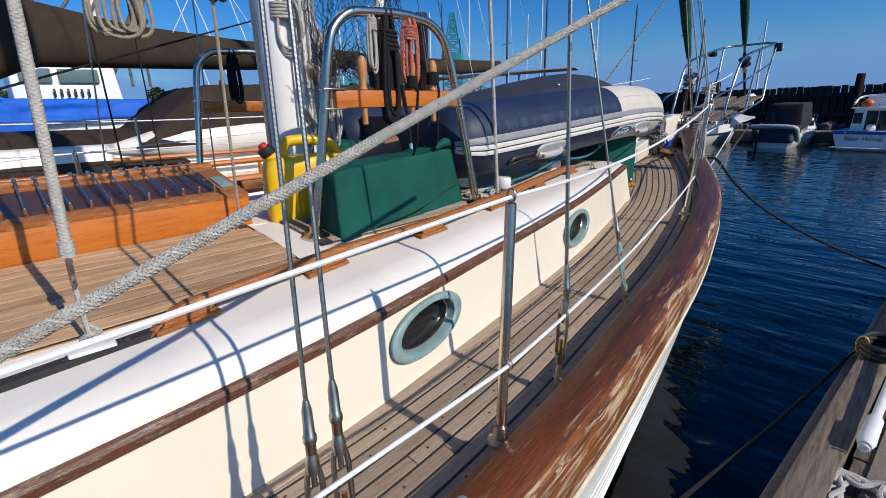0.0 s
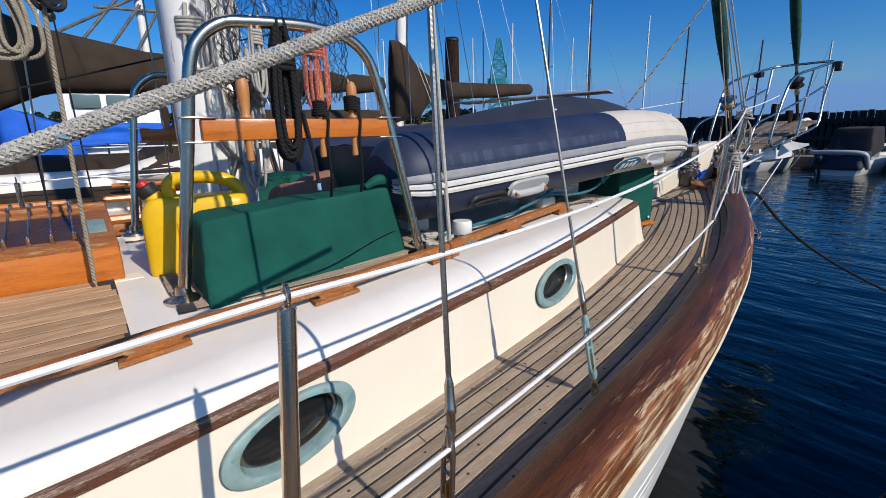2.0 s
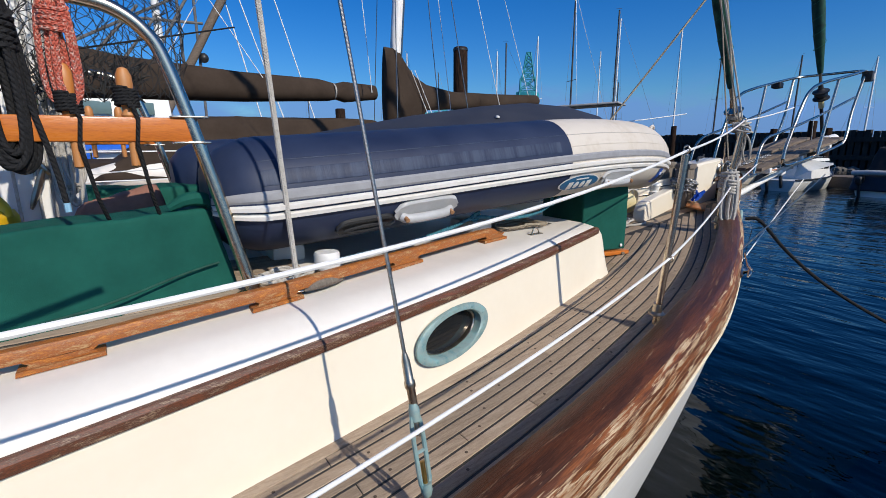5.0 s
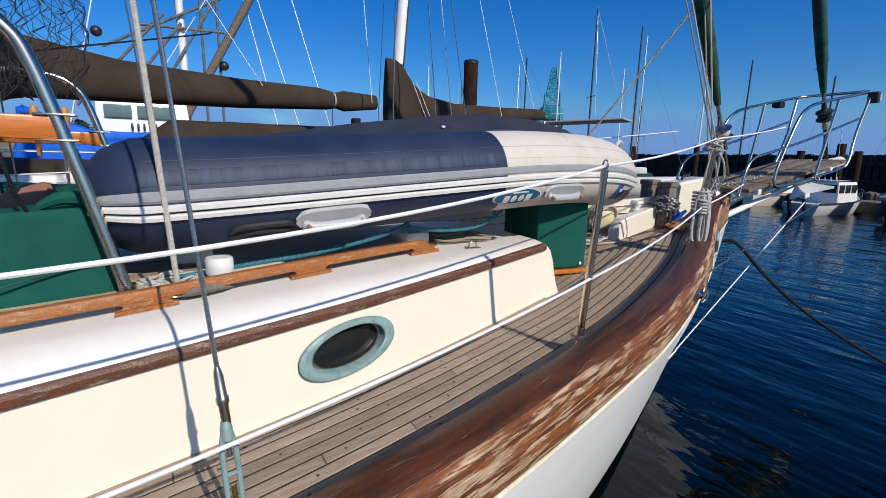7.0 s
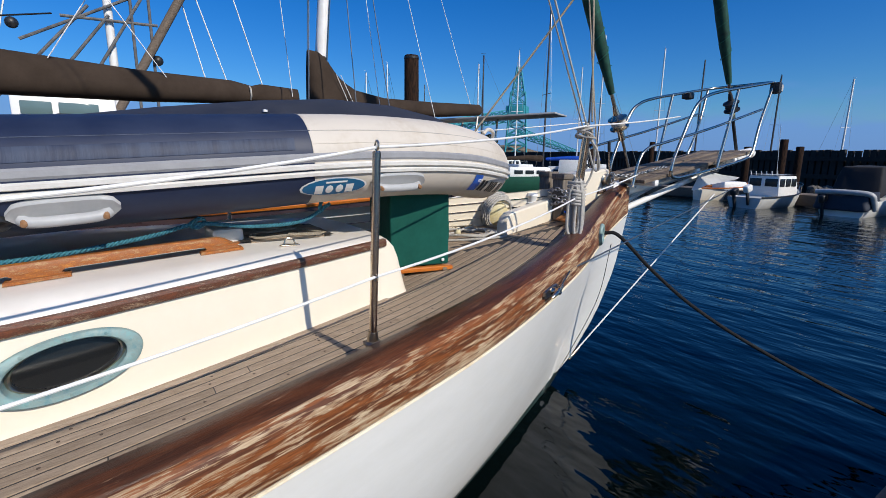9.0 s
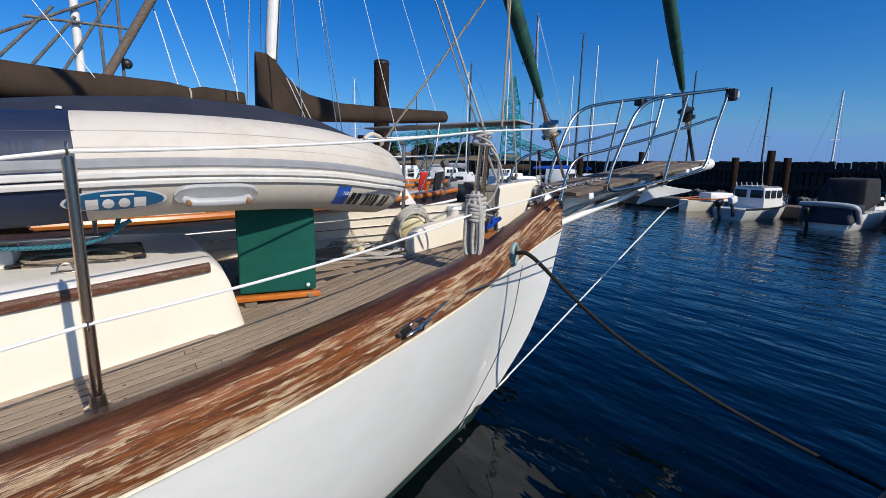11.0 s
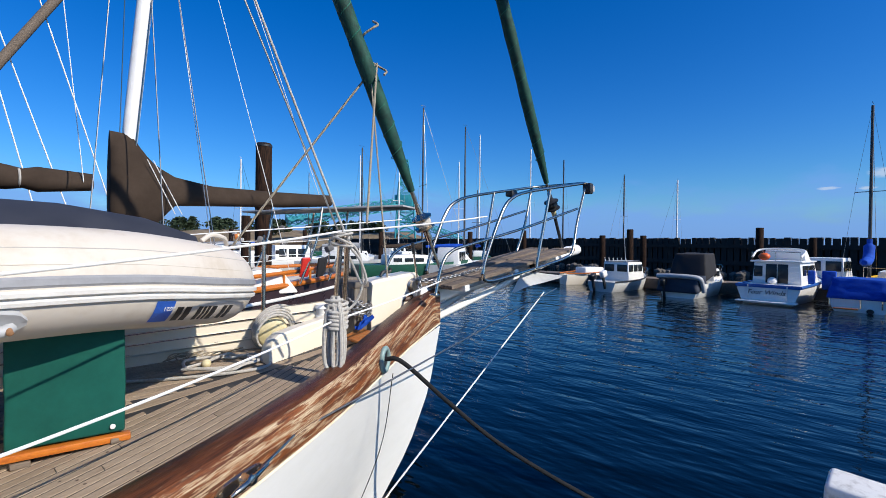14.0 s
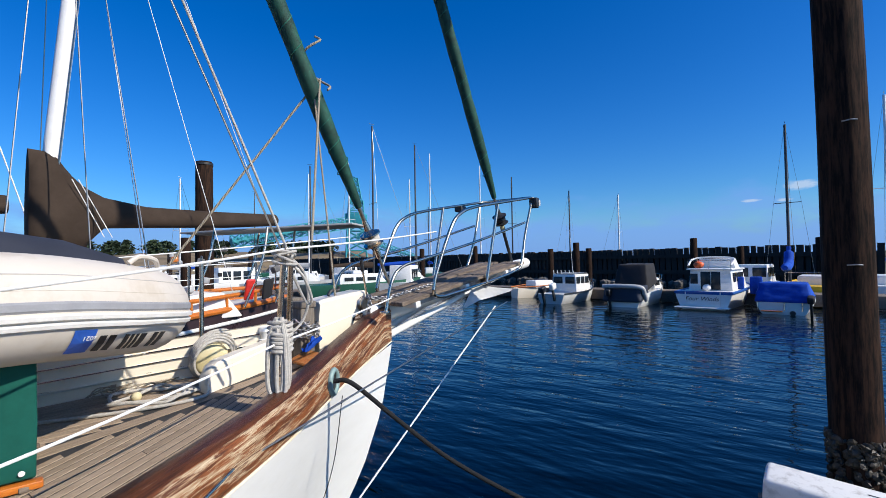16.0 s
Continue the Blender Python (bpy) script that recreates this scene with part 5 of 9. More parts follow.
lf = thing("lifeline", "white lifeline along the far side deck", "lifeline", "lifelines", at=pl[1])
for a, b in zip(pl, pl[1:]):
    hold(lf, part("wire", tube(B(), sag(a, b, 0.006), 0.005, 8), LIFELINE))
for y in (0.4, 3.4, 5.4):
    x = 2 * CX - rail_in(y)
    stanchion((x, y, deck_z(y) + 0.1), (x, y, deck_z(y) + 0.76), 0.5)

# ---- shrouds with turnbuckles ----


def shroud(base, joint, top, open_body=False, wire=0.0052, label="stainless shroud with a turnbuckle at the deck"):
    """Chainplate at base, turnbuckle up to joint, wire on to top."""
    s = thing("shroud", label, "rigging wire", "shrouds", at=base)
    b, j, t = Vector(base), Vector(joint), Vector(top)
    d = (j - b)
    L = d.length
    hold(s, part("wire", tube(B(), [tuple(j), tuple(t)], wire, 8), WIRE))
    m = along(j, t)
    hold(s, part("swage", lathe(B(), [(0.0105, -0.075), (0.011, -0.03), (0.014, -0.025), (0.014, -0.012), (0.0115, -0.008), (0.0105, 0.04), (0.006, 0.06)], m, 14), STEEL_DULL))
    mb = along(b, j)
    mt = BRONZE if open_body else STEEL_DULL
    za, zb = L * 0.24, L * 0.74
    for o in (-0.015, 0.015):
        bm = B()
        tube(bm, curve([mb @ Vector(p) for p in ((o * 0.25, 0, za - 0.012), (o * 0.8, 0, za + 0.010), (o, 0, za + 0.03), (o, 0, zb - 0.04), (o * 0.7, 0, zb - 0.008), (o * 0.25, 0, zb + 0.018))], 20), 0.0062, 8)
        hold(s, part("body_bar", bm, mt))
    for z0, z1, r0, r1 in ((za - 0.022, za + 0.012, 0.010, 0.015), (zb + 0.030, zb - 0.014, 0.010, 0.014)):
        hold(s, part("body_end", lathe(B(), [(r0, z0), (r1, z0 + (z1 - z0) * 0.4), (r1, z1)], mb, 12), mt))
    hold(s, part("body_bridge", tube(B(), [mb @ Vector((-0.015, 0, (za + zb) / 2)), mb @ Vector((0.015, 0, (za + zb) / 2))], 0.005, 6), mt))
    hold(s, part("screw", tube(B(), [mb @ Vector((0, 0, 0.03)), mb @ Vector((0, 0, L * 0.42))], 0.0062, 10), BRASS))
    hold(s, part("screw", tube(B(), [mb @ Vector((0, 0, L * 0.60)), mb @ Vector((0, 0, L - 0.03))], 0.0062, 10), STEEL_DULL))
    bm = B()
    for o in (-0.011, 0.011):
        tube(bm, [mb @ Vector((0, o, -0.005)), mb @ Vector((0, o, L * 0.10)), mb @ Vector((0, o * 0.4, L * 0.15))], 0.006, 8)
    hold(s, part("fork", bm, STEEL_DULL))
    bm = B()
    box(bm, (0.008, 0.035, 0.10), Matrix.Translation(b + Vector((0, 0, -0.03))), 0.002)
    hold(s, part("chainplate", bm, STEEL_DULL))
    hold(s, part("pin", tube(B(), [b + Vector((0.018, 0, 0.006)), b - Vector((0.018, 0, -0.006))], 0.006, 8), STEEL_DULL))
    return s


def up_line(p, d, z):
    p, d = np.array(p), np.array(d)
    return tuple(p + d * ((z - p[2]) / d[2]))


L1 = ((-0.75, 0.333, 1.518), (-0.130, 0.074, 0.774))
L2 = ((-0.745, 0.391, 1.529), (-0.135, 0.070, 0.770))
L3 = ((-0.755, 1.245, 1.971), (-0.045, 0.004, 0.999))
L4 = ((-1.035, 1.985, 2.016), (-0.182, -0.066, 0.980))
shroud(up_line(*L1, 1.21), up_line(*L1, 1.50), up_line(*L1, 8))
shroud(up_line(*L2, 1.21), up_line(*L2, 1.52), up_line(*L2, 8))
shroud((-0.735, 1.222, 1.205), up_line(*L3, 1.55), up_line(*L3, 12), wire=0.0062)
shroud((-0.872, 2.029, 1.18), up_line(*L4, 1.545), up_line(*L4, 6), True, label="shroud with an open green bronze turnbuckle")

# ---- running lines near the camera side ----
big = thing("mooring_sheet", "thick braided white sheet rope stretched over the side", "rope", at=(-0.81, 0.0, 1.8))
p0, dd = np.array((-0.671, 0.60, 2.093)), np.array((0.0716, 0.9258, 0.3713))
a, b = p0 - dd * 2.4, p0 + dd * 1.05
n = 260
ln = [a + (b - a) * i / n for i in range(n + 1)]
hold(big, part("core", tube(B(), [a, b], 0.0082, 12), ROPE_W))
up_v = np.cross(dd, (1, 0, 0))
up_v = up_v / np.linalg.norm(up_v)
sd_v = np.cross(dd / np.linalg.norm(dd), up_v)
for k in range(14):
    hand = 1 if k % 2 else -1
    ph = 2 * math.pi * (k // 2) / 7 + (0.4 if hand > 0 else 0)
    pts = []
    for i in range(3 * n + 1):
        f = i / (3 * n)
        q = hand * f * 5.05 * 2 * math.pi / 0.075 + ph
        rr = 0.0084 + 0.0006 * math.sin(7 * q + k)
        pts.append(a + (b - a) * f + (up_v * math.cos(q) + sd_v * math.sin(q)) * rr)
    hold(big, part("strand", tube(B(), pts, 0.0021, 5), ROPE_W if k != 3 else ROPE_FLECK))

hl = thing("sheet_tackle", "weathered rope and shackle leading down to the sheet car", "rope", at=(-1.37, 0.08, 1.56))
hold(hl, part("fall", tube(B(), curve([(-1.40, 0.115, 2.62), (-1.40, 0.10, 2.2), (-1.40, 0.082, 1.80)], 30), 0.0125, 10), ROPE_W))
hold(hl, part("eye_splice", tube(B(), [(-1.40, 0.082, 1.82), (-1.40, 0.08, 1.78)], 0.017, 12), ROPE_W))
for o in (-0.02, 0.02):
    hold(hl, part("shackle", tube(B(), curve([(-1.40 + o, 0.079, 1.775), (-1.40 + o * 1.2, 0.078, 1.745), (-1.40 + o * 0.6, 0.077, 1.715)], 12), 0.0055, 8), STEEL_DULL))
for y, z in ((0.079, 1.775), (0.077, 1.715)):
    hold(hl, part("shackle_pin", rod(B(), (-1.43, y, z), (-1.37, y, z), 0.006), STEEL_DULL))
for o in (-0.005, 0.006):
    hold(hl, part("lashing", tube(B(), curve([(-1.40 + o, 0.077, 1.71), (-1.385 + o, 0.077, 1.63), (-1.365 + o, 0.078, 1.575)], 14), 0.0055, 8), ROPE_W))
hold(hl, part("knot", tube(B(), curve([(-1.37, 0.06, 1.575), (-1.35, 0.08, 1.59), (-1.375, 0.10, 1.58), (-1.385, 0.08, 1.60), (-1.36, 0.07, 1.565)], 30, True), 0.0065, 8, True), ROPE_W))
for nm, a, b, r, m in (("topping_line", (-1.90, 0.71, 2.9), (-1.93, 0.68, 1.66), 0.0065, ROPE_TAN), ("halyard_line", up_line((-1.618, 1.987, 1.363), (0.016, 0.054, -0.998), 6), (-1.622, 1.97, 1.62), 0.0095, ROPE_W),
                       ("dark_stay_line", (-2.7, -0.75, 1.95), (-4.4, 2.45, 3.05), 0.006, ROPE_K), ("thin_line", (-1.50, -0.1, 1.75), (-1.62, -0.12, 2.7), 0.004, ROPE_W), ("thin_line", (-3.3, 0.55, 1.7), (-3.35, 0.53, 4.0), 0.005, ROPE_K), ("thin_line", (-3.3, 0.75, 1.7), (-3.3, 0.73, 4.0), 0.004, ROPE_K)):
    t = thing(nm, {"topping_line": "slim tan line led up from the cabin top", "halyard_line": "grey braided halyard made fast by the deck vent", "dark_stay_line": "dark stay line crossing over the deck", "thin_line": "thin weathered rigging line"}[nm], "rope", at=b)
    hold(t, part("line", tube(B(), [a, b], r, 8), m))
# bronze chock let into the cap rail and a hanging block
bc = thing("rail_chock", "small green bronze chock on the cap rail", "fitting", at=(-0.60, 0.52, deck_z(0.52) + 0.11))
bm = B()
tube(bm, curve([(-0.585, 0.44, 1.225), (-0.58, 0.48, 1.245), (-0.58, 0.54, 1.25), (-0.585, 0.60, 1.23)], 14), 0.022, 12)
hold(bc, part("body", bm, BRONZE))
bm = B()
lathe(bm, [(0.008, 0), (0.007, 0.004)], Matrix.Translation((-0.58, 0.52, 1.272)), 10)
hold(bc, part("screw", bm, BRASS))
bk_ = thing("pulley_block", "black single sheave block hanging on a line", "block", at=(-1.905, 0.715, 2.53))
for o in (-0.018, 0.018):
    bm = B()
    tube(bm, [np.array((-1.905 + o * 0.75 - 0.66 * 0.034 * math.cos(q), 0.715 + o * 0.66 + 0.75 * 0.034 * math.cos(q), 2.53 + 0.036 * math.sin(q))) for q in (2 * math.pi * i / 18 for i in range(18))], 0.008, 8, True)
    hold(bk_, part("cheek", bm, BLACKP))
bm = B()
tube(bm, [(-1.905 - 0.014, 0.715 - 0.012, 2.53), (-1.905 + 0.014, 0.715 + 0.012, 2.53)], 0.024, 14)
hold(bk_, part("sheave", bm, BLACKP))
# port shrouds
for y, t_ in ((0.5, 1.0), (1.2, 1.2), (2.0, 1.14)):
    shroud((-3.85, y, 1.18), (-3.80, y + 0.01 * t_, 1.5), (-2.6, 1.15, 11.5))


# ---- foredeck ----
gl = thing("foredeck_locker", "green canvas covered locker on wooden bearers", "locker", at=(-2.2, 4.2, 1.36))
ga, gb_ = Vector((-2.005, 3.985, 0)), Vector((-1.925, 4.355, 0))
gd = (gb_ - ga)
gn = Vector((-gd.y, gd.x, 0)).normalized() * 0.46
c4 = [ga, gb_, gb_ + gn, ga + gn]
hold(gl, soft_cover("canvas", "", [(p.x, p.y, 1.375) for p in c4], [(p.x, p.y, 1.83) for p in c4], GREEN, 0.05, 12, 0.005))
for f in (0.0, 1.0):
    q0, q1 = (ga, gb_) if f == 0 else (ga + gn, gb_ + gn)
    bm = B()
    mm = Matrix.Translation((q0 + q1) / 2 + Vector((0, 0, 1.355))) @ pose(0, 0, 0, 0, 0, math.degrees(math.atan2(gd.y, gd.x)))
    box(bm, (gd.length + 0.04, 0.05, 0.028), mm, 0.006)
    hold(gl, part("bearer", bm, VARNISH if f == 0 else WOODGREY))
bm = B()
lathe(bm, [(0.011, 0), (0.010, 0.004), (0.004, 0.006)], Matrix.Translation(ga.lerp(gb_, 0.90) + Vector((0.006, -0.006, 1.405))) @ pose(0, 0, 0, 0, 90, -12), 10)
hold(gl, part("snap", bm, WHITEP))
for y, x in ((4.03, -2.02), (4.33, -1.955)):
    bm = B()
    box(bm, (0.10, 0.06, 0.022), Matrix.Translation((x, y, deck_z(y) + 0.012)), 0.004)
    hold(gl, part("foot", bm, WOODGREY))

# white pedestal block with rounded aft end
wb = thing("deck_chock", "cream painted anchor chock block on the foredeck", "chock", at=(-2.44, 5.5, 1.43))
bm = B()
rows = []
for y, h in ((5.22, 0.02), (5.225, 0.09), (5.25, 0.14), (5.30, 0.165), (5.45, 0.175), (5.75, 0.185), (5.98, 0.19)):
    x = -2.385 - 0.14 * (y - 5.22)
    z = deck_z(y)
    rows.append([(x - 0.05, y, z - 0.01), (x - 0.05, y, z + h - 0.012), (x - 0.04, y, z + h), (x + 0.04, y, z + h), (x + 0.05, y, z + h - 0.012), (x + 0.05, y, z - 0.01)])
grid(bm, rows, True, True)
hold(wb, part("block", bm, GEL_CREAM))

# samson posts with chain
for x, y, w in ((-2.38, 5.93, 0.12), (-2.62, 6.02, 0.12)):
    sp = thing("samson_post", "weathered grey wooden samson post", "post", "samson posts", at=(x, y, deck_z(y)))
    bm = B()
    box(bm, (w, w, 0.36), Matrix.Translation((x, y, deck_z(y) + 0.18)), 0.008)
    hold(sp, part("post", bm, WOODGREY_DARK))
    bm = B()
    box(bm, (w + 0.02, w + 0.02, 0.05), Matrix.Translation((x, y, deck_z(y) + 0.385)), 0.012)
    hold(sp, part("cap", bm, WOODGREY_DARK))


def chain(name, label, pts, link=0.042, r=0.0055):
    c = thing(name, label, "chain", at=tuple(pts[0]))
    pp = curve(pts, 400)
    seglen = np.r_[0, np.cumsum(np.linalg.norm(np.diff(pp, axis=0), axis=1))]
    nlink = int(seglen[-1] / (link * 0.72))
    base = B()
    w = link * 0.36
    tube(base, [(0, -0.0 + w * math.copysign(abs(math.cos(q)) ** 0.9, math.cos(q)), link / 2 * math.sin(q)) for q in (2 * math.pi * i / 12 for i in range(12))], r, 6, True)
    me = bpy.data.meshes.new("link")
    base.to_mesh(me)
    base.free()
    me.materials.append(GALV)
    me.polygons.foreach_set("use_smooth", [True] * len(me.polygons))
    for i in range(nlink):
        s = (i + 0.5) * link * 0.72
        p = Vector([np.interp(s, seglen, pp[:, k]) for k in range(3)])
        q = Vector([np.interp(s + 0.005, seglen, pp[:, k]) for k in range(3)])
        o = new("link", me)
        o.parent = c
        o.matrix_parent_inverse = Matrix.Translation(c.location).inverted()
        o.matrix_basis = along(p, q) @ pose(0, 0, 0, 0, 0, 90 * (i % 2) + 20 * math.sin(i * 1.7))
    return c


px, py = -2.38, 5.93
pz = deck_z(py)
turns = []
for i in range(34):
    q = 2 * math.pi * i / 11
    turns.append((px + 0.105 * math.cos(q), py + 0.105 * math.sin(q), pz + 0.12 + 0.16 * i / 34 + 0.015 * math.sin(i * 2.1)))
chain("anchor_chain", "galvanised chain wound round the samson post", turns)
chain("anchor_chain", "galvanised anchor chain running over the bow roller", [(-2.26, 6.46, 1.90), (-2.22, 6.56, 1.875), (-2.20, 6.7, 1.885), (-2.2, 6.95, 1.915), (-2.2, 7.3, 1.965)])
chain("anchor_chain", "galvanised chain dropping from the windlass", [(-2.24, 6.46, 1.88), (-2.225, 6.45, 1.80), (-2.24, 6.42, 1.70), (-2.23, 6.40, 1.60)])

# windlass: white housing, gypsy, lever
wl = thing("windlass", "white anchor windlass housing with steel gypsy", "windlass", at=(-2.42, 6.25, 1.52))
bm = B()
rows = []
for y, z0, z1 in ((6.03, 1.50, 1.80), (6.04, 1.50, 1.885), (6.07, 1.50, 1.90), (6.30, 1.50, 1.925), (6.50, 1.52, 1.945), (6.54, 1.53, 1.93), (6.56, 1.54, 1.86), (6.57, 1.56, 1.70)):
    rows.append([(-2.52, y, z0), (-2.52, y, z1 - 0.02), (-2.50, y, z1), (-2.34, y, z1), (-2.32, y, z1 - 0.02), (-2.32, y, z0)])
grid(bm, rows, True, True)
hold(wl, part("housing", bm, GEL_CREAM))
bm = B()
lathe(bm, [(0.055, 0), (0.06, 0.006), (0.045, 0.02), (0.045, 0.035), (0.06, 0.05), (0.055, 0.056)], Matrix.Translation((-2.32, 6.46, 1.84)) @ pose(0, 0, 0, 0, 90), 20)
hold(wl, part("gypsy", bm, STEEL_DULL))
bm = B()
tube(bm, [(-2.30, 6.50, 1.88), (-2.285, 6.44, 2.10)], 0.0085, 10)
hold(wl, part("lever", bm, STEEL))
bm = B()
tube(bm, [(-2.285, 6.44, 2.10), (-2.28, 6.42, 2.19)], 0.014, 10)
hold(wl, part("lever_grip", bm, BLACKP))
bm = B()
tube(bm, curve([(-2.42, 6.20, 1.92), (-2.42, 6.23, 1.955), (-2.42, 6.30, 1.955), (-2.42, 6.31, 1.985)], 14), 0.013, 8)
hold(wl, part("pawl", bm, BLACKP))
bm = B()
box(bm, (0.16, 0.26, 0.02), Matrix.Translation((-2.20, 5.84, deck_z(5.84) + 0.045)) @ pose(0, 0, 0, 4, 12, 25), 0.005)
wd_ = part("plank_offcut", bm, VARNISH_WORN)
tagged(wd_, "loose wooden board wedged beside the windlass", "board")
bm = B()
grid(bm, [[(-2.21 + 0.05 * v + 0.012 * math.sin(9 * u + 5 * v), 5.93 - 0.11 * u + 0.01 * math.sin(14 * v), 1.655 - 0.07 * u + 0.018 * math.sin(11 * u * v + 6 * v)) for v in np.linspace(-1, 1, 14) * 0.6] for u in np.linspace(0, 1, 12)])
tagged(part("blue_rag", bm, BLUE), "crumpled blue cloth beside the windlass", "cloth")

# deck vent post, fender, coils
vp = thing("cowl_post", "white fluted deck vent post", "vent", at=(-2.72, 5.90, 1.49))
bm = B()
lathe(bm, [(0.06, -0.01), (0.06, 0.02), (0.042, 0.05), (0.035, 0.13), (0.05, 0.15), (0.05, 0.165), (0.035, 0.17), (0.04, 0.20), (0.055, 0.225), (0.045, 0.25), (0.01, 0.255)], Matrix.Translation((-2.57, 5.76, deck_z(5.76))), 20)
hold(vp, part("body", bm, WHITEP))
fd = thing("fender", "yellowed round fender lying on the foredeck", "fender", at=(-2.70, 5.45, 1.43))
bm = B()
tube(bm, [(-2.62, 5.40, 1.545), (-2.63, 5.405, 1.545), (-2.66, 5.42, 1.545), (-2.74, 5.46, 1.545), (-2.78, 5.48, 1.545), (-2.79, 5.485, 1.545)], [0.085, 0.10, 0.108, 0.108, 0.10, 0.08], 22)
hold(fd, part("body", bm, FENDER))
cl = thing("rope_coil", "pale mooring rope coiled round a fender", "rope", at=(-2.60, 5.42, 1.43))
for k in range(5):
    rr = 0.125 + 0.012 * k
    cc = Vector((-2.60 - 0.035 * k, 5.40 + 0.022 * k, 1.56))
    pts = [cc + Vector((0.45 * rr * math.sin(q) * 0.5, rr * math.cos(q), rr * math.sin(q) * 0.98)) for q in (2 * math.pi * i / 30 for i in range(30))]
    hold(cl, part("turn", tube(B(), [tuple(p) for p in pts], 0.0095, 8, True), ROPE_W))
heap("rope_heap", "tangled mooring line lying on the teak foredeck", (-2.56, 5.06, deck_z(5.06)), 0.22, 0.26, 0.0095, ROPE_W, 1, 31, 0.03)
heap("rope_heap", "thin cord tangled with floats on the foredeck", (-2.86, 5.05, deck_z(5.05)), 0.12, 0.26, 0.004, ROPE_TAN, 2, 32, 0.04)
ml = thing("mooring_line", "pale mooring line trailing over the foredeck", "rope", at=(-2.4, 4.8, 1.4))
hold(ml, part("line", tube(B(), curve([(-2.75, 4.55, deck_z(4.55) + 0.012), (-2.55, 4.75, deck_z(4.75) + 0.012), (-2.36, 4.98, deck_z(4.98) + 0.012), (-2.28, 5.15, deck_z(5.15) + 0.012), (-2.36, 5.24, deck_z(5.2) + 0.012), (-2.5, 5.18, deck_z(5.18) + 0.02)], 50), 0.0095, 8), ROPE_W))
for x, y in ((-2.62, 4.96), (-3.02, 5.18)):
    bm = B()
    bmesh.ops.create_uvsphere(bm, u_segments=14, v_segments=8, radius=0.028, matrix=Matrix.Translation((x, y, deck_z(y) + 0.028)))
    tagged(part("cork_float", bm, FENDER), "small round cork float on deck", "float", "cork floats")
bb = thing("mooring_bitt", "bronze mooring bitt with a rope coil by the far bulwark", "bitt", at=(-3.06, 5.15, 1.40))
for dx in (-0.05, 0.05):
    bm = B()
    lathe(bm, [(0.028, 0), (0.024, 0.02), (0.022, 0.12), (0.03, 0.13), (0.028, 0.15), (0.01, 0.155)], Matrix.Translation((-3.06, 5.15 + dx, deck_z(5.15))), 14)
    hold(bb, part("post", bm, BRASS))
hank("rope_hank", "white line looped over the mooring bitt", (-3.02, 5.12, 1.62), 0.17, 0.10, 0.008, ROPE_W, 5, 33)
# coil lashed to the bow stanchion
hank("rope_hank", "thick pale mooring line hung on the bow stanchion", (-1.665, 5.235, 1.90), 0.42, 0.10, 0.0105, ROPE_W, 7, 41, face=(0.75, 0.6))
ht = thing("rope_turns", "round turns of pale line on the bow stanchion", "rope", at=(-1.69, 5.26, 1.75))
pts = []
for i in range(73):
    q = 2 * math.pi * i / 12
    pts.append((-1.69 + 0.055 * math.cos(q), 5.26 + 0.055 * math.sin(q), 1.73 + 0.15 * i / 72))
hold(ht, part("lashing", tube(B(), pts, 0.0105, 8), ROPE_W))
hk = thing("rope_turns", "white line knotted at the head of the bow stanchion", "rope", at=(-1.65, 5.26, 2.2))
rnd = random.Random(5)
pts = [(-1.65 + 0.05 * math.cos(i * 1.9) * (0.5 + rnd.random()), 5.26 + 0.06 * math.sin(i * 1.9), 2.20 + 0.035 * math.sin(i * 1.1)) for i in range(16)]
hold(hk, part("knot", tube(B(), curve(pts, 90), 0.007, 7), ROPE_W))
hold(hk, part("loop", tube(B(), curve([(-1.66, 5.27, 2.20), (-1.63, 5.36, 2.10), (-1.64, 5.42, 1.98), (-1.67, 5.41, 1.96), (-1.67, 5.34, 2.08), (-1.66, 5.27, 2.19)], 50), 0.0075, 8), ROPE_W))
ll = thing("rope_loop", "broad loop of stiff white hose by the bow rail", "rope", at=(-1.9, 5.7, 1.6))
hold(ll, part("loop", tube(B(), curve([(-1.66, 5.28, 2.22), (-1.68, 5.40, 2.12), (-1.72, 5.46, 1.96), (-1.76, 5.44, 1.84), (-1.78, 5.36, 1.78)], 40), 0.008, 8), ROPE_W))
# hawse pipe, fairlead, mooring and bob stays
hp = thing("hawse_fairlead", "green bronze hawse fairlead through the bulwark", "fairlead", at=(-1.60, 5.66, 1.5))
sl = (rail_out(5.71) - rail_out(5.61)) / 0.1
ring_p = [(rail_out(5.66) + 0.006 + sl * 0.048 * math.cos(q), 5.66 + 0.048 * math.cos(q), 1.472 + 0.068 * math.sin(q)) for q in (2 * math.pi * i / 24 for i in range(24))]
hold(hp, part("rim", tube(B(), ring_p, 0.017, 10, True), BRONZE))
# flat black disc painted in for the shade inside the uncut opening
bm = B()
bm.faces.new([bm.verts.new((a + 0.002, b, c)) for a, b, c in ring_p])
hold(hp, part("throat_shade", bm, BLACKP, smooth=False))
fl = thing("bulwark_fairlead", "stainless fairlead bolted on the bulwark", "fairlead", at=(-1.2, 4.56, 1.35))
sl = (rail_out(4.61) - rail_out(4.51)) / 0.1


def fx(y, z, o=0.0):
    return (rail_out(y) + o, y, z)


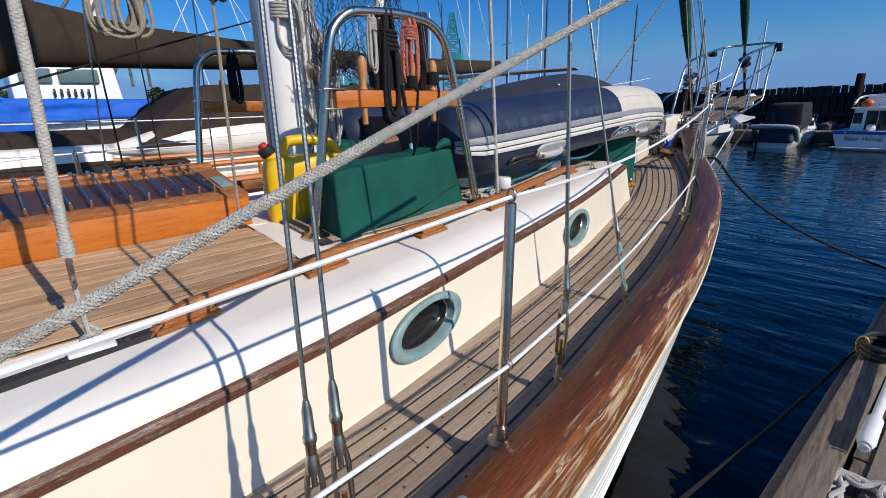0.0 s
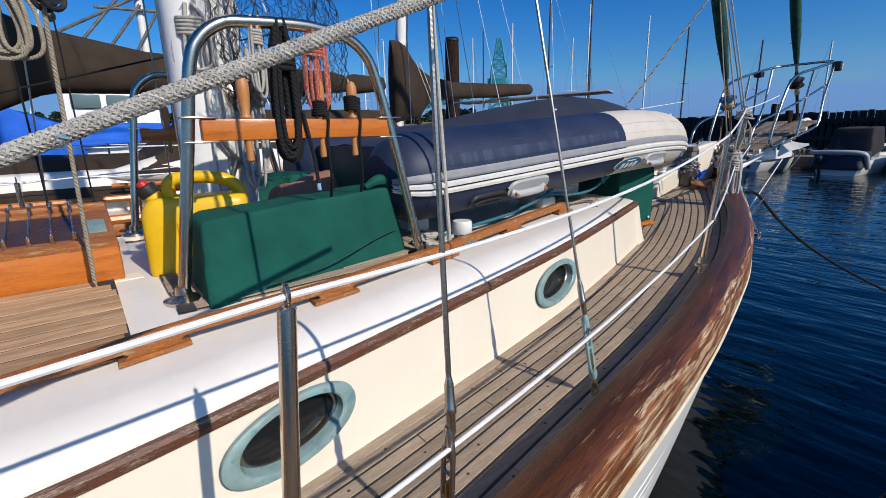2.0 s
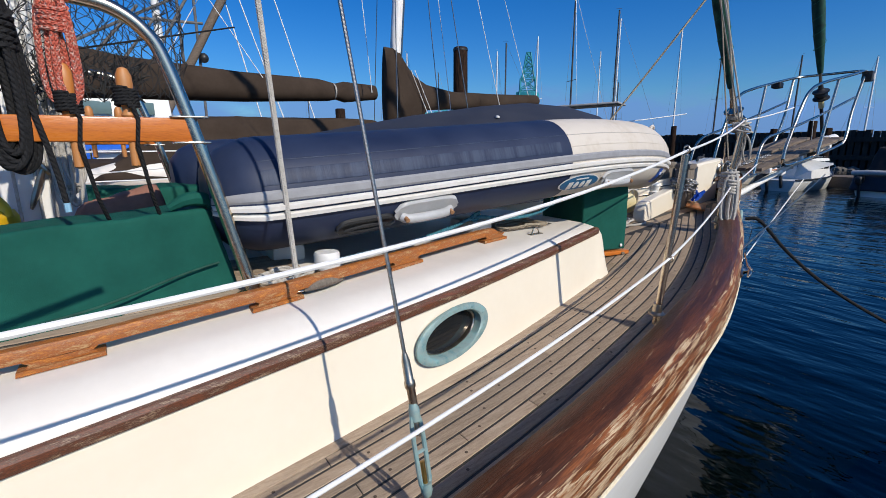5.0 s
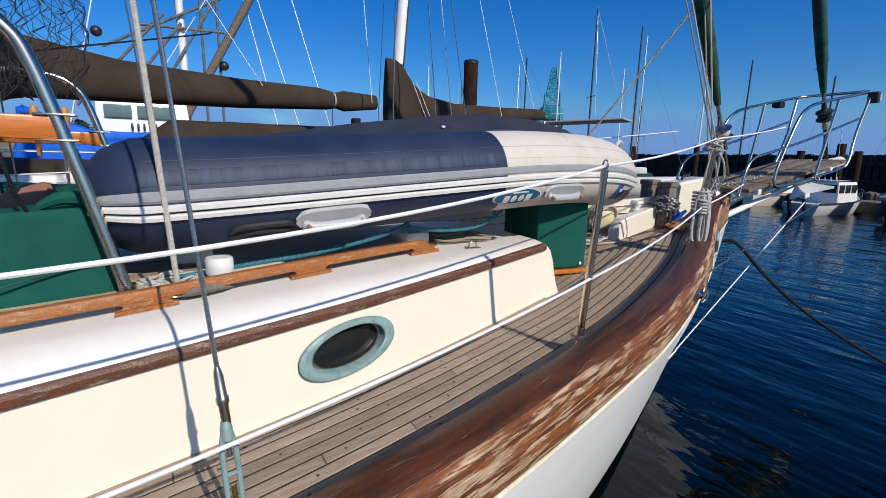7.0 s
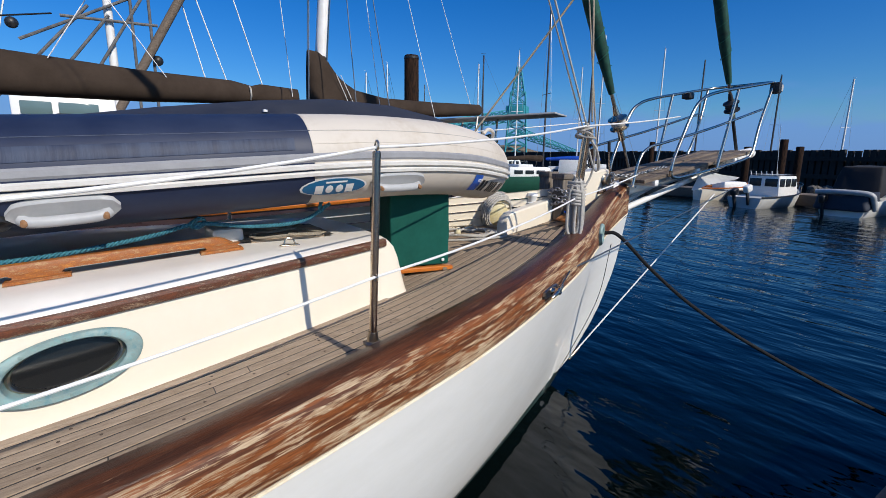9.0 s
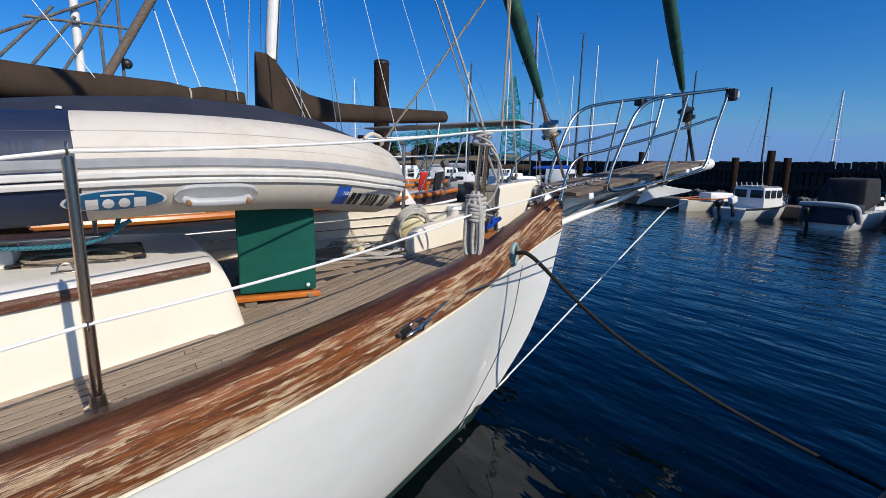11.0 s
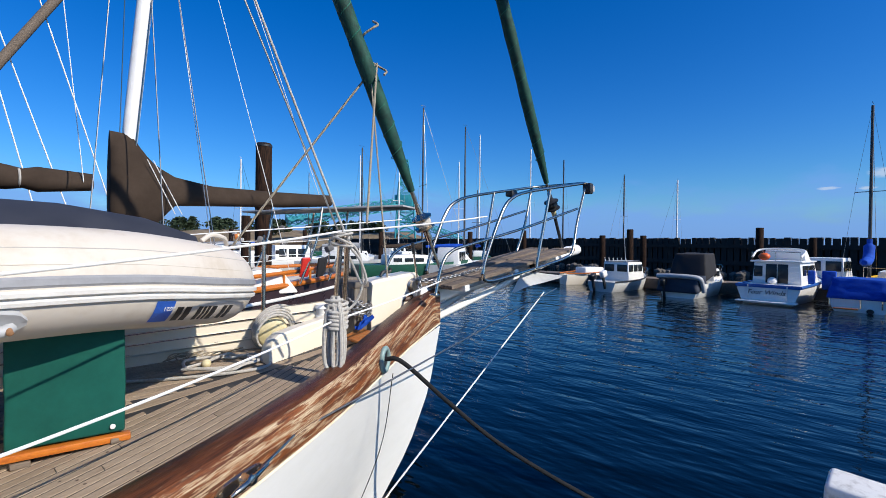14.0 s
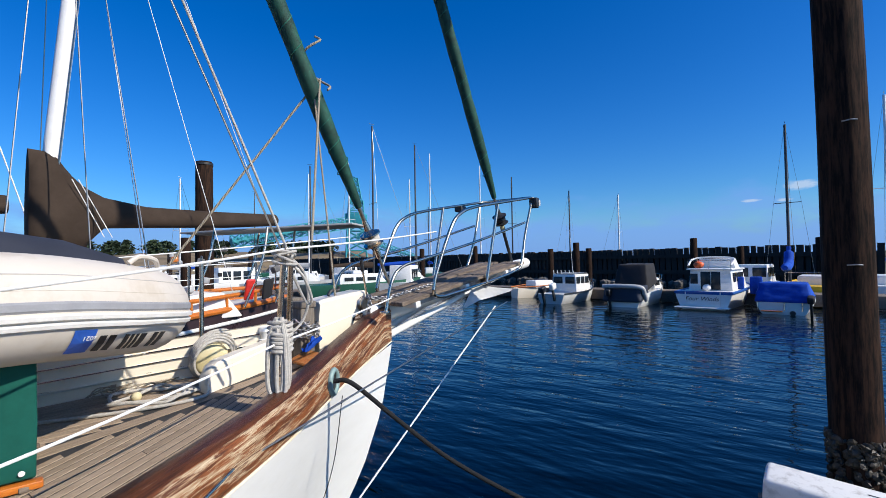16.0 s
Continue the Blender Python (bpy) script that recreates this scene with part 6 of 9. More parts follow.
bm = B()
rows = []
for k in range(13):
    u = -1 + k / 6
    y, h = 4.53 + 0.105 * u, 0.026 * math.sqrt(max(0.02, 1 - u ** 4))
    rows.append([fx(y, 1.335 + 0.05 * (y - 4.53) - h, 0.0), fx(y, 1.335 + 0.05 * (y - 4.53) - h * 0.8, 0.010), fx(y, 1.335 + 0.05 * (y - 4.53) + h * 0.8, 0.010), fx(y, 1.335 + 0.05 * (y - 4.53) + h, 0.0)])
grid(bm, rows, False)
hold(fl, part("plate", bm, STEEL_DULL))
bm = B()
c_ = Vector(fx(4.54, 1.336, 0.008))
lathe(bm, [(0.024, 0), (0.020, 0.012), (0.016, 0.028), (0.021, 0.040), (0.018, 0.048), (0.006, 0.052)], along(c_, c_ + Vector((1, sl * -1, 0.15))), 16)
hold(fl, part("boss", bm, STEEL))
hold(fl, part("horn", tube(B(), curve([fx(4.47, 1.322, 0.040), fx(4.50, 1.332, 0.046), fx(4.56, 1.342, 0.046), fx(4.64, 1.352, 0.036)], 16), [0.006 + 0.007 * math.sin(math.pi * i / 15) for i in range(16)], 10), STEEL))
hold(fl, part("bail", tube(B(), [fx(4.60, 1.35, 0.035), fx(4.80, 1.385, 0.012)], 0.006, 8), STEEL))
for y in (4.445, 4.61):
    bm = B()
    lathe(bm, [(0.008, 0), (0.007, 0.004)], Matrix.Translation(fx(y, 1.335 + 0.05 * (y - 4.53), 0.010)) @ pose(0, 0, 0, 0, 90), 8)
    hold(fl, part("bolt", bm, STEEL_DULL))
mr = thing("mooring_rope", "black mooring rope from the hawse down to the dock", "rope", at=(-1.6, 5.66, 1.48))
hold(mr, part("line", tube(B(), curve([(-1.68, 5.60, 1.50), (-1.60, 5.67, 1.48), (-1.47, 5.92, 1.22), (-1.26, 6.15, 0.96), (-0.95, 6.45, 0.69), (-0.50, 6.82, 0.40), (0.10, 7.27, 0.10), (0.62, 7.68, -0.15)], 60), 0.0135, 10), ROPE_K))
sl_ = thing("spring_line", "slack dark spring line from the dock to the hull", "rope", at=(-0.076, 3.888, 0.52))
hold(sl_, part("line", tube(B(), curve([(-0.076, 3.888, 0.52), (-0.299, 2.84, 0.39), (-0.493, 1.989, 0.32), (-0.589, 1.552, 0.274)], 40), 0.012, 8), ROPE_K))
bs = thing("bobstay", "white rod bobstay from the stem to the bowsprit end", "rigging", at=(-2.25, 6.0, 0.27))
hold(bs, part("rod", tube(B(), [(-2.25, 6.12, 0.24), (-2.25, 8.52, 1.64)], 0.0075, 8), LIFELINE))
hold(bs, part("lower_toggle", tube(B(), [(-2.25, 6.02, 0.18), (-2.25, 6.16, 0.262)], 0.02, 10), STEEL_DULL))
ws = thing("whisker_stay", "grey wire stay from the hull to the bowsprit", "rigging", at=(-1.30, 4.95, 1.36))
hold(ws, part("wire", tube(B(), [(-1.41, 4.85, 1.36), (-1.98, 8.30, 1.72)], 0.0055, 8), WIRE))
ws2 = thing("hull_drip_line", "thin dark line hanging down the hull", "rope", at=(-1.6, 5.6, 1.3))
hold(ws2, part("line", tube(B(), curve([(-1.63, 5.62, 1.42), (-1.68, 5.58, 1.0), (-1.83, 5.50, 0.55), (-1.98, 5.40, 0.15)], 30), 0.0025, 6), ROPE_K))
stb = thing("stem_band", "rust streaked steel band on the stem", "fitting", at=(CX, 6.62, 1.2))
bm = B()
grid(bm, [[(CX - 0.035, stem_y(z) - 0.01, z), (CX - 0.03, stem_y(z) + 0.025, z), (CX + 0.03, stem_y(z) + 0.025, z), (CX + 0.055, stem_y(z) - 0.03, z)] for z in (1.52, 1.4, 1.2, 1.05)], True, True)
hold(stb, part("plate", bm, STEEL_DULL))
for z in (1.46, 1.36, 1.26, 1.16, 1.08):
    bm = B()
    lathe(bm, [(0.012, 0), (0.010, 0.006), (0.004, 0.008)], Matrix.Translation((CX + 0.045, stem_y(z) - 0.01, z)) @ pose(0, 0, 0, 0, 90), 8)
    hold(stb, part("bolt", bm, STEEL_DULL))
bm = B()
grid(bm, [[(CX + 0.030, stem_y(z) + 0.012, z), (CX + 0.052 + 0.01 * math.sin(z * 60), stem_y(z) - 0.035, z)] for z in (1.06, 1.0, 0.94, 0.88, 0.82)])
hold(stb, part("rust_stain", bm, RUSTSTAIN))

# ---- bowsprit and pulpit ----
def spz(y):
    return 1.815 + 0.138 * (y - 6.55)


bw = thing("bowsprit", "white bowsprit with grey weathered teak platform boards", "bowsprit", at=(CX, 6.5, 1.75))
bm = B()
rows = []
for y in (6.45, 6.6, 7.6, 8.6, 9.2):
    h = 0.085 if y < 8.8 else 0.07
    z = spz(y) - 0.075
    rows.append([(CX + 0.075 * math.cos(q), y, z + h * math.sin(q)) for q in (2 * math.pi * i / 20 for i in range(20))])
grid(bm, rows, True, True)
hold(bw, part("spar", bm, HULL_WHITE))
bm = B()
lathe(bm, [(0.062, 0), (0.065, 0.01), (0.065, 0.22), (0.05, 0.26), (0.01, 0.27)], along((CX + 0.02, 9.13, spz(9.13) - 0.07), (CX + 0.03, 9.5, spz(9.5) - 0.07)), 20)
hold(bw, part("end_cap", bm, WHITEP))
for x, w in ((CX - 0.24, 0.13), (CX - 0.10, 0.13), (CX + 0.10, 0.13), (CX + 0.24, 0.13)):
    y0, y1 = (6.55, 8.75)
    bm = B()
    m = Matrix.Translation((x, (y0 + y1) / 2, spz((y0 + y1) / 2) + 0.02)) @ pose(0, 0, 0, math.degrees(math.atan(0.138)))
    box(bm, (w - 0.008, y1 - y0, 0.032), m, 0.004)
    hold(bw, part("board", bm, WOODGREY))
for y in (6.75, 7.5, 8.3):
    bm = B()
    box(bm, (0.62, 0.06, 0.05), Matrix.Translation((CX, y, spz(y) - 0.02)) @ pose(0, 0, 0, 7.8), 0.006)
    hold(bw, part("bearer", bm, HULL_WHITE))
for s in (1, -1):
    bm = B()
    tube(bm, [(CX + s * 0.06, 6.62, 1.56), (CX + s * 0.20, 8.55, spz(8.55) - 0.04)], 0.03, 10)
    hold(bw, part("side_strut", bm, HULL_WHITE))
# anchor stowed under the platform
an = thing("anchor", "galvanised plough anchor stowed on the bow roller", "anchor", at=(-2.1, 8.1, 1.85))
bm = B()
AY = -0.58
rows = [[(-2.02, 8.08, 1.72), (-2.02, 8.08, 1.725), (-1.995, 8.08, 1.72)], [(-2.05, 8.25, 1.86), (-2.01, 8.28, 1.80), (-1.96, 8.25, 1.77)], [(-2.06, 8.45, 1.91), (-1.98, 8.50, 1.83), (-1.90, 8.45, 1.80)], [(-2.04, 8.75, 1.87), (-1.96, 8.85, 1.84), (-1.88, 8.75, 1.83)], [(-2.0, 8.95, 1.85), (-1.97, 8.95, 1.845), (-1.94, 8.95, 1.845)]]
rows = [[(p[0], p[1] + AY, p[2] + 0.01) for p in r] for r in rows]
grid(bm, rows, True, True)
hold(an, part("fluke", bm, GALV_PALE))
bm = B()
box(bm, (0.02, 1.0, 0.06), Matrix.Translation((-2.06, 7.95 + AY, 1.90)) @ pose(0, 0, 0, 7), 0.006)
hold(an, part("shank", bm, GALV))
bm = B()
tube(bm, [(-2.15, 8.50 + AY, 1.95), (-1.98, 8.50 + AY, 1.95)], 0.04, 14)
hold(an, part("roller", bm, BLACKP))

pu = thing("pulpit", "polished stainless bow pulpit of bent tube", "pulpit", at=(CX, 7.5, 1.9))
SX, PX = -1.97, -2.58
RT = 0.0155


def ptube(nm, pts, n=60, r=RT):
    hold(pu, part(nm, tube(B(), curve(pts, n), r, 12), STEEL))


for s, x in ((1, SX), (-1, PX)):
    f = 0.0
    tx = CX + s * 0.36
    ptube("top_rail", [(x + s * 0.02, 6.93, 1.93), (x + s * 0.02, 6.98, 2.08), (x + s * 0.03, 7.20, 2.48), (x + s * 0.03, 7.38, 2.62), (x + s * 0.03, 7.65, 2.695), (x + s * 0.05, 8.1, 2.775), (tx, 8.72, 2.88), (CX + s * 0.30, 8.93, 2.915), (CX + s * 0.15, 9.0, 2.925), (CX, 9.01, 2.925)], 110)
    ptube("base_rail", [(x + s * 0.02, 6.93, 1.93), (x + s * 0.02, 6.95, 1.885), (x + s * 0.02, 7.03, 1.868), (x + s * 0.02, 7.2, 1.88), (x + s * 0.02, 7.9, 1.965), (x + s * 0.03, 8.42, 2.05), (x + s * 0.05, 8.55, 2.13), (tx - s * 0.02, 8.70, 2.45), (tx, 8.88, 2.905)], 110)
    ptube("mid_rail", [(x, 6.36, 1.80), (x, 6.43, 2.02), (x, 6.55, 2.13), (x + s * 0.02, 6.80, 2.19), (x + s * 0.03, 7.6, 2.35), (tx - s * 0.02, 8.70, 2.60)], 60, 0.0125)
    ptube("post", [(x + s * 0.045, 8.04, 2.765), (x + s * 0.035, 7.92, 2.35), (x + s * 0.03, 7.80, 1.955)], 20)
    hold(pu, part("foot", lathe(B(), [(0.04, 0), (0.04, 0.008), (0.02, 0.014)], Matrix.Translation((x, 6.35, 1.795)), 16), STEEL))
for s, y, z, sz in ((1, 8.88, 2.88, (0.10, 0.08, 0.12)), (-1, 8.45, 2.83, (0.10, 0.12, 0.07))):
    nl = thing("navigation_light", "dark cased bow navigation light on the pulpit", "lamp", "bow navigation lights", at=(CX + s * 0.37, y, z))
    bm = B()
    box(bm, sz, Matrix.Translation((CX + s * 0.38, y, z - 0.04)), 0.012)
    hold(nl, part("case", bm, BLACKP))
    bm = B()
    lathe(bm, [(0.035, -0.035), (0.038, 0), (0.035, 0.035)], Matrix.Translation((CX + s * 0.40, y + 0.045, z - 0.04)), 14)
    hold(nl, part("lens", bm, WHITEP_G))

# furled headsails with drums
def furled(foot, rake, r, name):
    f = thing("furled_headsail", "headsail furled in dark green canvas on its stay", "sail", "furled headsails", at=foot)
    fv = Vector(foot)
    d = Vector((0, -rake, 1)).normalized()
    bm = B()
    pts, rs = [], []
    for i in range(90):
        z = 0.12 + 9.3 * i / 89
        pts.append(fv + d * z)
        rs.append(r * (0.45 + 0.55 * min(1, i / 5)) * (1 + 0.035 * math.sin(i * 0.9) + 0.03 * math.sin(i * 2.1)))
    tube(bm, pts, rs, 14)
    hold(f, part("sail_roll", bm, GREEN_SAIL))
    sp = []
    a, b = d.orthogonal().normalized(), d.cross(d.orthogonal().normalized())
    for i in range(500):
        z = 0.35 + 9.0 * i / 499
        q = 2 * math.pi * z / 0.17
        sp.append(fv + d * z + (a * math.cos(q) + b * math.sin(q)) * r * 1.0)
    hold(f, part("leech_edge", tube(B(), sp, 0.0035, 4), GREEN_EDGE))
    hold(f, part("foil", tube(B(), [fv - d * 0.02, fv + d * 0.32], 0.017, 10), STEEL_DULL))
    m = along(fv - d * 0.22, fv)
    hold(f, part("drum", lathe(B(), [(0.07, 0.0), (0.085, 0.006), (0.085, 0.018), (0.05, 0.024), (0.05, 0.09), (0.085, 0.096), (0.085, 0.108), (0.06, 0.116), (0.03, 0.14), (0.02, 0.22)], m, 24), STEEL if name == 1 else BLACKP))
    hold(f, part("drum_line", lathe(B(), [(0.052, 0.03), (0.066, 0.045), (0.068, 0.06), (0.063, 0.08), (0.052, 0.09)], m, 20), ROPE_W if name == 1 else BLACKP))
    hold(f, part("toggle", tube(B(), [fv - d * (0.62 if name == 1 else 0.80), fv - d * 0.22], 0.013 if name == 1 else 0.02, 8), STEEL_DULL if name == 1 else BLACKP))
    hold(f, part("clamp", tube(B(), [fv - d * 0.33, fv - d * 0.24], 0.03, 10), FENDER if name == 2 else STEEL))
    return f


furled((CX, 6.46, 2.50), 0.56, 0.060, 1)
furled((CX + 0.0, 8.66, 2.80), 0.555, 0.062, 2)
for nm, a, b, r, m in (("halyard", (-1.66, 5.29, 2.23), (-2.42, 1.6, 11.0), 0.0062, ROPE_W), ("halyard", (-1.67, 5.27, 2.21), (-2.44, 1.3, 11.2), 0.005, WIRE), ("sheet", (-1.86, 5.6, 2.3), (-2.25, 6.0, 3.50), 0.0075, ROPE_TAN),
                       ("sheet", (-2.25, 6.0, 3.50), (-2.98, 5.12, 1.95), 0.0085, ROPE_TAN), ("halyard", (-2.0, 5.9, 1.95), (-2.27, 5.95, 3.48), 0.006, ROPE_TAN)):
    t = thing("headsail_" + nm, "pale rigging line of the furled headsails", "rope", "headsail lines", at=a)
    hold(t, part("line", tube(B(), [a, b], r, 8), m))
t = thing("sheet_knot", "tan sheet tied round the furled sail", "rope", at=(-2.25, 6.02, 3.5))
hold(t, part("lashing", tube(B(), curve([(-2.25 + 0.08 * math.cos(i), 6.0 - 0.05 * i * 0.28 + 0.08 * math.sin(i), 3.40 + 0.05 * i) for i in range(9)], 60), 0.008, 7), ROPE_TAN))


# ---- finger dock ----
dk = thing("dock", "weathered timber finger dock floating beside the boat", "dock", kind="structure", at=(1, 1, 0.45))
dk_a = math.degrees(math.atan(0.066))
DM = Matrix.Translation((-0.33, 0, 0)) @ pose(0, 0, 0, 0, 0, -dk_a)


def dbox(nm, size, c, material, parent, bev=0.006, label=""):
    bm = B()
    box(bm, size, DM @ Matrix.Translation(c), bev)
    o = part(nm, bm, material, label=label)
    hold(parent, o)
    return o


dbox("float", (1.9, 11.8, 0.45), (1.15, 1.35, 0.16), BLACKP, dk)
y = -4.4
rnd = random.Random(9)
while y < 7.2:
    dbox("deck_board", (1.95, 0.135, 0.04), (1.16 + rnd.uniform(-0.01, 0.01), y, 0.455 + rnd.uniform(-0.003, 0.003)), WOODGREY, dk, 0.005)
    y += 0.148
y = -4.5
while y < 7.1:
    L = rnd.uniform(2.2, 3.4)
    L = min(L, 7.25 - y)
    dbox("edge_beam", (0.14, L - 0.01, 0.16), (0.09, y + L / 2, 0.47), WOODGREY, dk, 0.012)
    dbox("rub_board", (0.05, L - 0.01, 0.20), (-0.005, y + L / 2, 0.38), WOODGREY_DARK, dk, 0.008)
    y += L
dbox("end_beam", (1.9, 0.12, 0.2), (1.1, 7.28, 0.46), WOODGREY_DARK, dk)
bp = thing("dock_bumper", "scuffed white vinyl bumper on the dock corner", "bumper", at=tuple(DM @ Vector((0.75, 7.35, 0.55))))
bm = B()
box(bm, (1.1, 0.26, 0.22), DM @ Matrix.Translation((0.68, 7.42, 0.68)) @ pose(0, 0, 0, 6, 4, 0), 0.03, 3)
hold(bp, part("pad", bm, SCUFFED))
for i in range(5):
    bm = B()
    box(bm, (0.03 + 0.03 * (i % 2), 0.012, 0.003), DM @ Matrix.Translation((0.55 + 0.10 * i, 7.42 + 0.02 * (i % 3), 0.794)) @ pose(0, 0, 0, 6, 4, 0))
    hold(bp, part("print_bar", bm, BLACKP))
wb2 = thing("timber_block", "short brown timber block on the dock corner", "block", at=tuple(DM @ Vector((0.16, 7.3, 0.55))))
bm = B()
box(bm, (0.16, 0.30, 0.10), DM @ Matrix.Translation((0.20, 7.38, 0.585)) @ pose(0, 0, 0, 0, 0, 12), 0.01)
hold(wb2, part("block", bm, WOODGREY_DARK))
# a small trolley wheel, not a fender: rubber ring round a pale hub
cw = thing("tyre_fender", "black rubber trolley wheel on the dock corner", "fender", at=tuple(DM @ Vector((0.17, 7.1, 0.55))))
bm = B()
tube(bm, [DM @ Vector((0.17 + 0.0, 7.12 + 0.075 * math.cos(q), 0.63 + 0.075 * math.sin(q))) for q in (2 * math.pi * i / 20 for i in range(20))], 0.028, 10, True)
hold(cw, part("rubber_ring", bm, BLACKP))
bm = B()
tube(bm, [DM @ Vector((0.15, 7.12, 0.63)), DM @ Vector((0.19, 7.12, 0.63))], 0.03, 10)
hold(cw, part("hub", bm, WHITEP_G))


def pole(nm, label, a, b, r, grip):
    p = thing(nm, label, "pole", at=tuple(a))
    a, b = Vector(a), Vector(b)
    hold(p, part("shaft", tube(B(), [a.lerp(b, 0.10), b], r, 12), WHITEP))
    hold(p, part("grip", tube(B(), [a, a.lerp(b, 0.02), a.lerp(b, 0.12)], [r * 1.2, r * 1.7, r * 1.6], 12), grip))
    bm = B()
    e = a - (b - a).normalized() * 0.02
    tube(bm, [e + Vector((0.018 * math.cos(q), 0.0, 0.018 * math.sin(q))) for q in (2 * math.pi * i / 12 for i in range(12))], 0.005, 6, True)
    hold(p, part("end_ring", bm, grip))
    return p


pole("boat_pole", "white pole with grey grip lying along the dock edge", DM @ Vector((0.21, 2.55, 0.60)), DM @ Vector((0.19, 4.6, 0.66)), 0.021, WHITEP)
pole("boat_pole", "slim white pole lying on the dock end", DM @ Vector((0.03, 7.05, 0.62)), DM @ Vector((0.65, 6.75, 0.62)), 0.012, WHITEP_G)
heap("rope_heap", "pale rope and grey cloth heaped on the dock", tuple(DM @ Vector((0.25, 2.28, 0.478))), 0.13, 0.16, 0.012, ROPE_W, 2, 51, 0.05)
bx = thing("black_hose_reel", "black hose bundle with yellow band on dock edge", "hose", at=tuple(DM @ Vector((0.12, 3.75, 0.55))))
for k in range(3):
    hold(bx, part("coil", tube(B(), [DM @ Vector((0.10 + 0.09 * math.cos(q), 3.75 + 0.14 * math.sin(q), 0.57 + 0.03 * k)) for q in (2 * math.pi * i / 24 for i in range(24))], 0.017, 8, True), BLACKP))
hold(bx, part("band", tube(B(), [DM @ Vector((0.02 + 0.03 * math.cos(q), 3.70, 0.60 + 0.06 * math.sin(q))) for q in (2 * math.pi * i / 16 for i in range(16))], 0.005, 6, True), YELLOW))
gm = thing("grey_mat", "grey non-slip mat on the dock", "mat", at=tuple(DM @ Vector((0.6, 2.8, 0.48))))
dbox("sheet", (0.55, 1.4, 0.012), (0.52, 2.75, 0.483), mat("grey_nonslip_mat", (0.26, 0.22, 0.18), (0.20, 0.17, 0.14), 60, 0.95, bump=0.8), gm, 0.003)

# near piling with mussels
pl_ = thing("piling", "tall tarred timber piling with mussels near the water", "piling", at=(0.80, 7.95, 0))
bm = B()
rows = []
rnd = random.Random(12)
for i in range(46):
    z = -1.5 + 12.5 * i / 45
    r0 = 0.143 - 0.0015 * z
    rows.append([(0.799 - 0.0089 * (z - 1.4) + (r0 + 0.012 * noise.noise(Vector((math.cos(q) * 3, math.sin(q) * 3, z * 0.5)))) * math.cos(q), 7.95 + (r0 + 0.012 * noise.noise(Vector((math.cos(q) * 3, 5 + math.sin(q) * 3, z * 0.5)))) * math.sin(q), z) for q in (2 * math.pi * j / 30 for j in range(30))])
grid(bm, rows, True, True)
hold(pl_, part("shaft", bm, PILE))
bm = B()
for i in range(900):
    q, z = rnd.uniform(0, 6.283), 0.95 - 1.2 * rnd.random() ** 1.4
    s = rnd.uniform(0.012, 0.03)
    c = Vector((0.80 + 0.145 * math.cos(q), 7.95 + 0.145 * math.sin(q), z))
    bmesh.ops.create_icosphere(bm, subdivisions=1, radius=s, matrix=Matrix.Translation(c) @ pose(0, 0, 0, rnd.uniform(0, 180), rnd.uniform(0, 180), 0) @ Matrix.Diagonal((1, 0.6, 1.5, 1)))
o = part("mussels", bm, mat("dark_mussel_shell", (0.014, 0.012, 0.010), (0.06, 0.045, 0.025), 25, 0.6), label="crust of dark mussels", smooth=False)
tagged(o, kind="stuff")
hold(pl_, o)
for z in (3.05, 2.1, 3.9):
    hold(pl_, part("staple", tube(B(), curve([(0.80 - 0.03, 7.95 - 0.140, z), (0.80 + 0.02, 7.95 - 0.144, z + 0.004), (0.80 + 0.05, 7.95 - 0.136, z)], 8), 0.005, 6), GALV))

# ---- pilings farther off ----


def far_piling(x, y, top, r, label="dark timber mooring piling standing in the water"):
    p = thing("piling", label, "piling", "mooring pilings", at=(x, y, 0))
    bm = B()
    lathe(bm, [(r * 1.1, -1.0), (r * 1.06, top * 0.5), (r, top - 0.03), (r * 0.9, top)], Matrix.Translation((x, y, 0)), 16)
    hold(p, part("shaft", bm, PILE))
    return p


pg = far_piling(-10.66, 9.5, 4.64, 0.19)
bm = B()
lathe(bm, [(0.2, 0), (0.2, 0.05), (0.17, 0.06)], Matrix.Translation((-10.66, 9.5, 4.55)), 18)
hold(pg, part("band", bm, BLACKP))
far_piling(-19.0, 9.5, 3.6, 0.2)
far_piling(-21.0, 14.0, 3.4, 0.2)


def polar(az, d, z=0.0):
    """A place by its bearing, clockwise from +y, and distance from the end of the walk."""
    return (0.37 + d * math.sin(radians(az)), 3.81 + d * math.cos(radians(az)), z)


for az, d, top in ((-6.9, 33, 3.35), (-19.3, 32, 3.25), (-22.3, 34, 2.9), (-17.9, 34, 2.9), (-38.0, 38, 3.2), (-31.4, 40, 3.4), (-2.6, 40, 2.9), (3.8, 38, 3.3), (-58, 45, 3.3), (-49, 42, 3.2), (-66, 50, 3.4)):
    x, y, _ = polar(az, d)
    far_piling(x, y, top, 0.2)

# ---- timber breakwater ----
bk = thing("breakwater", "long black timber pile breakwater across the harbour", "breakwater", kind="structure", at=(-10, 44, 0))
a0, a1 = np.array((-75.0, 58.0)), np.array((38.0, 40.0))
Lb = np.linalg.norm(a1 - a0)
dv = (a1 - a0) / Lb
ang = math.degrees(math.atan2(dv[1], dv[0]))
bm = B()
for zc, th in ((2.25, 0.30), (0.9, 0.35)):
    c = (a0 + a1) / 2
    box(bm, (Lb, 0.25, th), Matrix.Translation((c[0], c[1] - 0.25, zc)) @ pose(0, 0, 0, 0, 0, ang))
hold(bk, part("waler", bm, DARKPILE))
bm = B()
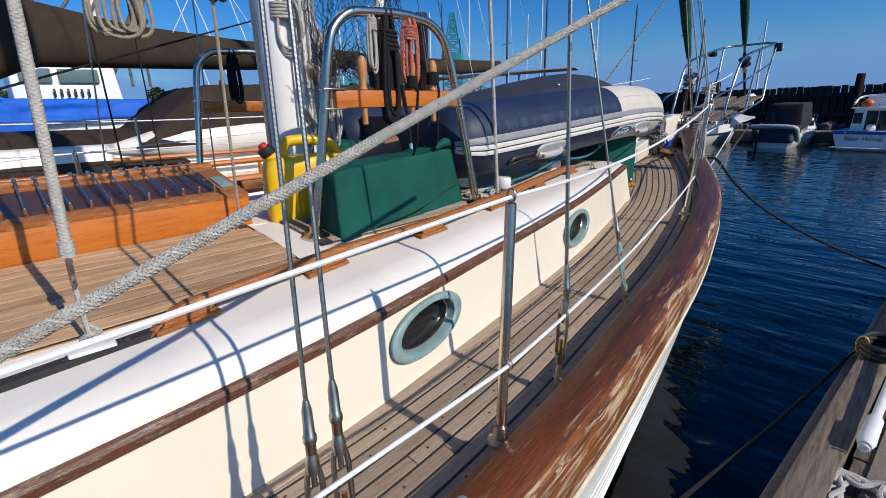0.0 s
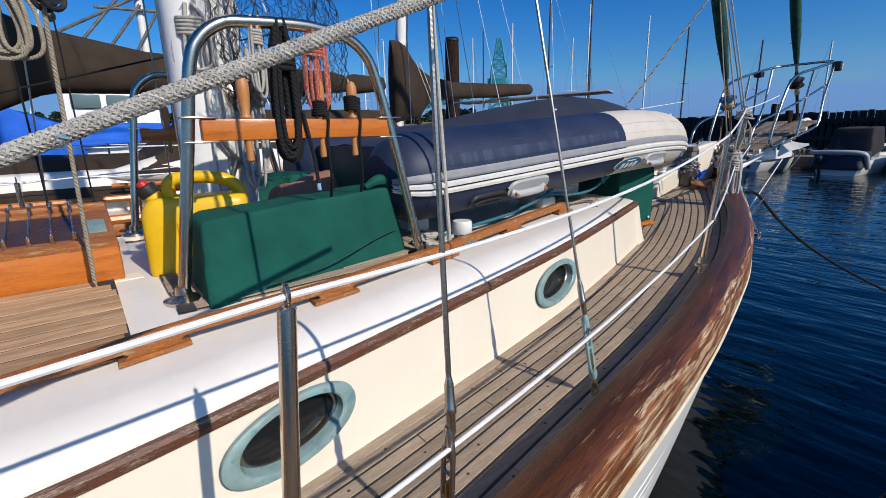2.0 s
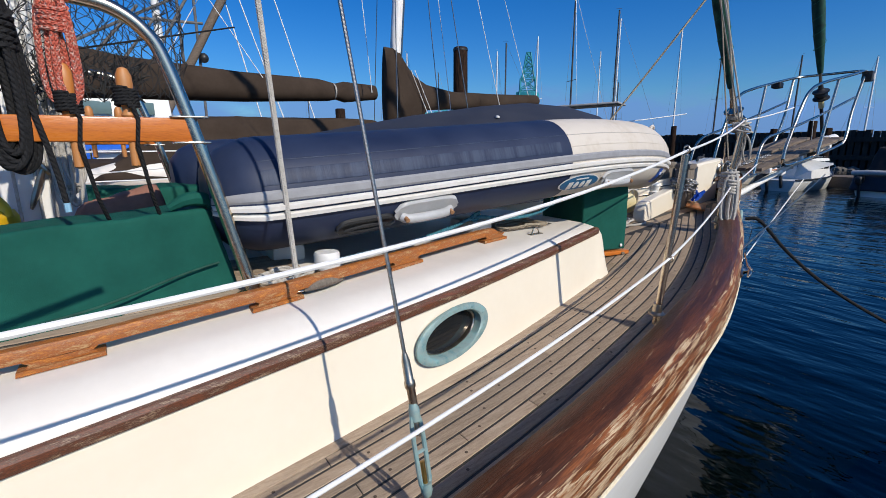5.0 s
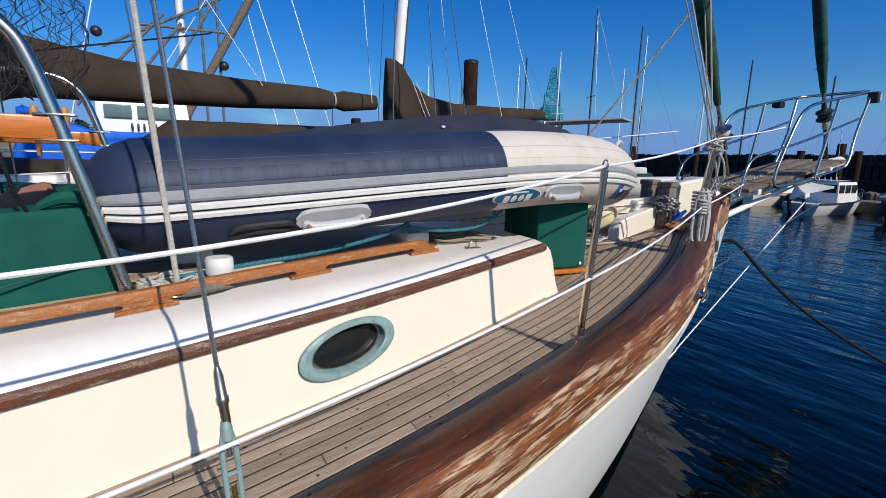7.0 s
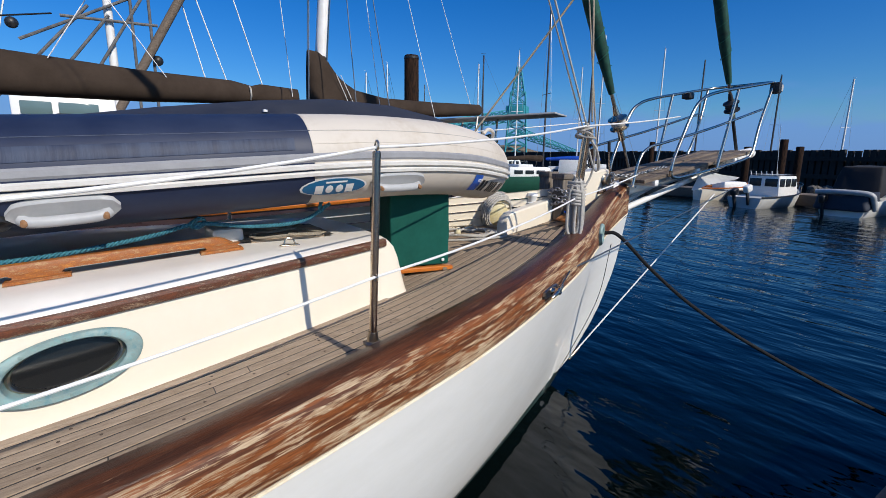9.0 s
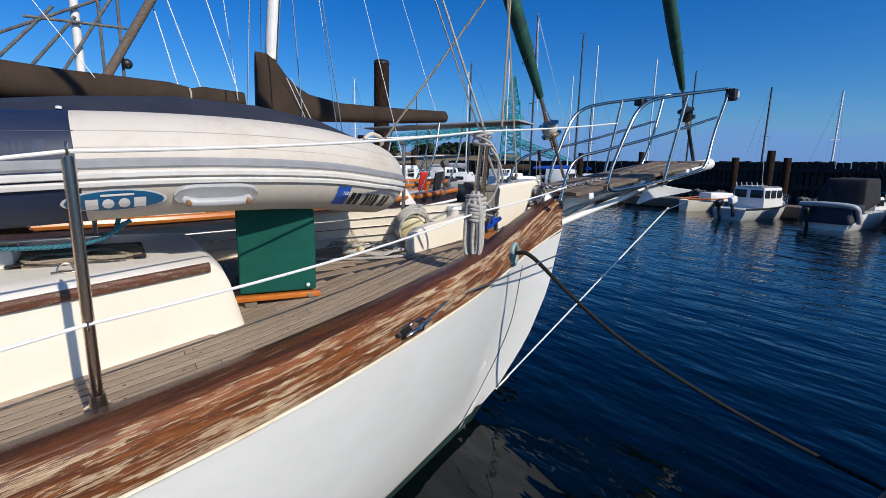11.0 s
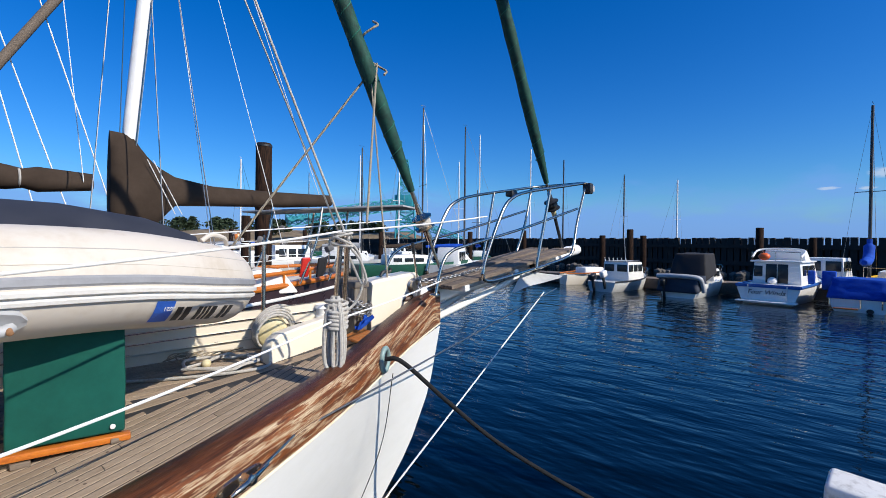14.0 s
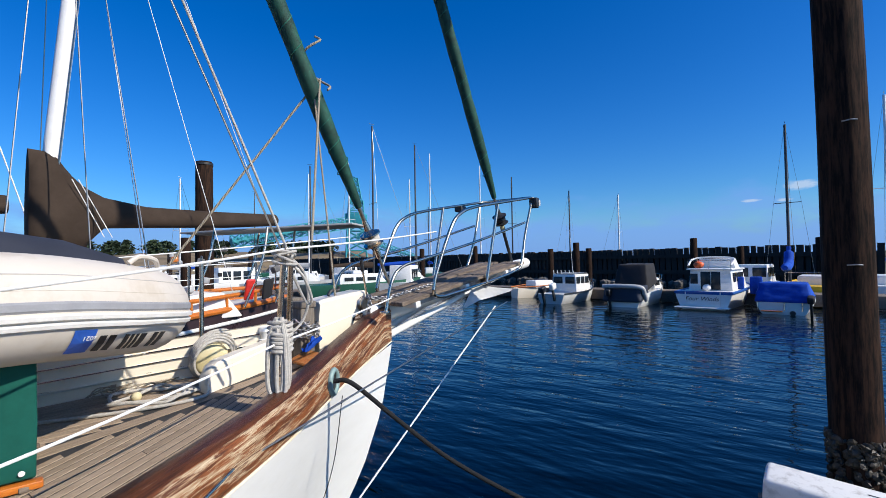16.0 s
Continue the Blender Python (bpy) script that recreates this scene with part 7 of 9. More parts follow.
c = (a0 + a1) / 2
box(bm, (Lb, 0.2, 2.4), Matrix.Translation((c[0], c[1] + 0.35, 1.1)) @ pose(0, 0, 0, 0, 0, ang))
hold(bk, part("sheet_planks", bm, DARKPILE))
bm = B()
s, rnd = 0.0, random.Random(15)
while s < Lb:
    p = a0 + dv * s
    w = rnd.uniform(0.30, 0.40)
    t = 2.92 + rnd.uniform(-0.07, 0.05)
    box(bm, (w, w, t + 0.6), Matrix.Translation((p[0], p[1], (t - 0.6) / 2)) @ pose(0, 0, 0, 0, rnd.uniform(-0.6, 0.6), ang))
    s += 0.47
o = part("piles", bm, DARKPILE, smooth=False)
tagged(o, kind="stuff")
hold(bk, o)
# small pale boxes stand for the thin highlights along the pile tops
bm = B()
s = 0.3
while s < Lb:
    p = a0 + dv * s
    box(bm, (0.10, 0.1, 0.03), Matrix.Translation((p[0], p[1] - 0.13, 2.90)) @ pose(0, 0, 0, 0, 0, ang))
    s += 0.47 * rnd.choice((1, 1, 2, 3))
o = part("pile_top_highlights", bm, WHITEP_G, smooth=False)
tagged(o, kind="stuff")
hold(bk, o)
# stones at its foot
bm = B()
for i in range(500):
    s = rnd.uniform(0, Lb)
    p = a0 + dv * s
    bmesh.ops.create_icosphere(bm, subdivisions=1, radius=rnd.uniform(0.2, 0.5), matrix=Matrix.Translation((p[0] + rnd.uniform(-0.3, 0.3), p[1] - rnd.uniform(0.6, 1.6), rnd.uniform(-0.1, 0.12))) @ Matrix.Diagonal((1, 1, 0.7, 1)))
o = part("riprap", bm, ROCK, smooth=False)
tagged(o, kind="stuff")
hold(bk, o)

# ---- small craft ----


def hull_mesh(L, W, fb, bow=0.35, flare=0.82, sheer=0.25, transom=0.85):
    """Stern at y=0, bow at y=L, water at z=0."""
    bm = B()
    n = 16
    for side in (1, -1):
        rows = []
        for i in range(n + 1):
            t = i / n
            w = W / 2 * (transom + (1 - transom) * min(1, t * 3)) * (1 - max(0, (t - 0.45) / 0.55) ** 2.2)
            top = fb * (1 + sheer * t * t)
            y = L * t
            rows.append([(side * max(w, 0.01), y, top), (side * max(w * 0.99, 0.01), y - 0.02 * L * t ** 4, top * 0.75), (side * max(w * flare, 0.005), y - bow * L * 0.16 * t ** 4, 0.05), (side * max(w * 0.5, 0.0), y - bow * L * 0.24 * t ** 4, -0.25)])
        grid(bm, rows)
        bm.faces.new([bm.verts.new(p) for p in rows[0]] + [bm.verts.new((0, 0, -0.25)), bm.verts.new((0, 0, fb))])
    # deck
    vs = []
    for side in (1, -1):
        rr = []
        for i in range(n + 1):
            t = i / n
            w = W / 2 * (transom + (1 - transom) * min(1, t * 3)) * (1 - max(0, (t - 0.45) / 0.55) ** 2.2)
            rr.append((side * max(w - 0.02, 0.005), L * t, fb * (1 + sheer * t * t) - 0.03))
        vs.append(rr)
    grid(bm, [list(p) for p in zip(vs[0], vs[1])])
    return bm


def cabin_mesh(x0, x1, y0, y1, z0, z1, lean=0.15, taper=0.92):
    bm = B()
    a = [(x0, y0, z0), (x1, y0, z0), (x1, y1, z0), (x0, y1, z0)]
    cx = (x0 + x1) / 2
    b = [(cx + (x - cx) * taper, (y if k < 2 else y - lean), z1) for k, (x, y, z) in enumerate(a)]
    grid(bm, [a, b], True, True)
    bmesh.ops.bevel(bm, geom=list(bm.edges), offset=0.04, segments=2, profile=0.5, affect="EDGES", clamp_overlap=True)
    return bm


def windows(t, x0, x1, y0, y1, z0, z1, n_side=2, n_back=2, n_front=2, lean=0.15, mt=None):
    """Framed dark panes let into the four sides of a cabin."""
    mt = mt or WINDOW
    for x, s in ((x0, -1), (x1, 1)):
        for k in range(n_side):
            ya = y0 + (y1 - lean - y0) * (k + 0.12) / n_side
            yb = y0 + (y1 - lean - y0) * (k + 0.88) / n_side
            bm = B()
            box(bm, (0.03, yb - ya, z1 - z0), Matrix.Translation((x + s * 0.0, (ya + yb) / 2, (z0 + z1) / 2)), 0.01)
            part("window", bm, mt, t)
    for y, n in ((y0, n_back), (y1 - lean * 0.5, n_front)):
        for k in range(n):
            xa = x0 + (x1 - x0) * (k + 0.12) / n
            xb = x0 + (x1 - x0) * (k + 0.88) / n
            bm = B()
            box(bm, (xb - xa, 0.05, z1 - z0), Matrix.Translation(((xa + xb) / 2, y, (z0 + z1) / 2)) @ pose(0, 0, 0, 0 if y == y0 else 9), 0.01)
            part("window", bm, mt, t)


def rails(t, pts, posts, r=0.014):
    bm = B()
    tube(bm, curve(pts, 24), r, 6)
    part("rail", bm, STEEL, t)
    for a, b in posts:
        part("rail_post", rod(B(), a, b, r, 6), STEEL, t)


def outboard(t, x, y, z, mt=None):
    bm = B()
    box(bm, (0.26, 0.42, 0.36), Matrix.Translation((x, y - 0.2, z + 0.55)) @ pose(0, 0, 0, 18), 0.08, 3)
    cowl = part("outboard_cowl", bm, mt or WHITEP, t)
    bm = B()
    box(bm, (0.10, 0.16, 0.75), Matrix.Translation((x, y - 0.12, z + 0.08)) @ pose(0, 0, 0, 18), 0.03)
    part("outboard_leg", bm, BLACKP, cowl)


def place(name, label, category, x, y, turn, group=""):
    t = thing(name, label, category, group, at=(x, y, 0))
    t.rotation_euler = (0, 0, radians(turn))
    return t


def mast_on(t, x, y, z0, top, r=0.05, boom=0, mt=None, tree=True, cloth=None):
    mt = mt or MAST_W
    mp_ = part("mast", tube(B(), [(x, y, z0), (x, y, top)], [r, r * 0.8], 10), mt, t)
    if tree:
        part("spreader", rod(B(), (x - 0.55, y, z0 + (top - z0) * 0.5), (x + 0.55, y, z0 + (top - z0) * 0.5), 0.018, 6), mt, mp_)
    part("wind_vane", rod(B(), (x, y - 0.2, top + 0.12), (x, y + 0.12, top + 0.1), 0.012, 5), mt, mp_)
    for s in (-1, 1):
        part("shroud", tube(B(), [(x + s * 1.0, y, z0), (x + s * 0.55, y, z0 + (top - z0) * 0.5), (x, y, top)], 0.008, 4), WIRE, t)
    part("stay", rod(B(), (x, y, top), (x, y + 3.4, z0 + 0.1), 0.010, 4), WIRE, t)
    if boom:
        part("boom_cover", tube(B(), [(x, y - 0.1, z0 + 1.0), (x, y - boom * 0.4, z0 + 1.05), (x, y - boom, z0 + 0.98)], [0.20, 0.15, 0.09], 10), cloth or BLUE, t)


# pilothouse work boat with a white outboard
t = place("pilothouse_boat", "small white pilothouse boat with raised outboard", "motorboat", -8.45, 25.2, -8)
t.scale = (0.92, 0.9, 0.86)
part("hull", hull_mesh(4.9, 1.8, 0.55, sheer=0.55), FARGREY_L, t)
part("rub_rail", tube(B(), curve([(0.82, 0, 0.58), (0.95, 1.8, 0.62), (0.85, 3.2, 0.72), (0.05, 4.85, 0.93)], 24), 0.035, 6), BLACKP, t)
cb = part("pilothouse", cabin_mesh(-0.75, 0.75, 1.5, 3.3, 0.5, 1.62, 0.25), WHITEP, t)
windows(cb, -0.73, 0.73, 1.5, 3.3, 1.08, 1.48, 3, 2, 2, 0.25)
part("roof_rack", grid(B(), [[(-0.7, 1.5, 1.68), (0.7, 1.5, 1.68)], [(-0.7, 3.0, 1.68), (0.7, 3.0, 1.68)]]), FARGREY_L, t)
for k in range(6):
    part("rod_holder", rod(B(), (-0.6 + 0.24 * k, 1.5, 1.62), (-0.6 + 0.24 * k, 1.42, 1.85), 0.022, 6), WHITEP, t)
rails(t, [(0.7, 3.4, 1.05), (0.5, 4.2, 1.15), (0.0, 4.8, 1.22), (-0.5, 4.2, 1.15), (-0.7, 3.4, 1.05)], [((0.6, 3.9, 0.75), (0.6, 3.9, 1.1)), ((-0.6, 3.9, 0.75), (-0.6, 3.9, 1.1)), ((0, 4.75, 0.85), (0, 4.78, 1.2))])
outboard(t, 0.25, 0, 0.45)
outboard(t, -0.35, 0, 0.25, BLACKP)
part("aerial", rod(B(), (0.5, 1.6, 1.6), (0.5, 1.3, 4.2), 0.012, 5), WHITEP, t)

# cuddy boat under dark canvas
t = place("canvas_covered_boat", "cabin boat under a black canvas enclosure and navy stern cover", "motorboat", -5.05, 25.1, -5)
t.scale = (0.84, 0.9, 0.89)
part("hull", hull_mesh(5.4, 2.2, 0.68, sheer=0.6), HULL_WHITE, t)
cb = part("cabin", cabin_mesh(-0.85, 0.85, 2.6, 4.2, 0.62, 1.35, 0.7), HULL_WHITE, t)
windows(cb, -0.83, 0.83, 2.6, 4.1, 0.95, 1.22, 2, 1, 2, 0.6)
o = soft_cover("canvas_top", "", [(-0.95, 1.0, 0.75), (0.95, 1.0, 0.75), (0.9, 2.9, 1.1), (-0.9, 2.9, 1.1)], [(-0.75, 1.5, 2.1), (0.75, 1.5, 2.1), (0.72, 2.9, 2.15), (-0.72, 2.9, 2.15)], DARKCANVAS, 0.1, 3, 0.05, 5)
o.parent = t
o = soft_cover("stern_cover", "", [(-1.02, -0.25, 0.25), (1.02, -0.25, 0.25), (1.0, 1.2, 0.5), (-1.0, 1.2, 0.5)], [(-0.95, -0.15, 1.0), (0.95, -0.15, 1.0), (0.9, 1.2, 1.08), (-0.9, 1.2, 1.08)], BLUEGREY_C, 0.2, 5, 0.06, 5)
o.parent = t
part("bolster", tube(B(), curve([(-0.95, -0.2, 1.02), (0.0, -0.25, 1.06), (0.95, -0.1, 1.0), (1.08, 0.1, 0.7), (1.1, 0.3, 0.35)], 24), 0.11, 10), WHITEP_G, t)
rails(t, [(0.85, 3.6, 1.25), (0.6, 4.7, 1.45), (0.0, 5.3, 1.5), (-0.6, 4.7, 1.45), (-0.85, 3.6, 1.25)], [((0.75, 4.1, 0.95), (0.75, 4.1, 1.36)), ((-0.75, 4.1, 0.95), (-0.75, 4.1, 1.36)), ((0.4, 4.95, 1.0), (0.4, 4.95, 1.48))])
outboard(t, -0.6, -0.1, 0.2, BLACKP)

# flybridge cruiser with a named transom
t = place("cabin_cruiser", "white cabin cruiser with blue stripe and flybridge", "motorboat", -1.98, 25.5, -9)
t.scale = (0.86, 0.85, 0.80)
part("hull", hull_mesh(7.0, 2.5, 0.92, sheer=0.35, transom=0.97), HULL_WHITE, t)
bm = B()
box(bm, (2.46, 0.06, 0.16), Matrix.Translation((0, -0.015, 0.86)), 0.01)
part("transom_stripe", bm, BLUE_P, t)
for s in (-1, 1):
    part("side_stripe", tube(B(), curve([(s * 1.22, 0.0, 0.86), (s * 1.25, 2.5, 0.92), (s * 1.1, 4.6, 1.0), (s * 0.4, 6.5, 1.16)], 20), 0.07, 6), BLUE_P, t)
bm = B()
box(bm, (2.3, 0.5, 0.06), Matrix.Translation((0, -0.25, 0.12)), 0.015)
part("swim_step", bm, HULL_WHITE, t)
for x in (-0.75, 0.75):
    part("transom_pole", rod(B(), (x, -0.05, 0.15), (x, -0.05, 0.9), 0.025, 8), WHITEP, t)
cb = part("deckhouse", cabin_mesh(-0.98, 0.98, 1.3, 4.4, 0.85, 2.02, 0.6), HULL_WHITE, t)
windows(cb, -0.95, 0.95, 1.5, 4.2, 1.35, 1.85, 3, 0, 2, 0.5)
for xa, xb, za, zb in ((-0.90, -0.55, 1.25, 1.8), (-0.42, 0.02, 0.95, 1.9), (0.05, 0.46, 0.95, 1.9)):
    bm = B()
    box(bm, (xb - xa, 0.04, zb - za), Matrix.Translation(((xa + xb) / 2, 1.29, (za + zb) / 2)), 0.015)
    part("door_pane", bm, WINDOW, cb)
for k in range(4):
    part("ladder_rung", rod(B(), (0.55, 1.26, 1.05 + 0.24 * k), (0.85, 1.26, 1.05 + 0.24 * k), 0.015, 6), WHITEP, t)
bm = B()
box(bm, (2.05, 2.6, 0.08), Matrix.Translation((0, 2.4, 2.04)), 0.03)
part("flybridge_floor", bm, HULL_WHITE, t)
part("flybridge_front", cabin_mesh(-0.85, 0.85, 2.5, 3.5, 2.05, 2.6, 0.5), HULL_WHITE, t)
part("flybridge_side", tube(B(), curve([(-0.95, 1.2, 2.25), (-0.9, 2.0, 2.6), (0, 2.2, 2.68), (0.9, 2.0, 2.6), (0.95, 1.2, 2.25)], 24), 0.05, 8), HULL_WHITE, t)
rails(t, [(-0.95, 1.15, 2.5), (0.0, 1.12, 2.52), (0.95, 1.15, 2.5)], [((-0.95, 1.15, 2.05), (-0.95, 1.15, 2.5)), ((0, 1.12, 2.05), (0, 1.12, 2.5)), ((0.95, 1.15, 2.05), (0.95, 1.15, 2.5))])
bm = B()
bmesh.ops.create_uvsphere(bm, u_segments=14, v_segments=10, radius=0.21, matrix=Matrix.Translation((-0.42, 1.05, 2.28)) @ Matrix.Diagonal((1.15, 0.9, 0.9, 1)))
part("buoy", bm, ORANGE, t, "round orange buoy hung on the rail")
bm = B()
bmesh.ops.create_uvsphere(bm, u_segments=12, v_segments=8, radius=0.2, matrix=Matrix.Translation((-0.1, 1.1, 1.05)))
part("fender", bm, WHITEP, t)
cu = bpy.data.curves.new("boat_name", "FONT")
cu.body, cu.size, cu.align_x, cu.shear, cu.extrude = "Four Winds", 0.30, "CENTER", 0.3, 0.004
tmp = bpy.data.objects.new("tmp", cu)
scene.collection.objects.link(tmp)
me = bpy.data.meshes.new_from_object(tmp.evaluated_get(bpy.context.evaluated_depsgraph_get()))
bpy.data.objects.remove(tmp)
me.materials.clear()
me.materials.append(BLACKP)
tx_ = new("boat_name", me)
tx_.parent = t
tx_.matrix_basis = Matrix.Translation((-0.05, -0.045, 0.46)) @ pose(0, 0, 0, 90)
tagged(tx_, "dark script boat name on the transom")

# runabout under a blue tarp
t = place("tarped_runabout", "white runabout under a blue tarpaulin", "motorboat", 0.66, 24.85, -6)
t.scale = (0.82, 0.85, 0.73)
part("hull", hull_mesh(5.2, 2.1, 0.62, sheer=0.4, transom=0.95), HULL_WHITE, t)
o = soft_cover("tarp", "", [(-1.08, -0.1, 0.6), (1.08, -0.1, 0.6), (1.0, 3.6, 0.7), (-1.0, 3.6, 0.7)], [(-0.92, 0.25, 1.62), (0.92, 0.25, 1.55), (0.7, 3.2, 1.5), (-0.7, 3.2, 1.5)], BLUE, 0.1, 21, 0.06, 6)
o.parent = t
bm = B()
box(bm, (0.8, 0.3, 0.06), Matrix.Translation((-0.4, -0.2, 0.18)), 0.01)
part("swim_board", bm, VARNISH, t)
for x in (-0.95, 0.05, 0.7):
    part("transom_post", rod(B(), (x, -0.03, 0.2), (x, -0.03, 0.62), 0.02, 6), STEEL, t)
part("outboard_bracket", lathe(B(), [(0.1, -0.05), (0.12, 0), (0.1, 0.05)], Matrix.Translation((0.35, -0.06, 0.1)) @ pose(0, 0, 0, 90), 12), BLACKP, t)
outboard(t, 1.0, 0.1, 0.25, DARKCANVAS)

t = place("small_white_boat", "small white cabin boat behind the cruiser with blue bins", "motorboat", -0.6, 30.5, -10)
part("hull", hull_mesh(4.8, 2.0, 0.7), HULL_WHITE, t)
cb = part("cabin", cabin_mesh(-0.75, 0.75, 0.6, 2.4, 0.6, 1.75, 0.3), WHITEP, t)
windows(cb, -0.73, 0.73, 0.6, 2.4, 1.15, 1.6, 2, 2, 2, 0.3)
for x, y in ((-0.85, 27.6), (-0.2, 27.9)):
    b_ = thing("blue_bin", "blue plastic bin on the dock", "bin", "blue bins", at=(x, y, 0.5))
    bm = B()
    box(bm, (0.45, 0.45, 0.75), Matrix.Translation((x, y, 0.90)), 0.05)
    hold(b_, part("body", bm, BLUE))

t = place("yellow_sailboat", "white and yellow sloop with blue sail cover", "sailboat", 1.72, 29.5, -6)
part("hull", hull_mesh(6.5, 2.2, 0.8, sheer=0.25, transom=0.6), YELLOW, t)
part("cabin", cabin_mesh(-0.6, 0.6, 1.6, 4.2, 0.75, 1.2, 0.4), WHITEP, t)
mast_on(t, -0.9, 2.4, 0.9, 8.6, 0.07, 0, BLACKM)
part("furled_main", tube(B(), curve([(-0.9, 2.3, 2.6), (-0.9, 2.2, 2.2), (-0.9, 1.8, 1.7), (-0.9, 0.4, 1.6)], 14), [0.10] * 3 + [0.2] * 9 + [0.10] * 3, 10), BLUE, t)
rails(t, [(0.9, 0.2, 1.4), (0.0, -0.1, 1.4), (-0.9, 0.2, 1.4)], [((0.9, 0.2, 0.8), (0.9, 0.2, 1.4)), ((-0.9, 0.2, 0.8), (-0.9, 0.2, 1.4))])
t = place("white_sloop", "white sloop moored behind the piling", "sailboat", *polar(9.0, 27)[:2], -5)
part("hull", hull_mesh(6.5, 2.2, 0.8, sheer=0.25, transom=0.6), HULL_WHITE, t)
part("cabin", cabin_mesh(-0.6, 0.6, 1.6, 4.2, 0.75, 1.2, 0.4), WHITEP, t)
mast_on(t, 0, 2.4, 0.9, 9.5, 0.07, 2.0)
# sloops whose masts stand against the sky
for az, d, top, mt in ((-36.9, 66, 17.6, MAST_W), (-30.7, 64, 15.2, MAST_W), (-26.8, 62, 13.2, BLACKM), (-20.0, 62, 11.0, BLACKM), (-14.5, 60, 9.9, MAST_W)):
    x, y, _ = polar(az, d)
    t = place("moored_sloop", "small moored sloop with a bare mast", "sailboat", x, y, 30 if az < -25 else 60, "moored sloops")
    part("hull", hull_mesh(6.0, 2.0, 0.7, sheer=0.25, transom=0.6), HULL_WHITE, t)
    cb = part("cabin", cabin_mesh(-0.55, 0.55, 1.4, 3.8, 0.65, 1.1, 0.4), WHITEP, t)
    windows(cb, -0.54, 0.54, 1.6, 3.4, 0.80, 0.98, 3, 0, 0, 0.2)
    mast_on(t, 0, 0.0, 0.8, top, 0.10, 0, mt)
# canoe-stern double ender under the pulpit
t = place("double_ender", "small white double-ended boat with varnished rail", "sailboat", -11.6, 27.6, -25)
part("hull", hull_mesh(4.2, 1.5, 0.55, sheer=0.4, transom=0.45), GEL_CREAM, t)
for s in (-1, 1):
    part("rail", tube(B(), curve([(s * 0.30, 0, 0.62), (s * 0.8, 1.3, 0.66), (s * 0.7, 2.8, 0.78), (s * 0.04, 4.15, 0.88)], 20), 0.035, 6), VARNISH, t)
part("cabin", cabin_mesh(-0.45, 0.45, 1.2, 2.8, 0.55, 0.95, 0.3), WHITEP, t)

# ---- floating docks ----
for nm, c, size, a in (("floating_dock", (-5.5, 29.0, 0.3), (26, 1.6, 0.5), -2), ("floating_dock", (-26, 26, 0.3), (2.0, 34, 0.5), 28), ("floating_dock", (-34, 36, 0.3), (2.0, 30, 0.5), 35)):
    d_ = thing(nm, "long grey floating dock across the marina", "dock", "floating docks", kind="structure", at=c)
    bm = B()
    box(bm, size, Matrix.Translation(c) @ pose(0, 0, 0, 0, 0, a), 0.02)
    hold(d_, part("deck", bm, WOODGREY))

# ---- neighbouring ketch with brown covers ----
kt = thing("ketch", "dark hulled ketch with varnished rails and brown sail covers", "sailboat", at=(-7.75, 3, 0))
KX = -7.75
bm = B()
for side in (1, -1):
    rows = []
    for i in range(33):
        y = -6.0 + 15.8 * i / 32
        t_ = (y - 1.5) / 8.3
        w = 1.72 * max(0.0, 1 - abs(t_) ** 2.6) + 0.02
        zs = 1.30 + 0.10 * t_ * t_ * 2.2
        rows.append([(KX + side * w, y, zs), (KX + side * w * 1.0, y - 0.05 * t_, zs * 0.7), (KX + side * w * 0.85, y - 0.35 * t_, 0.2), (KX + side * w * 0.5, y - 0.6 * t_, -0.3)])
    grid(bm, rows)
hold(kt, part("hull", bm, DARKHULL))


def kw(y):
    return 1.72 * max(0.0, 1 - abs((y - 1.5) / 8.3) ** 2.6) + 0.02


def kz(y):
    return 1.30 + 0.22 * ((y - 1.5) / 8.3) ** 2


bm = B()
grid(bm, [[(KX - kw(y), y, kz(y) - 0.02), (KX, y, kz(y) + 0.06), (KX + kw(y), y, kz(y) - 0.02)] for y in np.linspace(-5.9, 9.7, 30)])
hold(kt, part("deck", bm, GEL_CREAM))
for side in (1, -1):
    for dz_, mt, r in ((0.0, VARNISH, 0.05), (0.22, VARNISH, 0.035), (-0.22, HULL_WHITE, 0.03)):
        hold(kt, part("rail", tube(B(), [(KX + side * (kw(y) + 0.0), y, kz(y) + dz_) for y in np.linspace(-5.9, 9.75, 50)], r, 8), mt))
    for k in range(22):
        y = -5 + 0.68 * k
        hold(kt, part("rail_post", rod(B(), (KX + side * kw(y), y, kz(y)), (KX + side * kw(y), y, kz(y) + 0.22), 0.025, 6), VARNISH))
    for dz_ in (0.45, 0.75):
        hold(kt, part("lifeline", tube(B(), [(KX + side * kw(y), y, kz(y) + dz_) for y in np.linspace(-5, 9.3, 24)], 0.008, 5), LIFELINE))
    for k in range(8):
        y = -4.8 + 2.0 * k
        hold(kt, part("stanchion", rod(B(), (KX + side * kw(y), y, kz(y)), (KX + side * kw(y), y, kz(y) + 0.78), 0.016, 6), STEEL))
hold(kt, part("deckhouse", cabin_mesh(KX - 1.05, KX + 1.05, -2.5, 4.6, 1.25, 1.78, 0.5), GEL_WHITE))
hold(kt, part("aft_house", cabin_mesh(KX - 0.9, KX + 0.9, 6.4, 8.2, 1.3, 1.72, 0.3), GEL_WHITE))
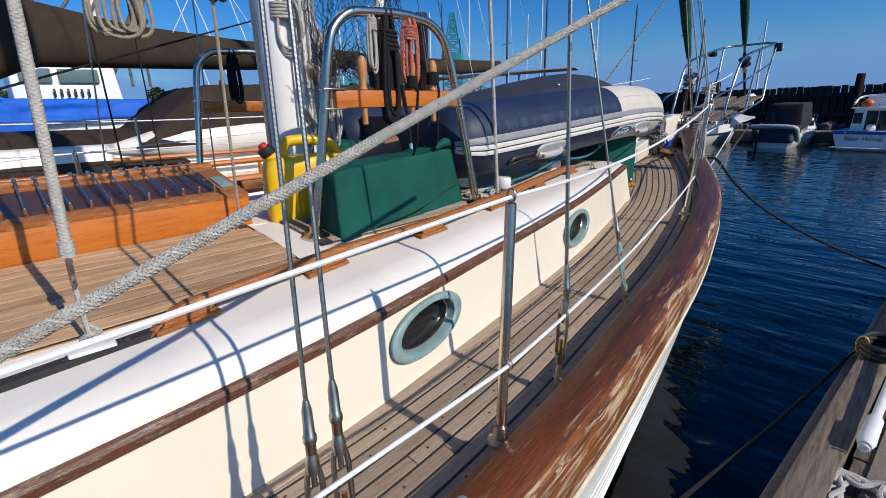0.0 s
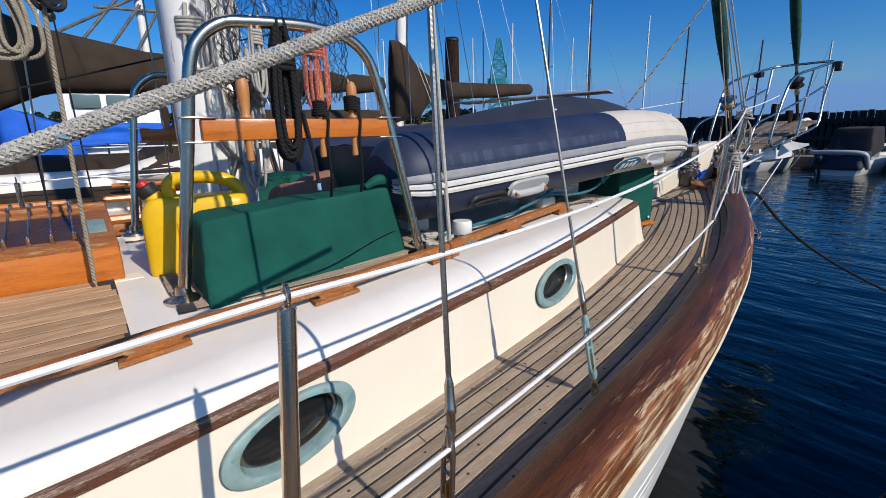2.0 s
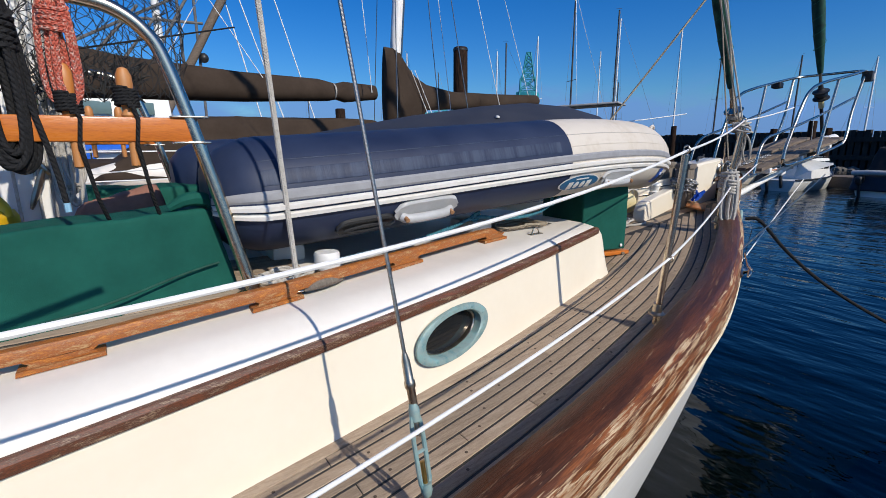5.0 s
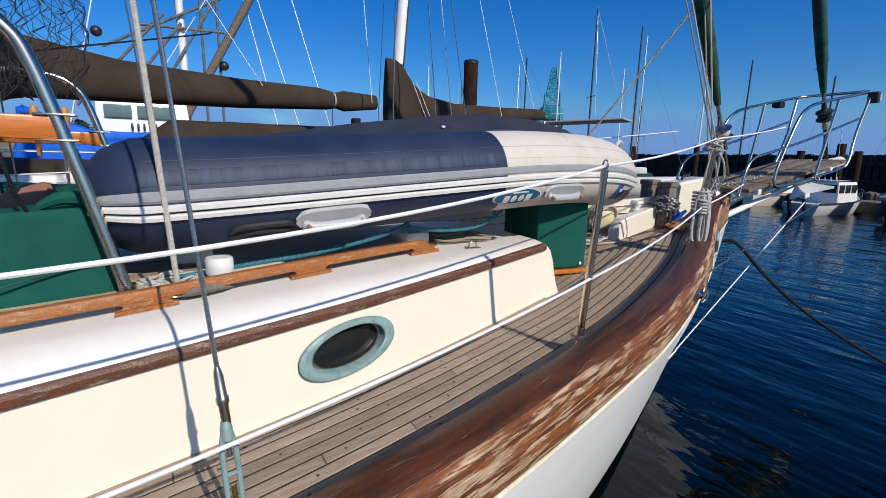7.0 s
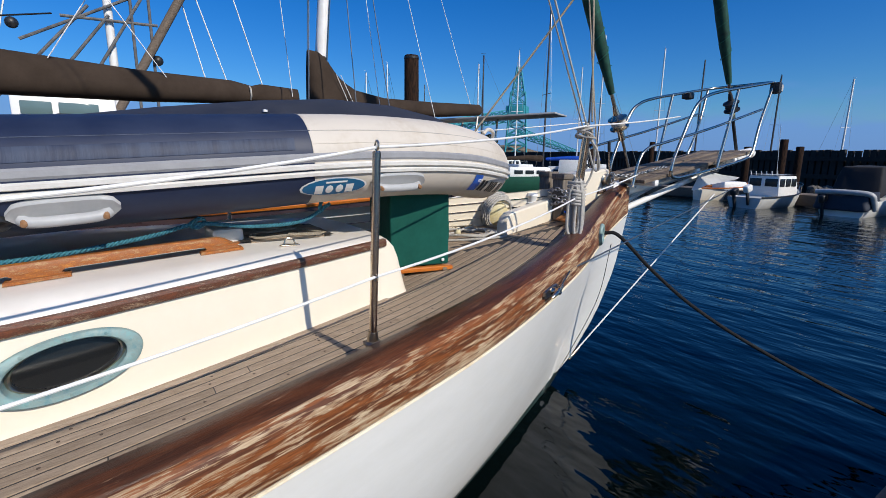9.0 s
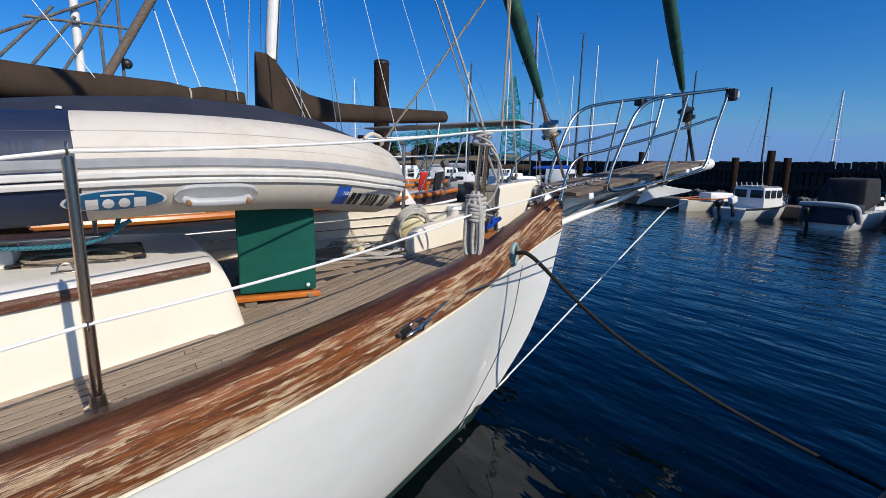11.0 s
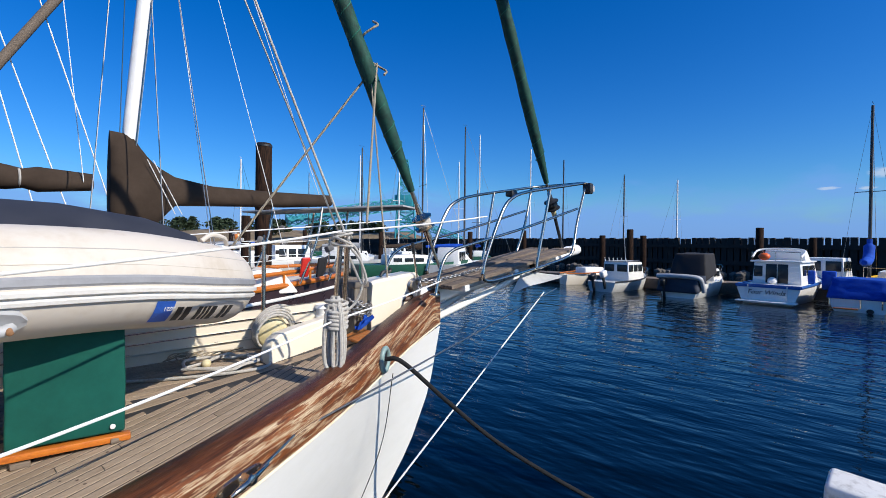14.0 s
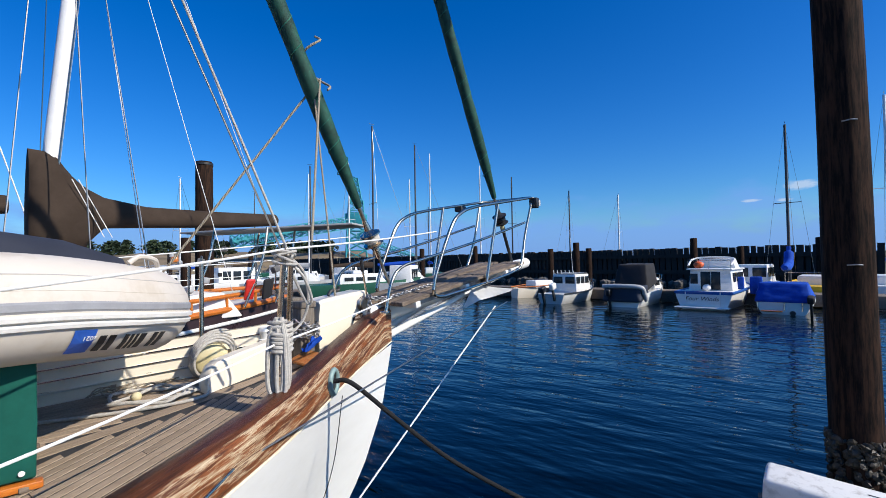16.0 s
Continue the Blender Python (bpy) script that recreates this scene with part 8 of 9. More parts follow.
hold(kt, soft_cover("dodger", "", [(KX - 1.15, 1.2, 1.7), (KX + 1.2, 1.2, 1.7), (KX + 1.2, 5.4, 1.62), (KX - 1.15, 5.4, 1.62)], [(KX - 0.95, 2.2, 2.48), (KX + 0.95, 2.2, 2.48), (KX + 0.9, 5.0, 2.50), (KX - 0.9, 5.0, 2.50)], BROWN, 0.12, 31, 0.07, 8))
hold(kt, soft_cover("deck_cover", "", [(KX - 0.9, -1.6, 1.7), (KX + 1.3, -1.6, 1.45), (KX + 1.3, 1.9, 1.45), (KX - 0.9, 1.9, 1.7)], [(KX - 0.3, -1.3, 1.95), (KX + 0.4, -1.3, 1.9), (KX + 0.4, 1.7, 1.9), (KX - 0.3, 1.7, 1.95)], BROWN, 0.2, 32, 0.06, 6))
# upturned white tender on its side deck
hold(kt, part("tender", tube(B(), [(KX + 0.95, 1.0, 1.72), (KX + 1.0, 1.5, 1.76), (KX + 1.0, 2.6, 1.78), (KX + 1.0, 3.8, 1.76), (KX + 0.95, 4.9, 1.70)], [0.05, 0.16, 0.22, 0.20, 0.08], 16), GEL_WHITE, label="white upturned tender"))
hold(kt, part("tender_rail", tube(B(), curve([(KX + 1.25, 1.0, 1.62), (KX + 1.38, 2.4, 1.62), (KX + 1.3, 4.8, 1.60)], 20), 0.025, 6), VARNISH))
# spars
for nm, y, top in (("main_mast", -0.75, 15.0), ("mizzen_mast", 5.93, 11.0)):
    r = 0.13 if nm == "main_mast" else 0.105
    hold(kt, part(nm, tube(B(), [(KX - 0.05, y - 0.25, 1.4), (KX - 0.05, y + 0.085 * (top - 3.8), top)], r, 16), MAST_W))
    hold(kt, part("mast_track", tube(B(), [(KX + 0.06, y - 0.17, 1.6), (KX + 0.06, y + 0.07 + 0.085 * (top - 3.8), top)], 0.012, 6), STEEL_DULL))
    for s, dy in ((1, -0.9), (1, 0.0), (1, 0.7), (-1, 0.1)):
        hold(kt, part("shroud", rod(B(), (KX + s * 1.45, y + dy, 1.4), (KX, y, top * 0.93), 0.008, 5), WIRE))
bm = B()


def cover(rows_):
    bm = B()
    rr = []
    for y, z0, z1, w in rows_:
        row = []
        for i in range(20):
            q = 2 * math.pi * i / 20
            k = 1 + 0.10 * noise.noise(Vector((math.cos(q) * 1.5, y * 2.2, math.sin(q) * 1.5)))
            zz = (z0 + z1) / 2 + (z1 - z0) / 2 * math.sin(q)
            f = (zz - z0) / max(0.01, z1 - z0)
            row.append((KX + w * k * math.cos(q) * (0.55 + 0.45 * (1 - f)), y, zz + 0.02 * (k - 1) * 5 * math.cos(q)))
        rr.append(row)
    return grid(bm, rr, True, True)


ys = np.linspace(-0.95, 5.42, 44)
rows_ = []
for y in ys:
    z0 = float(np.interp(y, [-0.95, 0.6, 3.2, 4.55, 4.62, 4.75, 5.42], [2.0, 2.70, 2.75, 2.82, 2.89, 2.80, 2.88]))
    z1 = float(np.interp(y, [-0.95, -0.5, 0.6, 1.7, 3.2, 4.5, 4.62, 4.75, 5.42], [4.6, 3.95, 3.47, 3.27, 3.18, 3.16, 3.07, 3.15, 3.12]))
    rows_.append((y, z0, z1, float(np.interp(y, [-0.95, 0.6, 3, 5.42], [0.24, 0.24, 0.22, 0.13]))))
hold(kt, part("main_sail_cover", cover(rows_), BROWN, label="brown canvas sail cover on the main boom", angle=70))
ys = np.linspace(5.62, 9.42, 40)
rows_ = []
for y in ys:
    z1 = float(np.interp(y, [5.62, 5.9, 6.06, 6.25, 6.5, 7.08, 8.2, 9.42], [3.78, 3.77, 3.52, 3.33, 3.20, 3.11, 3.12, 3.16]))
    z0 = float(np.interp(y, [5.66, 6.2, 6.5, 7.2, 8.4, 9.42], [2.3, 2.4, 2.74, 2.78, 2.84, 2.93]))
    rows_.append((y, z0, z1, float(np.interp(y, [5.62, 5.75, 6.0, 6.4], [0.16, 0.25, 0.24, 0.15]))))
hold(kt, part("mizzen_sail_cover", cover(rows_), BROWN, label="brown canvas sail cover on the mizzen boom", angle=70))
hold(kt, part("cover_tie", tube(B(), [(KX + 0.15 * math.cos(q), 4.64, 2.975 + 0.12 * math.sin(q)) for q in (2 * math.pi * i / 16 for i in range(16))], 0.014, 6, True), ROPE_W))
for a, b in (((KX + 0.12, 5.3, 2.98), (KX + 0.3, 4.8, 8.0)), ((KX + 0.2, 6.05, 3.4), (KX + 0.16, 6.45, 2.6)), ((KX + 0.22, 6.12, 3.4), (KX + 0.16, 6.55, 2.6)), ((KX + 0.3, 7.0, 1.7), (KX + 0.1, 6.1, 9.0)), ((KX + 0.6, 8.2, 1.6), (KX + 0.1, 6.0, 10.0)), ((KX, 9.2, 3.1), (KX, 6.0, 10.8)), ((KX + 0.1, 5.7, 9.0), (KX + 0.1, 2.2, 3.2)), ((KX + 0.1, 3.5, 3.1), (KX, -0.6, 9.5))):
    hold(kt, part("rigging_line", rod(B(), a, b, 0.0065, 5), LIFELINE))
# dark panel on the stern arch
hold(kt, part("solar_panel", box(B(), (3.6, 0.8, 0.035), Matrix.Translation((-7.6, 9.3, 2.84)) @ pose(0, 0, 0, 0, -1.2, 24), 0.008), FARGREY))
for x, y in ((KX - 0.6, 9.0), (KX + 0.6, 9.0), (KX - 0.5, 8.0), (KX + 0.9, 8.2)):
    hold(kt, part("arch_post", tube(B(), curve([(x, y, 1.45), (x + 0.05, y + 0.3, 2.2), (x, y + 0.45, 2.82)], 12), 0.022, 8), STEEL))
for k, (x, y) in enumerate(((-6.85, 8.3), (-6.75, 8.55), (-7.0, 8.8))):
    bm = B()
    box(bm, (0.05, 0.17, 0.36), Matrix.Translation((x, y, 1.74)) @ pose(0, 0, 0, 8 * k, 14, 20 * k), 0.045, 3)
    hold(kt, part("hung_jacket", bm, REDP if k < 1 else DARKCANVAS))
rnd = random.Random(61)
for k in range(16):
    x, y = -7.75 + rnd.uniform(-1.1, 1.1), rnd.uniform(6.8, 9.0)
    bm = B()
    s = rnd.uniform(0.05, 0.12)
    box(bm, (s, s * 1.3, s), Matrix.Translation((x, y, 1.5 + s + rnd.uniform(0, 0.9))) @ pose(0, 0, 0, rnd.uniform(-20, 20), rnd.uniform(-20, 20), rnd.uniform(0, 90)), s * 0.2)
    hold(kt, part("stern_gear", bm, rnd.choice((BLACKP, DARKSTEEL, FARGREY, DARKCANVAS, VARNISH))))

# ---- fishing boat under a blue tarp ----
fb_ = thing("fishing_boat", "white fishing boat with wheelhouse and blue tarpaulin", "fishing boat", at=(-17.5, 3, 0))
bm = hull_mesh(12, 3.6, 1.5, sheer=0.25, transom=0.8)
bmesh.ops.transform(bm, matrix=Matrix.Translation((-18.2, -3.0, 0)), verts=bm.verts)
hold(fb_, part("hull", bm, HULL_WHITE))
bm = cabin_mesh(-19.4, -16.6, 0.75, 3.25, 1.4, 3.62, 0.2)
wh = part("wheelhouse", bm, HULL_WHITE)
hold(fb_, wh)
for ya, yb in ((0.95, 1.62), (1.76, 2.66)):
    bm = B()
    box(bm, (0.06, yb - ya, 0.36), Matrix.Translation((-16.62, (ya + yb) / 2, 3.19)), 0.05)
    part("window", bm, WINDOW_PALE, wh)
for k in range(6):
    bm = B()
    box(bm, (0.02, 0.055, 0.22), Matrix.Translation((-16.575, 1.60 + 0.15 * k, 2.75)), 0.01)
    part("number_bar", bm, BLACKP, wh)
hold(fb_, soft_cover("tarpaulin", "", [(-18.0, 0.2, 1.9), (-16.35, 0.2, 1.92), (-16.35, 3.9, 2.1), (-18.0, 3.9, 2.1)], [(-17.6, 0.5, 2.62), (-16.45, 0.5, 2.60), (-16.5, 3.7, 2.58), (-17.6, 3.7, 2.58)], BLUE_T, 0.1, 41, 0.12, 8))
hold(fb_, soft_cover("tarpaulin", "", [(-18.0, -1.2, 1.3), (-16.3, -1.2, 1.4), (-16.3, 1.1, 1.6), (-18.0, 1.1, 1.6)], [(-17.6, -0.9, 3.2), (-16.45, -0.9, 3.2), (-16.45, 1.0, 2.45), (-17.6, 1.0, 2.45)], BLUE_T, 0.1, 43, 0.10, 6))
rnd = random.Random(8)
hold(fb_, part("mast", rod(B(), (-18.5, 3.2, 2), (-18.5, 3.2, 11), 0.12, 10), MAST_W))
hold(fb_, part("boom", rod(B(), (-18.0, 3.1, 3.2), (-18.0, 6.9, 10.1), 0.13, 10), WOODGREY))
for a, b in (((-18.3, 1.2, 3.5), (-18.3, 3.2, 6.2)), ((-18.3, 0.2, 3.4), (-18.3, 2.7, 6.4)), ((-18.3, 2.2, 3.6), (-18.3, 4.2, 7)), ((-18.3, 3.8, 3), (-18.3, 3.8, 9)), ((-18.3, 4.3, 3), (-18.3, 4.3, 8.2)), ((-18.3, 1.0, 5.2), (-18.3, 5.2, 7.6)), ((-18.3, 2.0, 6.0), (-18.3, 4.5, 6.1))):
    hold(fb_, part("gallows", rod(B(), a, b, 0.045, 8), DARKSTEEL))
for a, b in (((-18.3, 7.0, 2.9), (-18.3, 4.5, 11)), ((-18.3, 8.2, 2.9), (-18.3, 5.5, 12)), ((-18.3, 6.2, 2.8), (-18.3, 4.1, 12)), ((-18.3, 0.0, 2.9), (-18.3, 2.2, 12))):
    hold(fb_, part("wire", rod(B(), a, b, 0.022, 5), LIFELINE))
for p in ((-18.2, 4.4, 5.0), (-18.2, 3.6, 7.6), (-18.2, 0.9, 5.6)):
    bm = B()
    bmesh.ops.create_uvsphere(bm, u_segments=10, v_segments=7, radius=0.16, matrix=Matrix.Translation(p))
    hold(fb_, part("deck_lamp", bm, BLACKP))

# ---- far marina to the left ----
rnd = random.Random(23)
for k in range(16):
    az = -74 + 2.5 * k + rnd.uniform(-0.8, 0.8)
    d = rnd.uniform(26, 46) if az > -60 else rnd.uniform(34, 60)
    x, y, _ = polar(az, d)
    sail = k % 3 != 1
    t = place("marina_boat", "white sailboat moored in the far marina" if sail else "white motorboat moored in the far marina", "sailboat" if sail else "motorboat", x, y, rnd.uniform(-60, 80), "far marina boats")
    part("hull", hull_mesh(7.5, 2.5, 0.95, sheer=0.25, transom=0.7), rnd.choice((HULL_WHITE, HULL_WHITE, FARGREEN, FARGREY_L)), t)
    cb = part("cabin", cabin_mesh(-0.7, 0.7, 1.8, 4.8, 0.9, 1.5 if sail else 1.95, 0.5), WHITEP, t)
    windows(cb, -0.69, 0.69, 2.0, 4.4, 1.1, 1.32 if sail else 1.7, 3, 1, 1, 0.3)
    if sail:
        mast_on(t, 0, 4.2, 1.0, rnd.uniform(8, 11), 0.06, 2.6, rnd.choice((MAST_W, BLACKM, MAST_W)), cloth=(DARKCANVAS, BROWN, FARGREY, BLUE)[k % 4])
    else:
        rails(t, [(0.8, 4.9, 1.5), (0, 7.0, 1.7), (-0.8, 4.9, 1.5)], [((0, 6.9, 1.1), (0, 6.9, 1.68))])

# ---- shore with bank, trees and crane ----
sh = thing("shore_bank", "dry grassy bank and rocks along the far shore", "shore", kind="structure", at=(-110, 60, 0))
bm = B()
rows = []
for i in range(70):
    az = -110 + 75 * i / 69
    rr = []
    for d, h in ((112, -0.5), (116, 1.2), (122, 2.6), (134, 4.6), (160, 6.0), (260, 7.0)):
        k = noise.noise(Vector((az * 0.25, d * 0.05, 2.0)))
        edge = max(0.0, min(1.0, (-36 - az) / 10))
        x, y, _ = polar(az, d + 4 * k)
        rr.append((x, y, (h * (1 + 0.25 * k)) * edge - (1 - edge) * 0.6))
    rows.append(rr)
grid(bm, rows)
hold(sh, part("bank", bm, HILL))
rock = B()
for i in range(420):
    az = rnd.uniform(-105, -42)
    x, y, _ = polar(az, rnd.uniform(111, 119))
    bmesh.ops.create_icosphere(rock, subdivisions=1, radius=rnd.uniform(0.5, 1.3), matrix=Matrix.Translation((x, y, rnd.uniform(-0.1, 1.2))) @ pose(0, 0, 0, rnd.uniform(0, 90), rnd.uniform(0, 90), 0))
o = part("rocks", rock, ROCK, smooth=False)
tagged(o, kind="stuff")
hold(sh, o)


def conifer(seed, H, W):
    rnd = random.Random(seed)
    t = thing("shore_tree", "dark evergreen tree on the far bank", "tree", "shore trees")
    part("trunk", tube(B(), [(0, 0, 0), (0.1, 0, H * 0.5), (0.05, 0.05, H * 0.95)], [0.28, 0.18, 0.04], 8), PILE, t)
    bm = B()
    for i in range(420):
        f = rnd.random() ** 0.8
        z = H * (0.18 + 0.80 * f)
        q = rnd.random() * 6.283
        r = W * math.sin(math.pi * (0.16 + 0.80 * f)) ** 0.7 * (0.30 + 0.75 * rnd.random()) * (1 + 0.30 * math.sin(3 * q + seed) + 0.22 * math.sin(9 * f + 2 * q))
        c = Vector((r * math.cos(q), r * math.sin(q), z + rnd.uniform(-0.4, 0.4)))
        s = rnd.uniform(0.25, 0.6)
        m = Matrix.Translation(c) @ pose(0, 0, 0, rnd.uniform(-50, 50), rnd.uniform(-50, 50), rnd.uniform(0, 360))
        vs = [bm.verts.new(m @ Vector(p)) for p in ((-s, -s * 0.5, 0), (s, -s * 0.6, 0.1 * s), (s * 0.7, s * 0.6, -0.2 * s), (-s * 0.5, s * 0.7, 0.15 * s))]
        bm.faces.new(vs)
    part("crown", bm, LEAF, t, smooth=False)
    for k in range(5):
        z = H * (0.25 + 0.13 * k)
        q = k * 2.4
        part("limb", tube(B(), [(0, 0, z), (W * 0.5 * math.cos(q), W * 0.5 * math.sin(q), z + 0.4)], [0.08, 0.03], 5), PILE, t)
    return t


protos = [conifer(100 + k, h, w) for k, (h, w) in enumerate(((5.0, 2.4), (4.2, 2.9), (6.0, 2.2)))]
k = 0
for az in [-79 + 1.15 * i for i in range(27)] + [-96 + 1.5 * i for i in range(10)]:
    if rnd.random() < 0.25:
        continue
    d = rnd.uniform(128, 160)
    x, y, _ = polar(az, d)
    z = 3.2 + (d - 128) * 0.045
    m = pose(x, y, z - 0.3, 0, 0, rnd.uniform(0, 360)) @ Matrix.Scale(rnd.uniform(0.75, 1.25), 4)
    if k < 3:
        protos[k].matrix_basis = m
    else:
        copy_thing(protos[k % 3], pose(x, y, z - 0.3, 0, 0, rnd.uniform(0, 360)))
    k += 1

cr = thing("harbour_crane", "teal lattice crane tower with conveyor gallery", "crane", at=polar(-46.0, 130))
cxr, cyr, _ = polar(-46.0, 130)


def lattice(a, b, w0, w1, n, r):
    bm = B()
    a, b = Vector(a), Vector(b)
    d = (b - a).normalized()
    u = d.orthogonal().normalized()
    v = d.cross(u)
    lev = []
    for i in range(n + 1):
        p, w = a.lerp(b, i / n), w0 + (w1 - w0) * i / n
        lev.append([p + u * w * sx + v * w * sy for sx, sy in ((-1, -1), (1, -1), (1, 1), (-1, 1))])
    for i in range(n):
        for j in range(4):
            rod(bm, lev[i][j], lev[i + 1][j], r, 4)
            rod(bm, lev[i][j], lev[i + 1][(j + 1) % 4], r * 0.7, 4)
            rod(bm, lev[i][(j + 1) % 4], lev[i + 1][j], r * 0.7, 4)
            rod(bm, lev[i + 1][j], lev[i + 1][(j + 1) % 4], r * 0.7, 4)
    return bm


hold(cr, part("tower", lattice((cxr, cyr, 0), (cxr, cyr, 19), 3.0, 1.9, 7, 0.22), TEAL))
hold(cr, part("mast", lattice((cxr, cyr, 19), (cxr, cyr, 25.5), 1.6, 0.5, 4, 0.18), TEAL))
x2, y2, _ = polar(-60, 118)
hold(cr, part("conveyor", lattice((cxr, cyr, 13.5), (x2, y2, 7.5), 1.1, 1.1, 14, 0.16), TEAL))
bm = B()
tube(bm, [(cxr, cyr, 13.5), (x2, y2, 7.5)], 0.95, 4)
hold(cr, part("gallery", bm, TEAL))
x3, y3, _ = polar(-39, 128)
hold(cr, part("jib", lattice((cxr, cyr, 9), (x3, y3, 3.5), 0.9, 0.5, 9, 0.14), TEAL))
bm = B()
box(bm, (5, 5, 3.2), Matrix.Translation((cxr, cyr, 14.0)) @ pose(0, 0, 0, 0, 0, 30), 0.1)
hold(cr, part("machinery_house", bm, TEAL))

# ---- low fog bank and a few clouds far out ----
def fog_mat():
    m = bpy.data.materials.new("distant_fog_glow")
    m.use_nodes = True
    n, l = m.node_tree.nodes, m.node_tree.links
    n.remove(n["Principled BSDF"])
    out = n["Material Output"]
    tc, mp = n.new("ShaderNodeTexCoord"), n.new("ShaderNodeMapping")
    mp.inputs["Scale"].default_value = (0.0034, 0.0034, 0.008)
    l.new(tc.outputs["Object"], mp.inputs[0])
    nz = n.new("ShaderNodeTexNoise")
    nz.inputs["Scale"].default_value, nz.inputs["Detail"].default_value = 1.0, 6
    l.new(mp.outputs[0], nz.inputs[0])
    sp = n.new("ShaderNodeSeparateXYZ")
    l.new(tc.outputs["Object"], sp.inputs[0])
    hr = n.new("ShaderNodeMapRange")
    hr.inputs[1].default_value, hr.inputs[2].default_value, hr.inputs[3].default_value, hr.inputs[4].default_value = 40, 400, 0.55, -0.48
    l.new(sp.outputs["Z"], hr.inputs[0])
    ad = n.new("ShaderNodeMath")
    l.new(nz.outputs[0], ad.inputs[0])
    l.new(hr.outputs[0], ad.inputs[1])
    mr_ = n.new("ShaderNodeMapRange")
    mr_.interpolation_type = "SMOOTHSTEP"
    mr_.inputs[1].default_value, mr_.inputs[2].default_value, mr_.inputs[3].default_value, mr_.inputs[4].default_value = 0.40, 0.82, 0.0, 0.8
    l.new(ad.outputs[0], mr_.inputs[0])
    # haze painted as blue emission, thinning out with height
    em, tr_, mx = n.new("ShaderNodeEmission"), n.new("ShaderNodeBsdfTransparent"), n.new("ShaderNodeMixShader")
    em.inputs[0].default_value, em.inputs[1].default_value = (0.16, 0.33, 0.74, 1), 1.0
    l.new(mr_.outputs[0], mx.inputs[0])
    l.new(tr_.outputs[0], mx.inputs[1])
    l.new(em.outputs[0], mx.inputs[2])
    l.new(mx.outputs[0], out.inputs[0])
    return m


# ring of self-lit fog round the horizon; it casts no shadow
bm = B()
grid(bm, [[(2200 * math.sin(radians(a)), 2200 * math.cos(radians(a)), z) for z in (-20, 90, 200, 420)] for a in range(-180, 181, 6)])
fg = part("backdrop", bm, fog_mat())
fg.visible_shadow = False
tagged(fg, "low fog bank on the horizon, haze painted as a glowing grey-blue shell", "fog", kind="structure")


# ---- small fair-weather clouds, far out ----
def cloud_mat():
    m = bpy.data.materials.new("thin_cloud")
    m.use_nodes = True
    n, l = m.node_tree.nodes, m.node_tree.links
    n.remove(n["Principled BSDF"])
    tc, ln, nz = n.new("ShaderNodeTexCoord"), n.new("ShaderNodeVectorMath"), n.new("ShaderNodeTexNoise")
    ln.operation = "LENGTH"
    l.new(tc.outputs["Object"], ln.inputs[0])
    nz.inputs["Scale"].default_value, nz.inputs["Detail"].default_value, nz.inputs["Roughness"].default_value = 2.2, 7, 0.65
    l.new(tc.outputs["Object"], nz.inputs[0])
    sb, mr_ = n.new("ShaderNodeMath"), n.new("ShaderNodeMapRange")
    sb.operation = "SUBTRACT"
    l.new(nz.outputs[0], sb.inputs[0])
    l.new(ln.outputs["Value"], sb.inputs[1])
    mr_.interpolation_type = "SMOOTHSTEP"
    mr_.inputs[1].default_value, mr_.inputs[2].default_value, mr_.inputs[3].default_value, mr_.inputs[4].default_value = -0.32, 0.22, 0.0, 0.75
    l.new(sb.outputs[0], mr_.inputs[0])
    em, tr_, mx = n.new("ShaderNodeEmission"), n.new("ShaderNodeBsdfTransparent"), n.new("ShaderNodeMixShader")
    em.inputs[0].default_value, em.inputs[1].default_value = (0.45, 0.56, 0.72, 1), 1.0
    l.new(mr_.outputs[0], mx.inputs[0])
    l.new(tr_.outputs[0], mx.inputs[1])
    l.new(em.outputs[0], mx.inputs[2])
    l.new(mx.outputs[0], n["Material Output"].inputs[0])
    return m


CLOUD = cloud_mat()
for az, el, w, h in ((-1.6, 5.75, 46, 9), (2.6, 6.95, 80, 26), (1.2, 5.6, 34, 9)):
    bm = B()
    grid(bm, [[(x, 0, z) for x in (-1, 0, 1)] for z in (-1, 0, 1)])
    c = part("backdrop", bm, CLOUD)
    d = 2100
    c.matrix_basis = pose(d * math.sin(radians(az)), d * math.cos(radians(az)), d * math.tan(radians(el)), 0, 0, -az) @ Matrix.Diagonal((w, 1, h, 1))
    c.visible_shadow = False
    tagged(c, "small thin white cloud over the horizon", "cloud", kind="structure")


# ---- teak planks of the decks, laid last ----
def strip(name, xa, xb, zf, ys, th, material, parent):
    """One plank with its own edges: xa, xb are functions of y."""
    bm = B()
    rows = []
    for y in ys:
        a, b, z = xa(y), xb(y), zf((xa(y) + xb(y)) / 2, y)
        c = 0.0015
        rows.append([(a, y, z - th), (a, y, z - c), (a + c, y, z), (b - c, y, z), (b, y, z - c), (b, y, z - th)])
    grid(bm, rows, True, True)
    o = part(name, bm, material, smooth=False)
    o.parent = deck
    return o


rnd = random.Random(77)
PW, GAP = 0.0440, 0.0100


def norm(y):
    s = (rail_in(y + 0.05) - rail_in(y - 0.05)) / 0.1
    return math.sqrt(1 + min(s * s, 0.35))


